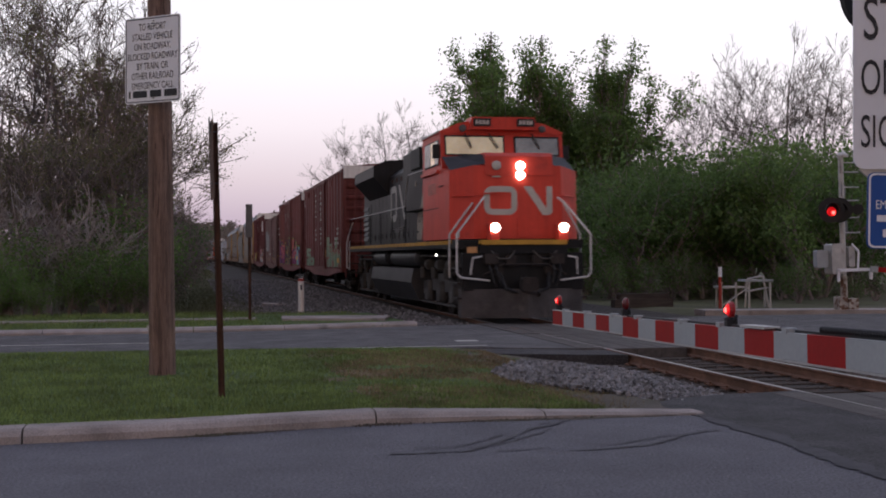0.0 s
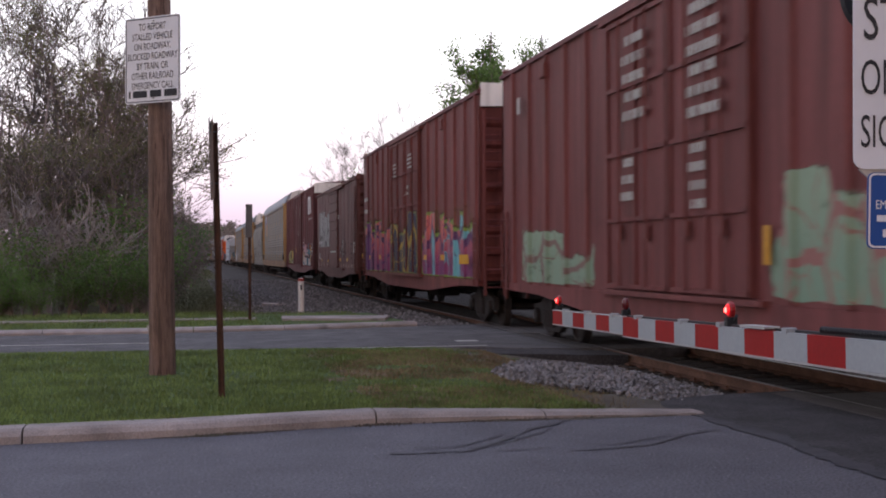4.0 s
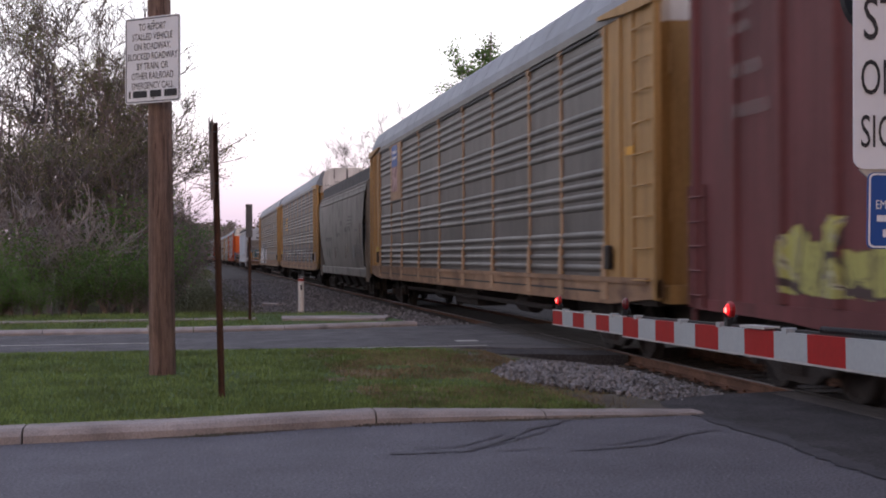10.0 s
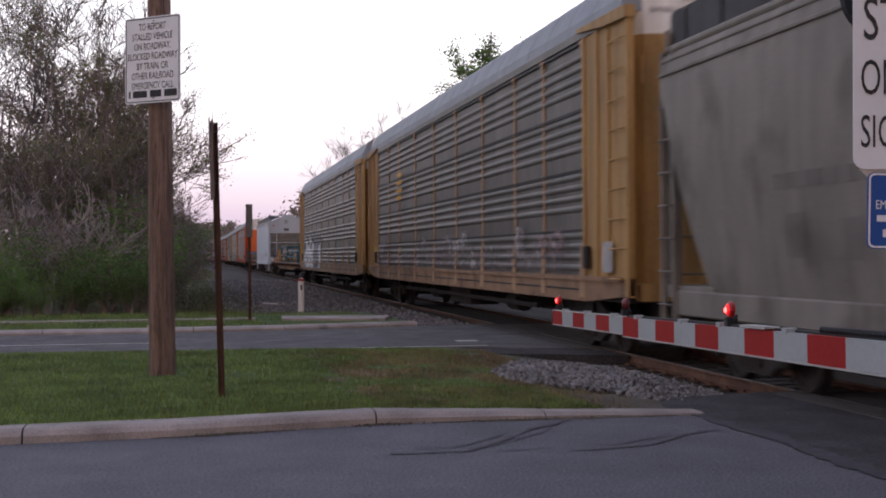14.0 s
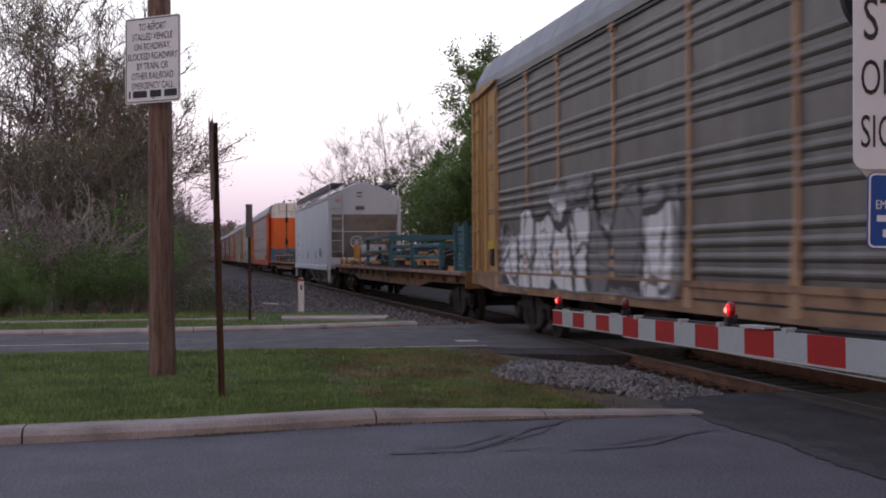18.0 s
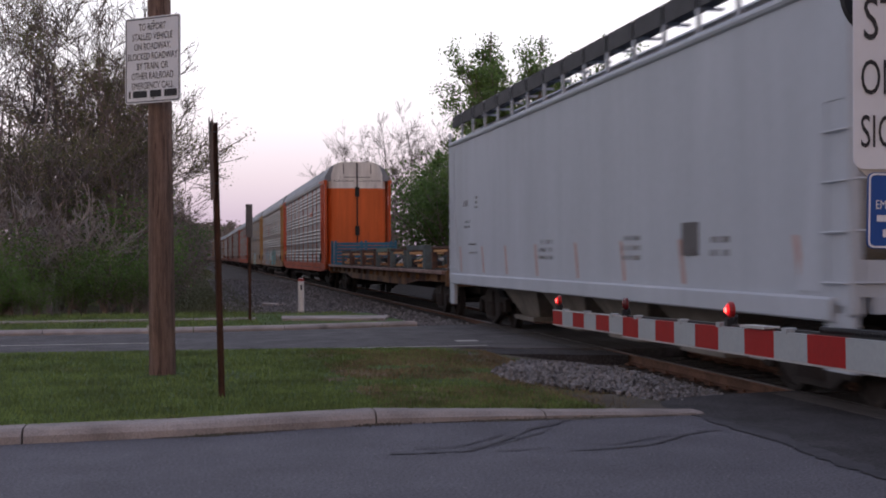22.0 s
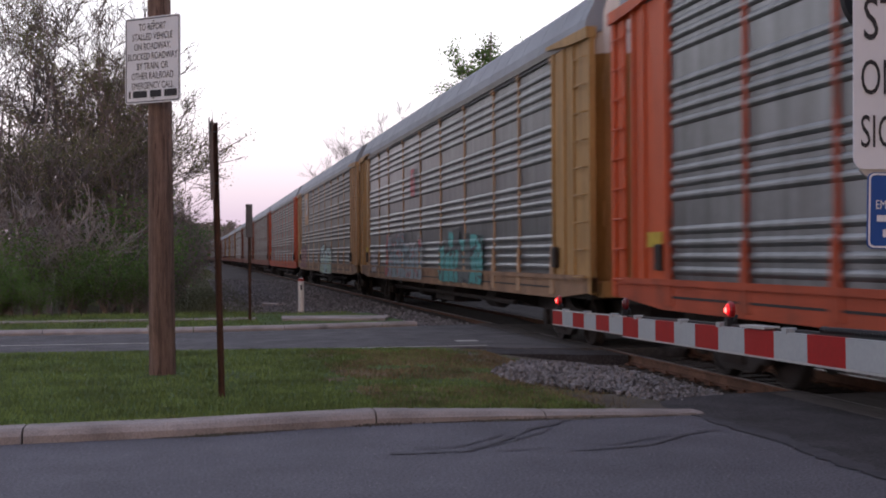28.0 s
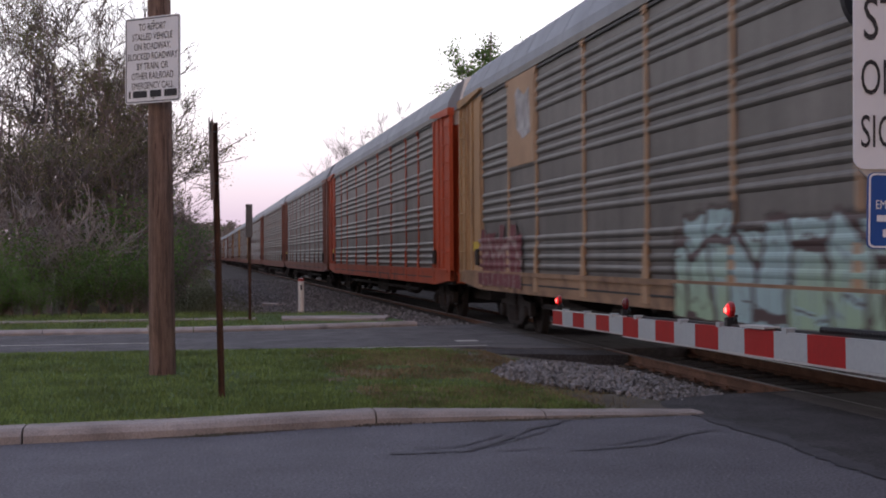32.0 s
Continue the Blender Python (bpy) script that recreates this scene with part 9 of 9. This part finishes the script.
for x0, x1, za, zb in ((-0.35, -0.1, 4.35, 4.42), (-0.35, -0.1, 4.2, 4.26), (-0.4, 0.0, 3.62, 3.8)):
    part("end_stencil", Shape().box(x0, x1, 0.085, 0.095, za, zb), SIGNBACK, c)
part("end_stencil", Shape().box(-1.3, -1.1, 0.085, 0.095, 3.95, 4.1), FADEDRED, c)
TRAIN(c, 23.04, 18.6)

c = flatcar(26.9, "rusty flat car carrying low teal racks and a blue bin")
low_load(c)
slat_bin(c, 25.35, 26.8, 0.95, BLUE)
TRAIN(c, 24.80, 26.9)

# brighter copy of the rack orange: afterglow on the end door, as colour
OLITDOOR = mat("lit_door_orange", (0.62, 0.125, 0.03), 0.55, vary=0.1, scale=1.0, fine=30, bump=0.04, other=(0.45, 0.09, 0.03), amount=0.36, sharp=0.22, stretch=(1, 1, 0.4), streak=0.12)
ORG = "orange-ended auto rack with ribbed galvanised sides and white door head"
c = autorack(27.55, OCAR, ORG, GALVB, None, OLITDOOR)
q = Shape().box(-1.56, -1.54, 6.2, 7.7, 3.6, 3.66).box(-1.56, -1.54, 6.2, 7.7, 3.72, 3.76)
part("stencil", q, OCAR, c)
TRAIN(c, 27.25, 27.55)

c = autorack(27.4, YCAR, "yellow-ended auto rack with teal graffiti", GALVB)
graffiti(c, "rack", 7.3, 12.5, 0.9, 2.2, (0.10, 0.37, 0.36), (0.06, 0.28, 0.27), (0.025, 0.03, 0.035), (0.09, 0.10, 0.10), "teal green graffiti", None, 31, 6, 0.8, 0.3)
graffiti(c, "rack", 14.6, 21.4, 0.9, 2.25, (0.16, 0.26, 0.29), (0.20, 0.28, 0.30), (0.07, 0.08, 0.09), (0.36, 0.06, 0.06), "faded blue and red graffiti", (0.34, 0.34, 0.35), 33, 6, 0.75, 0.4)
graffiti(c, "rack", 15.75, 16.6, 3.15, 4.0, (0.45, 0.10, 0.12), (0.45, 0.10, 0.12), (0.40, 0.24, 0.25), (0.42, 0.12, 0.14), "small red tag", None, 35, 1, 0.6, 0.15)
graffiti(c, "rack", 23.2, 24.5, 1.0, 1.95, (0.42, 0.42, 0.45), (0.40, 0.40, 0.43), (0.22, 0.22, 0.24), (0.36, 0.36, 0.38), "white patch", None, 36, 2, 0.6, 0.2)
TRAIN(c, 29.745, 27.4)

c = autorack(27.2, TANCAR, "tan auto rack with pale blue graffiti and torn placard", GALV, 20.71)
graffiti(c, "rack", 8.7, 14.0, 0.75, 2.08, (0.30, 0.42, 0.43), (0.27, 0.38, 0.26), (0.06, 0.035, 0.035), (0.28, 0.40, 0.41), "pale blue graffiti with dark outline and green foot", (0.07, 0.05, 0.045), 37, 5, 0.88, 0.3)
q = Shape().prism([(20.95, 3.8), (21.05, 4.62), (21.4, 4.52), (21.85, 4.72), (22.05, 4.6), (21.95, 3.95), (21.5, 3.72)], -1.532, -1.525, "x")
part("torn_sticker", q, CHALK, c)
graffiti(c, "rack", 21.5, 25.3, 0.9, 2.15, (0.12, 0.018, 0.028), (0.13, 0.02, 0.03), (0.24, 0.16, 0.15), (0.11, 0.016, 0.024), "dark red spray block letters", None, 39, 6, 0.85, 0.2)
TRAIN(c, 32.227, 27.2)

cars_far = [(DULLRED, GALV, "dull red-ended auto rack with dusty ribbed sides"), (RCAR, GALV, "brown-ended auto rack with dusty ribbed sides"), (RCAR, GALV, "brown-ended auto rack with dusty ribbed sides"), (RCAR, GALVB, "brown-ended auto rack with grey ribbed sides"), (TANCAR, GALV, YEL), (YCAR, GALV, YEL)]
t_next = 34.70
made = {}
for k in range(15):
    pick = (0, 1, 2, 3, 4, 5, 2, 3, 4, 2, 2, 3, 2, 4, 2)[k]
    if pick in made:
        c = copy_thing(made[pick], Matrix())
    else:
        body, pan, lbl = cars_far[pick]
        c = made[pick] = autorack(27.4, body, lbl, pan, None, None, False, False)
    TRAIN(c, t_next, 27.4)
    t_next += 2.475 if k else 2.46


# ---- motion: every car follows the line at one steady speed ----
def on_track(y):
    return Vector((track_x(y), y, 0.0))


def car_pose(y, length):
    p, q = on_track(y), on_track(y + length)
    d = q - p
    return Matrix.Translation(p) @ pose(0, 0, 0, 0, 0, math.degrees(math.atan2(-d.x, d.y)))


TURNING = 38.0  # cars that come past while the wheels can be seen to turn


def motions():
    for ob, t0, length in train:
        y_at = lambda t: SPEED * (t0 - t) - 1.178
        times = [0.0]
        t = 0.0
        while y_at(t) + length > CURVE - 5 and t < 30.0:
            t += 1.0
            times.append(t)
        times = [t for t in times if t < 31.5] + [32.0]
        walk(ob, [(t, car_pose(y_at(t), length)) for t in times])
        for wheels in [o for o in ob.children_recursive if o.name.startswith("wheelset") and t0 < TURNING]:
            at = wheels.location.copy()
            turn = math.degrees(SPEED / at.z)
            walk(wheels, [(k / FPS, pose(*at, turn * k / FPS)) for k in range(int(32 * FPS) + 1)])


motions()
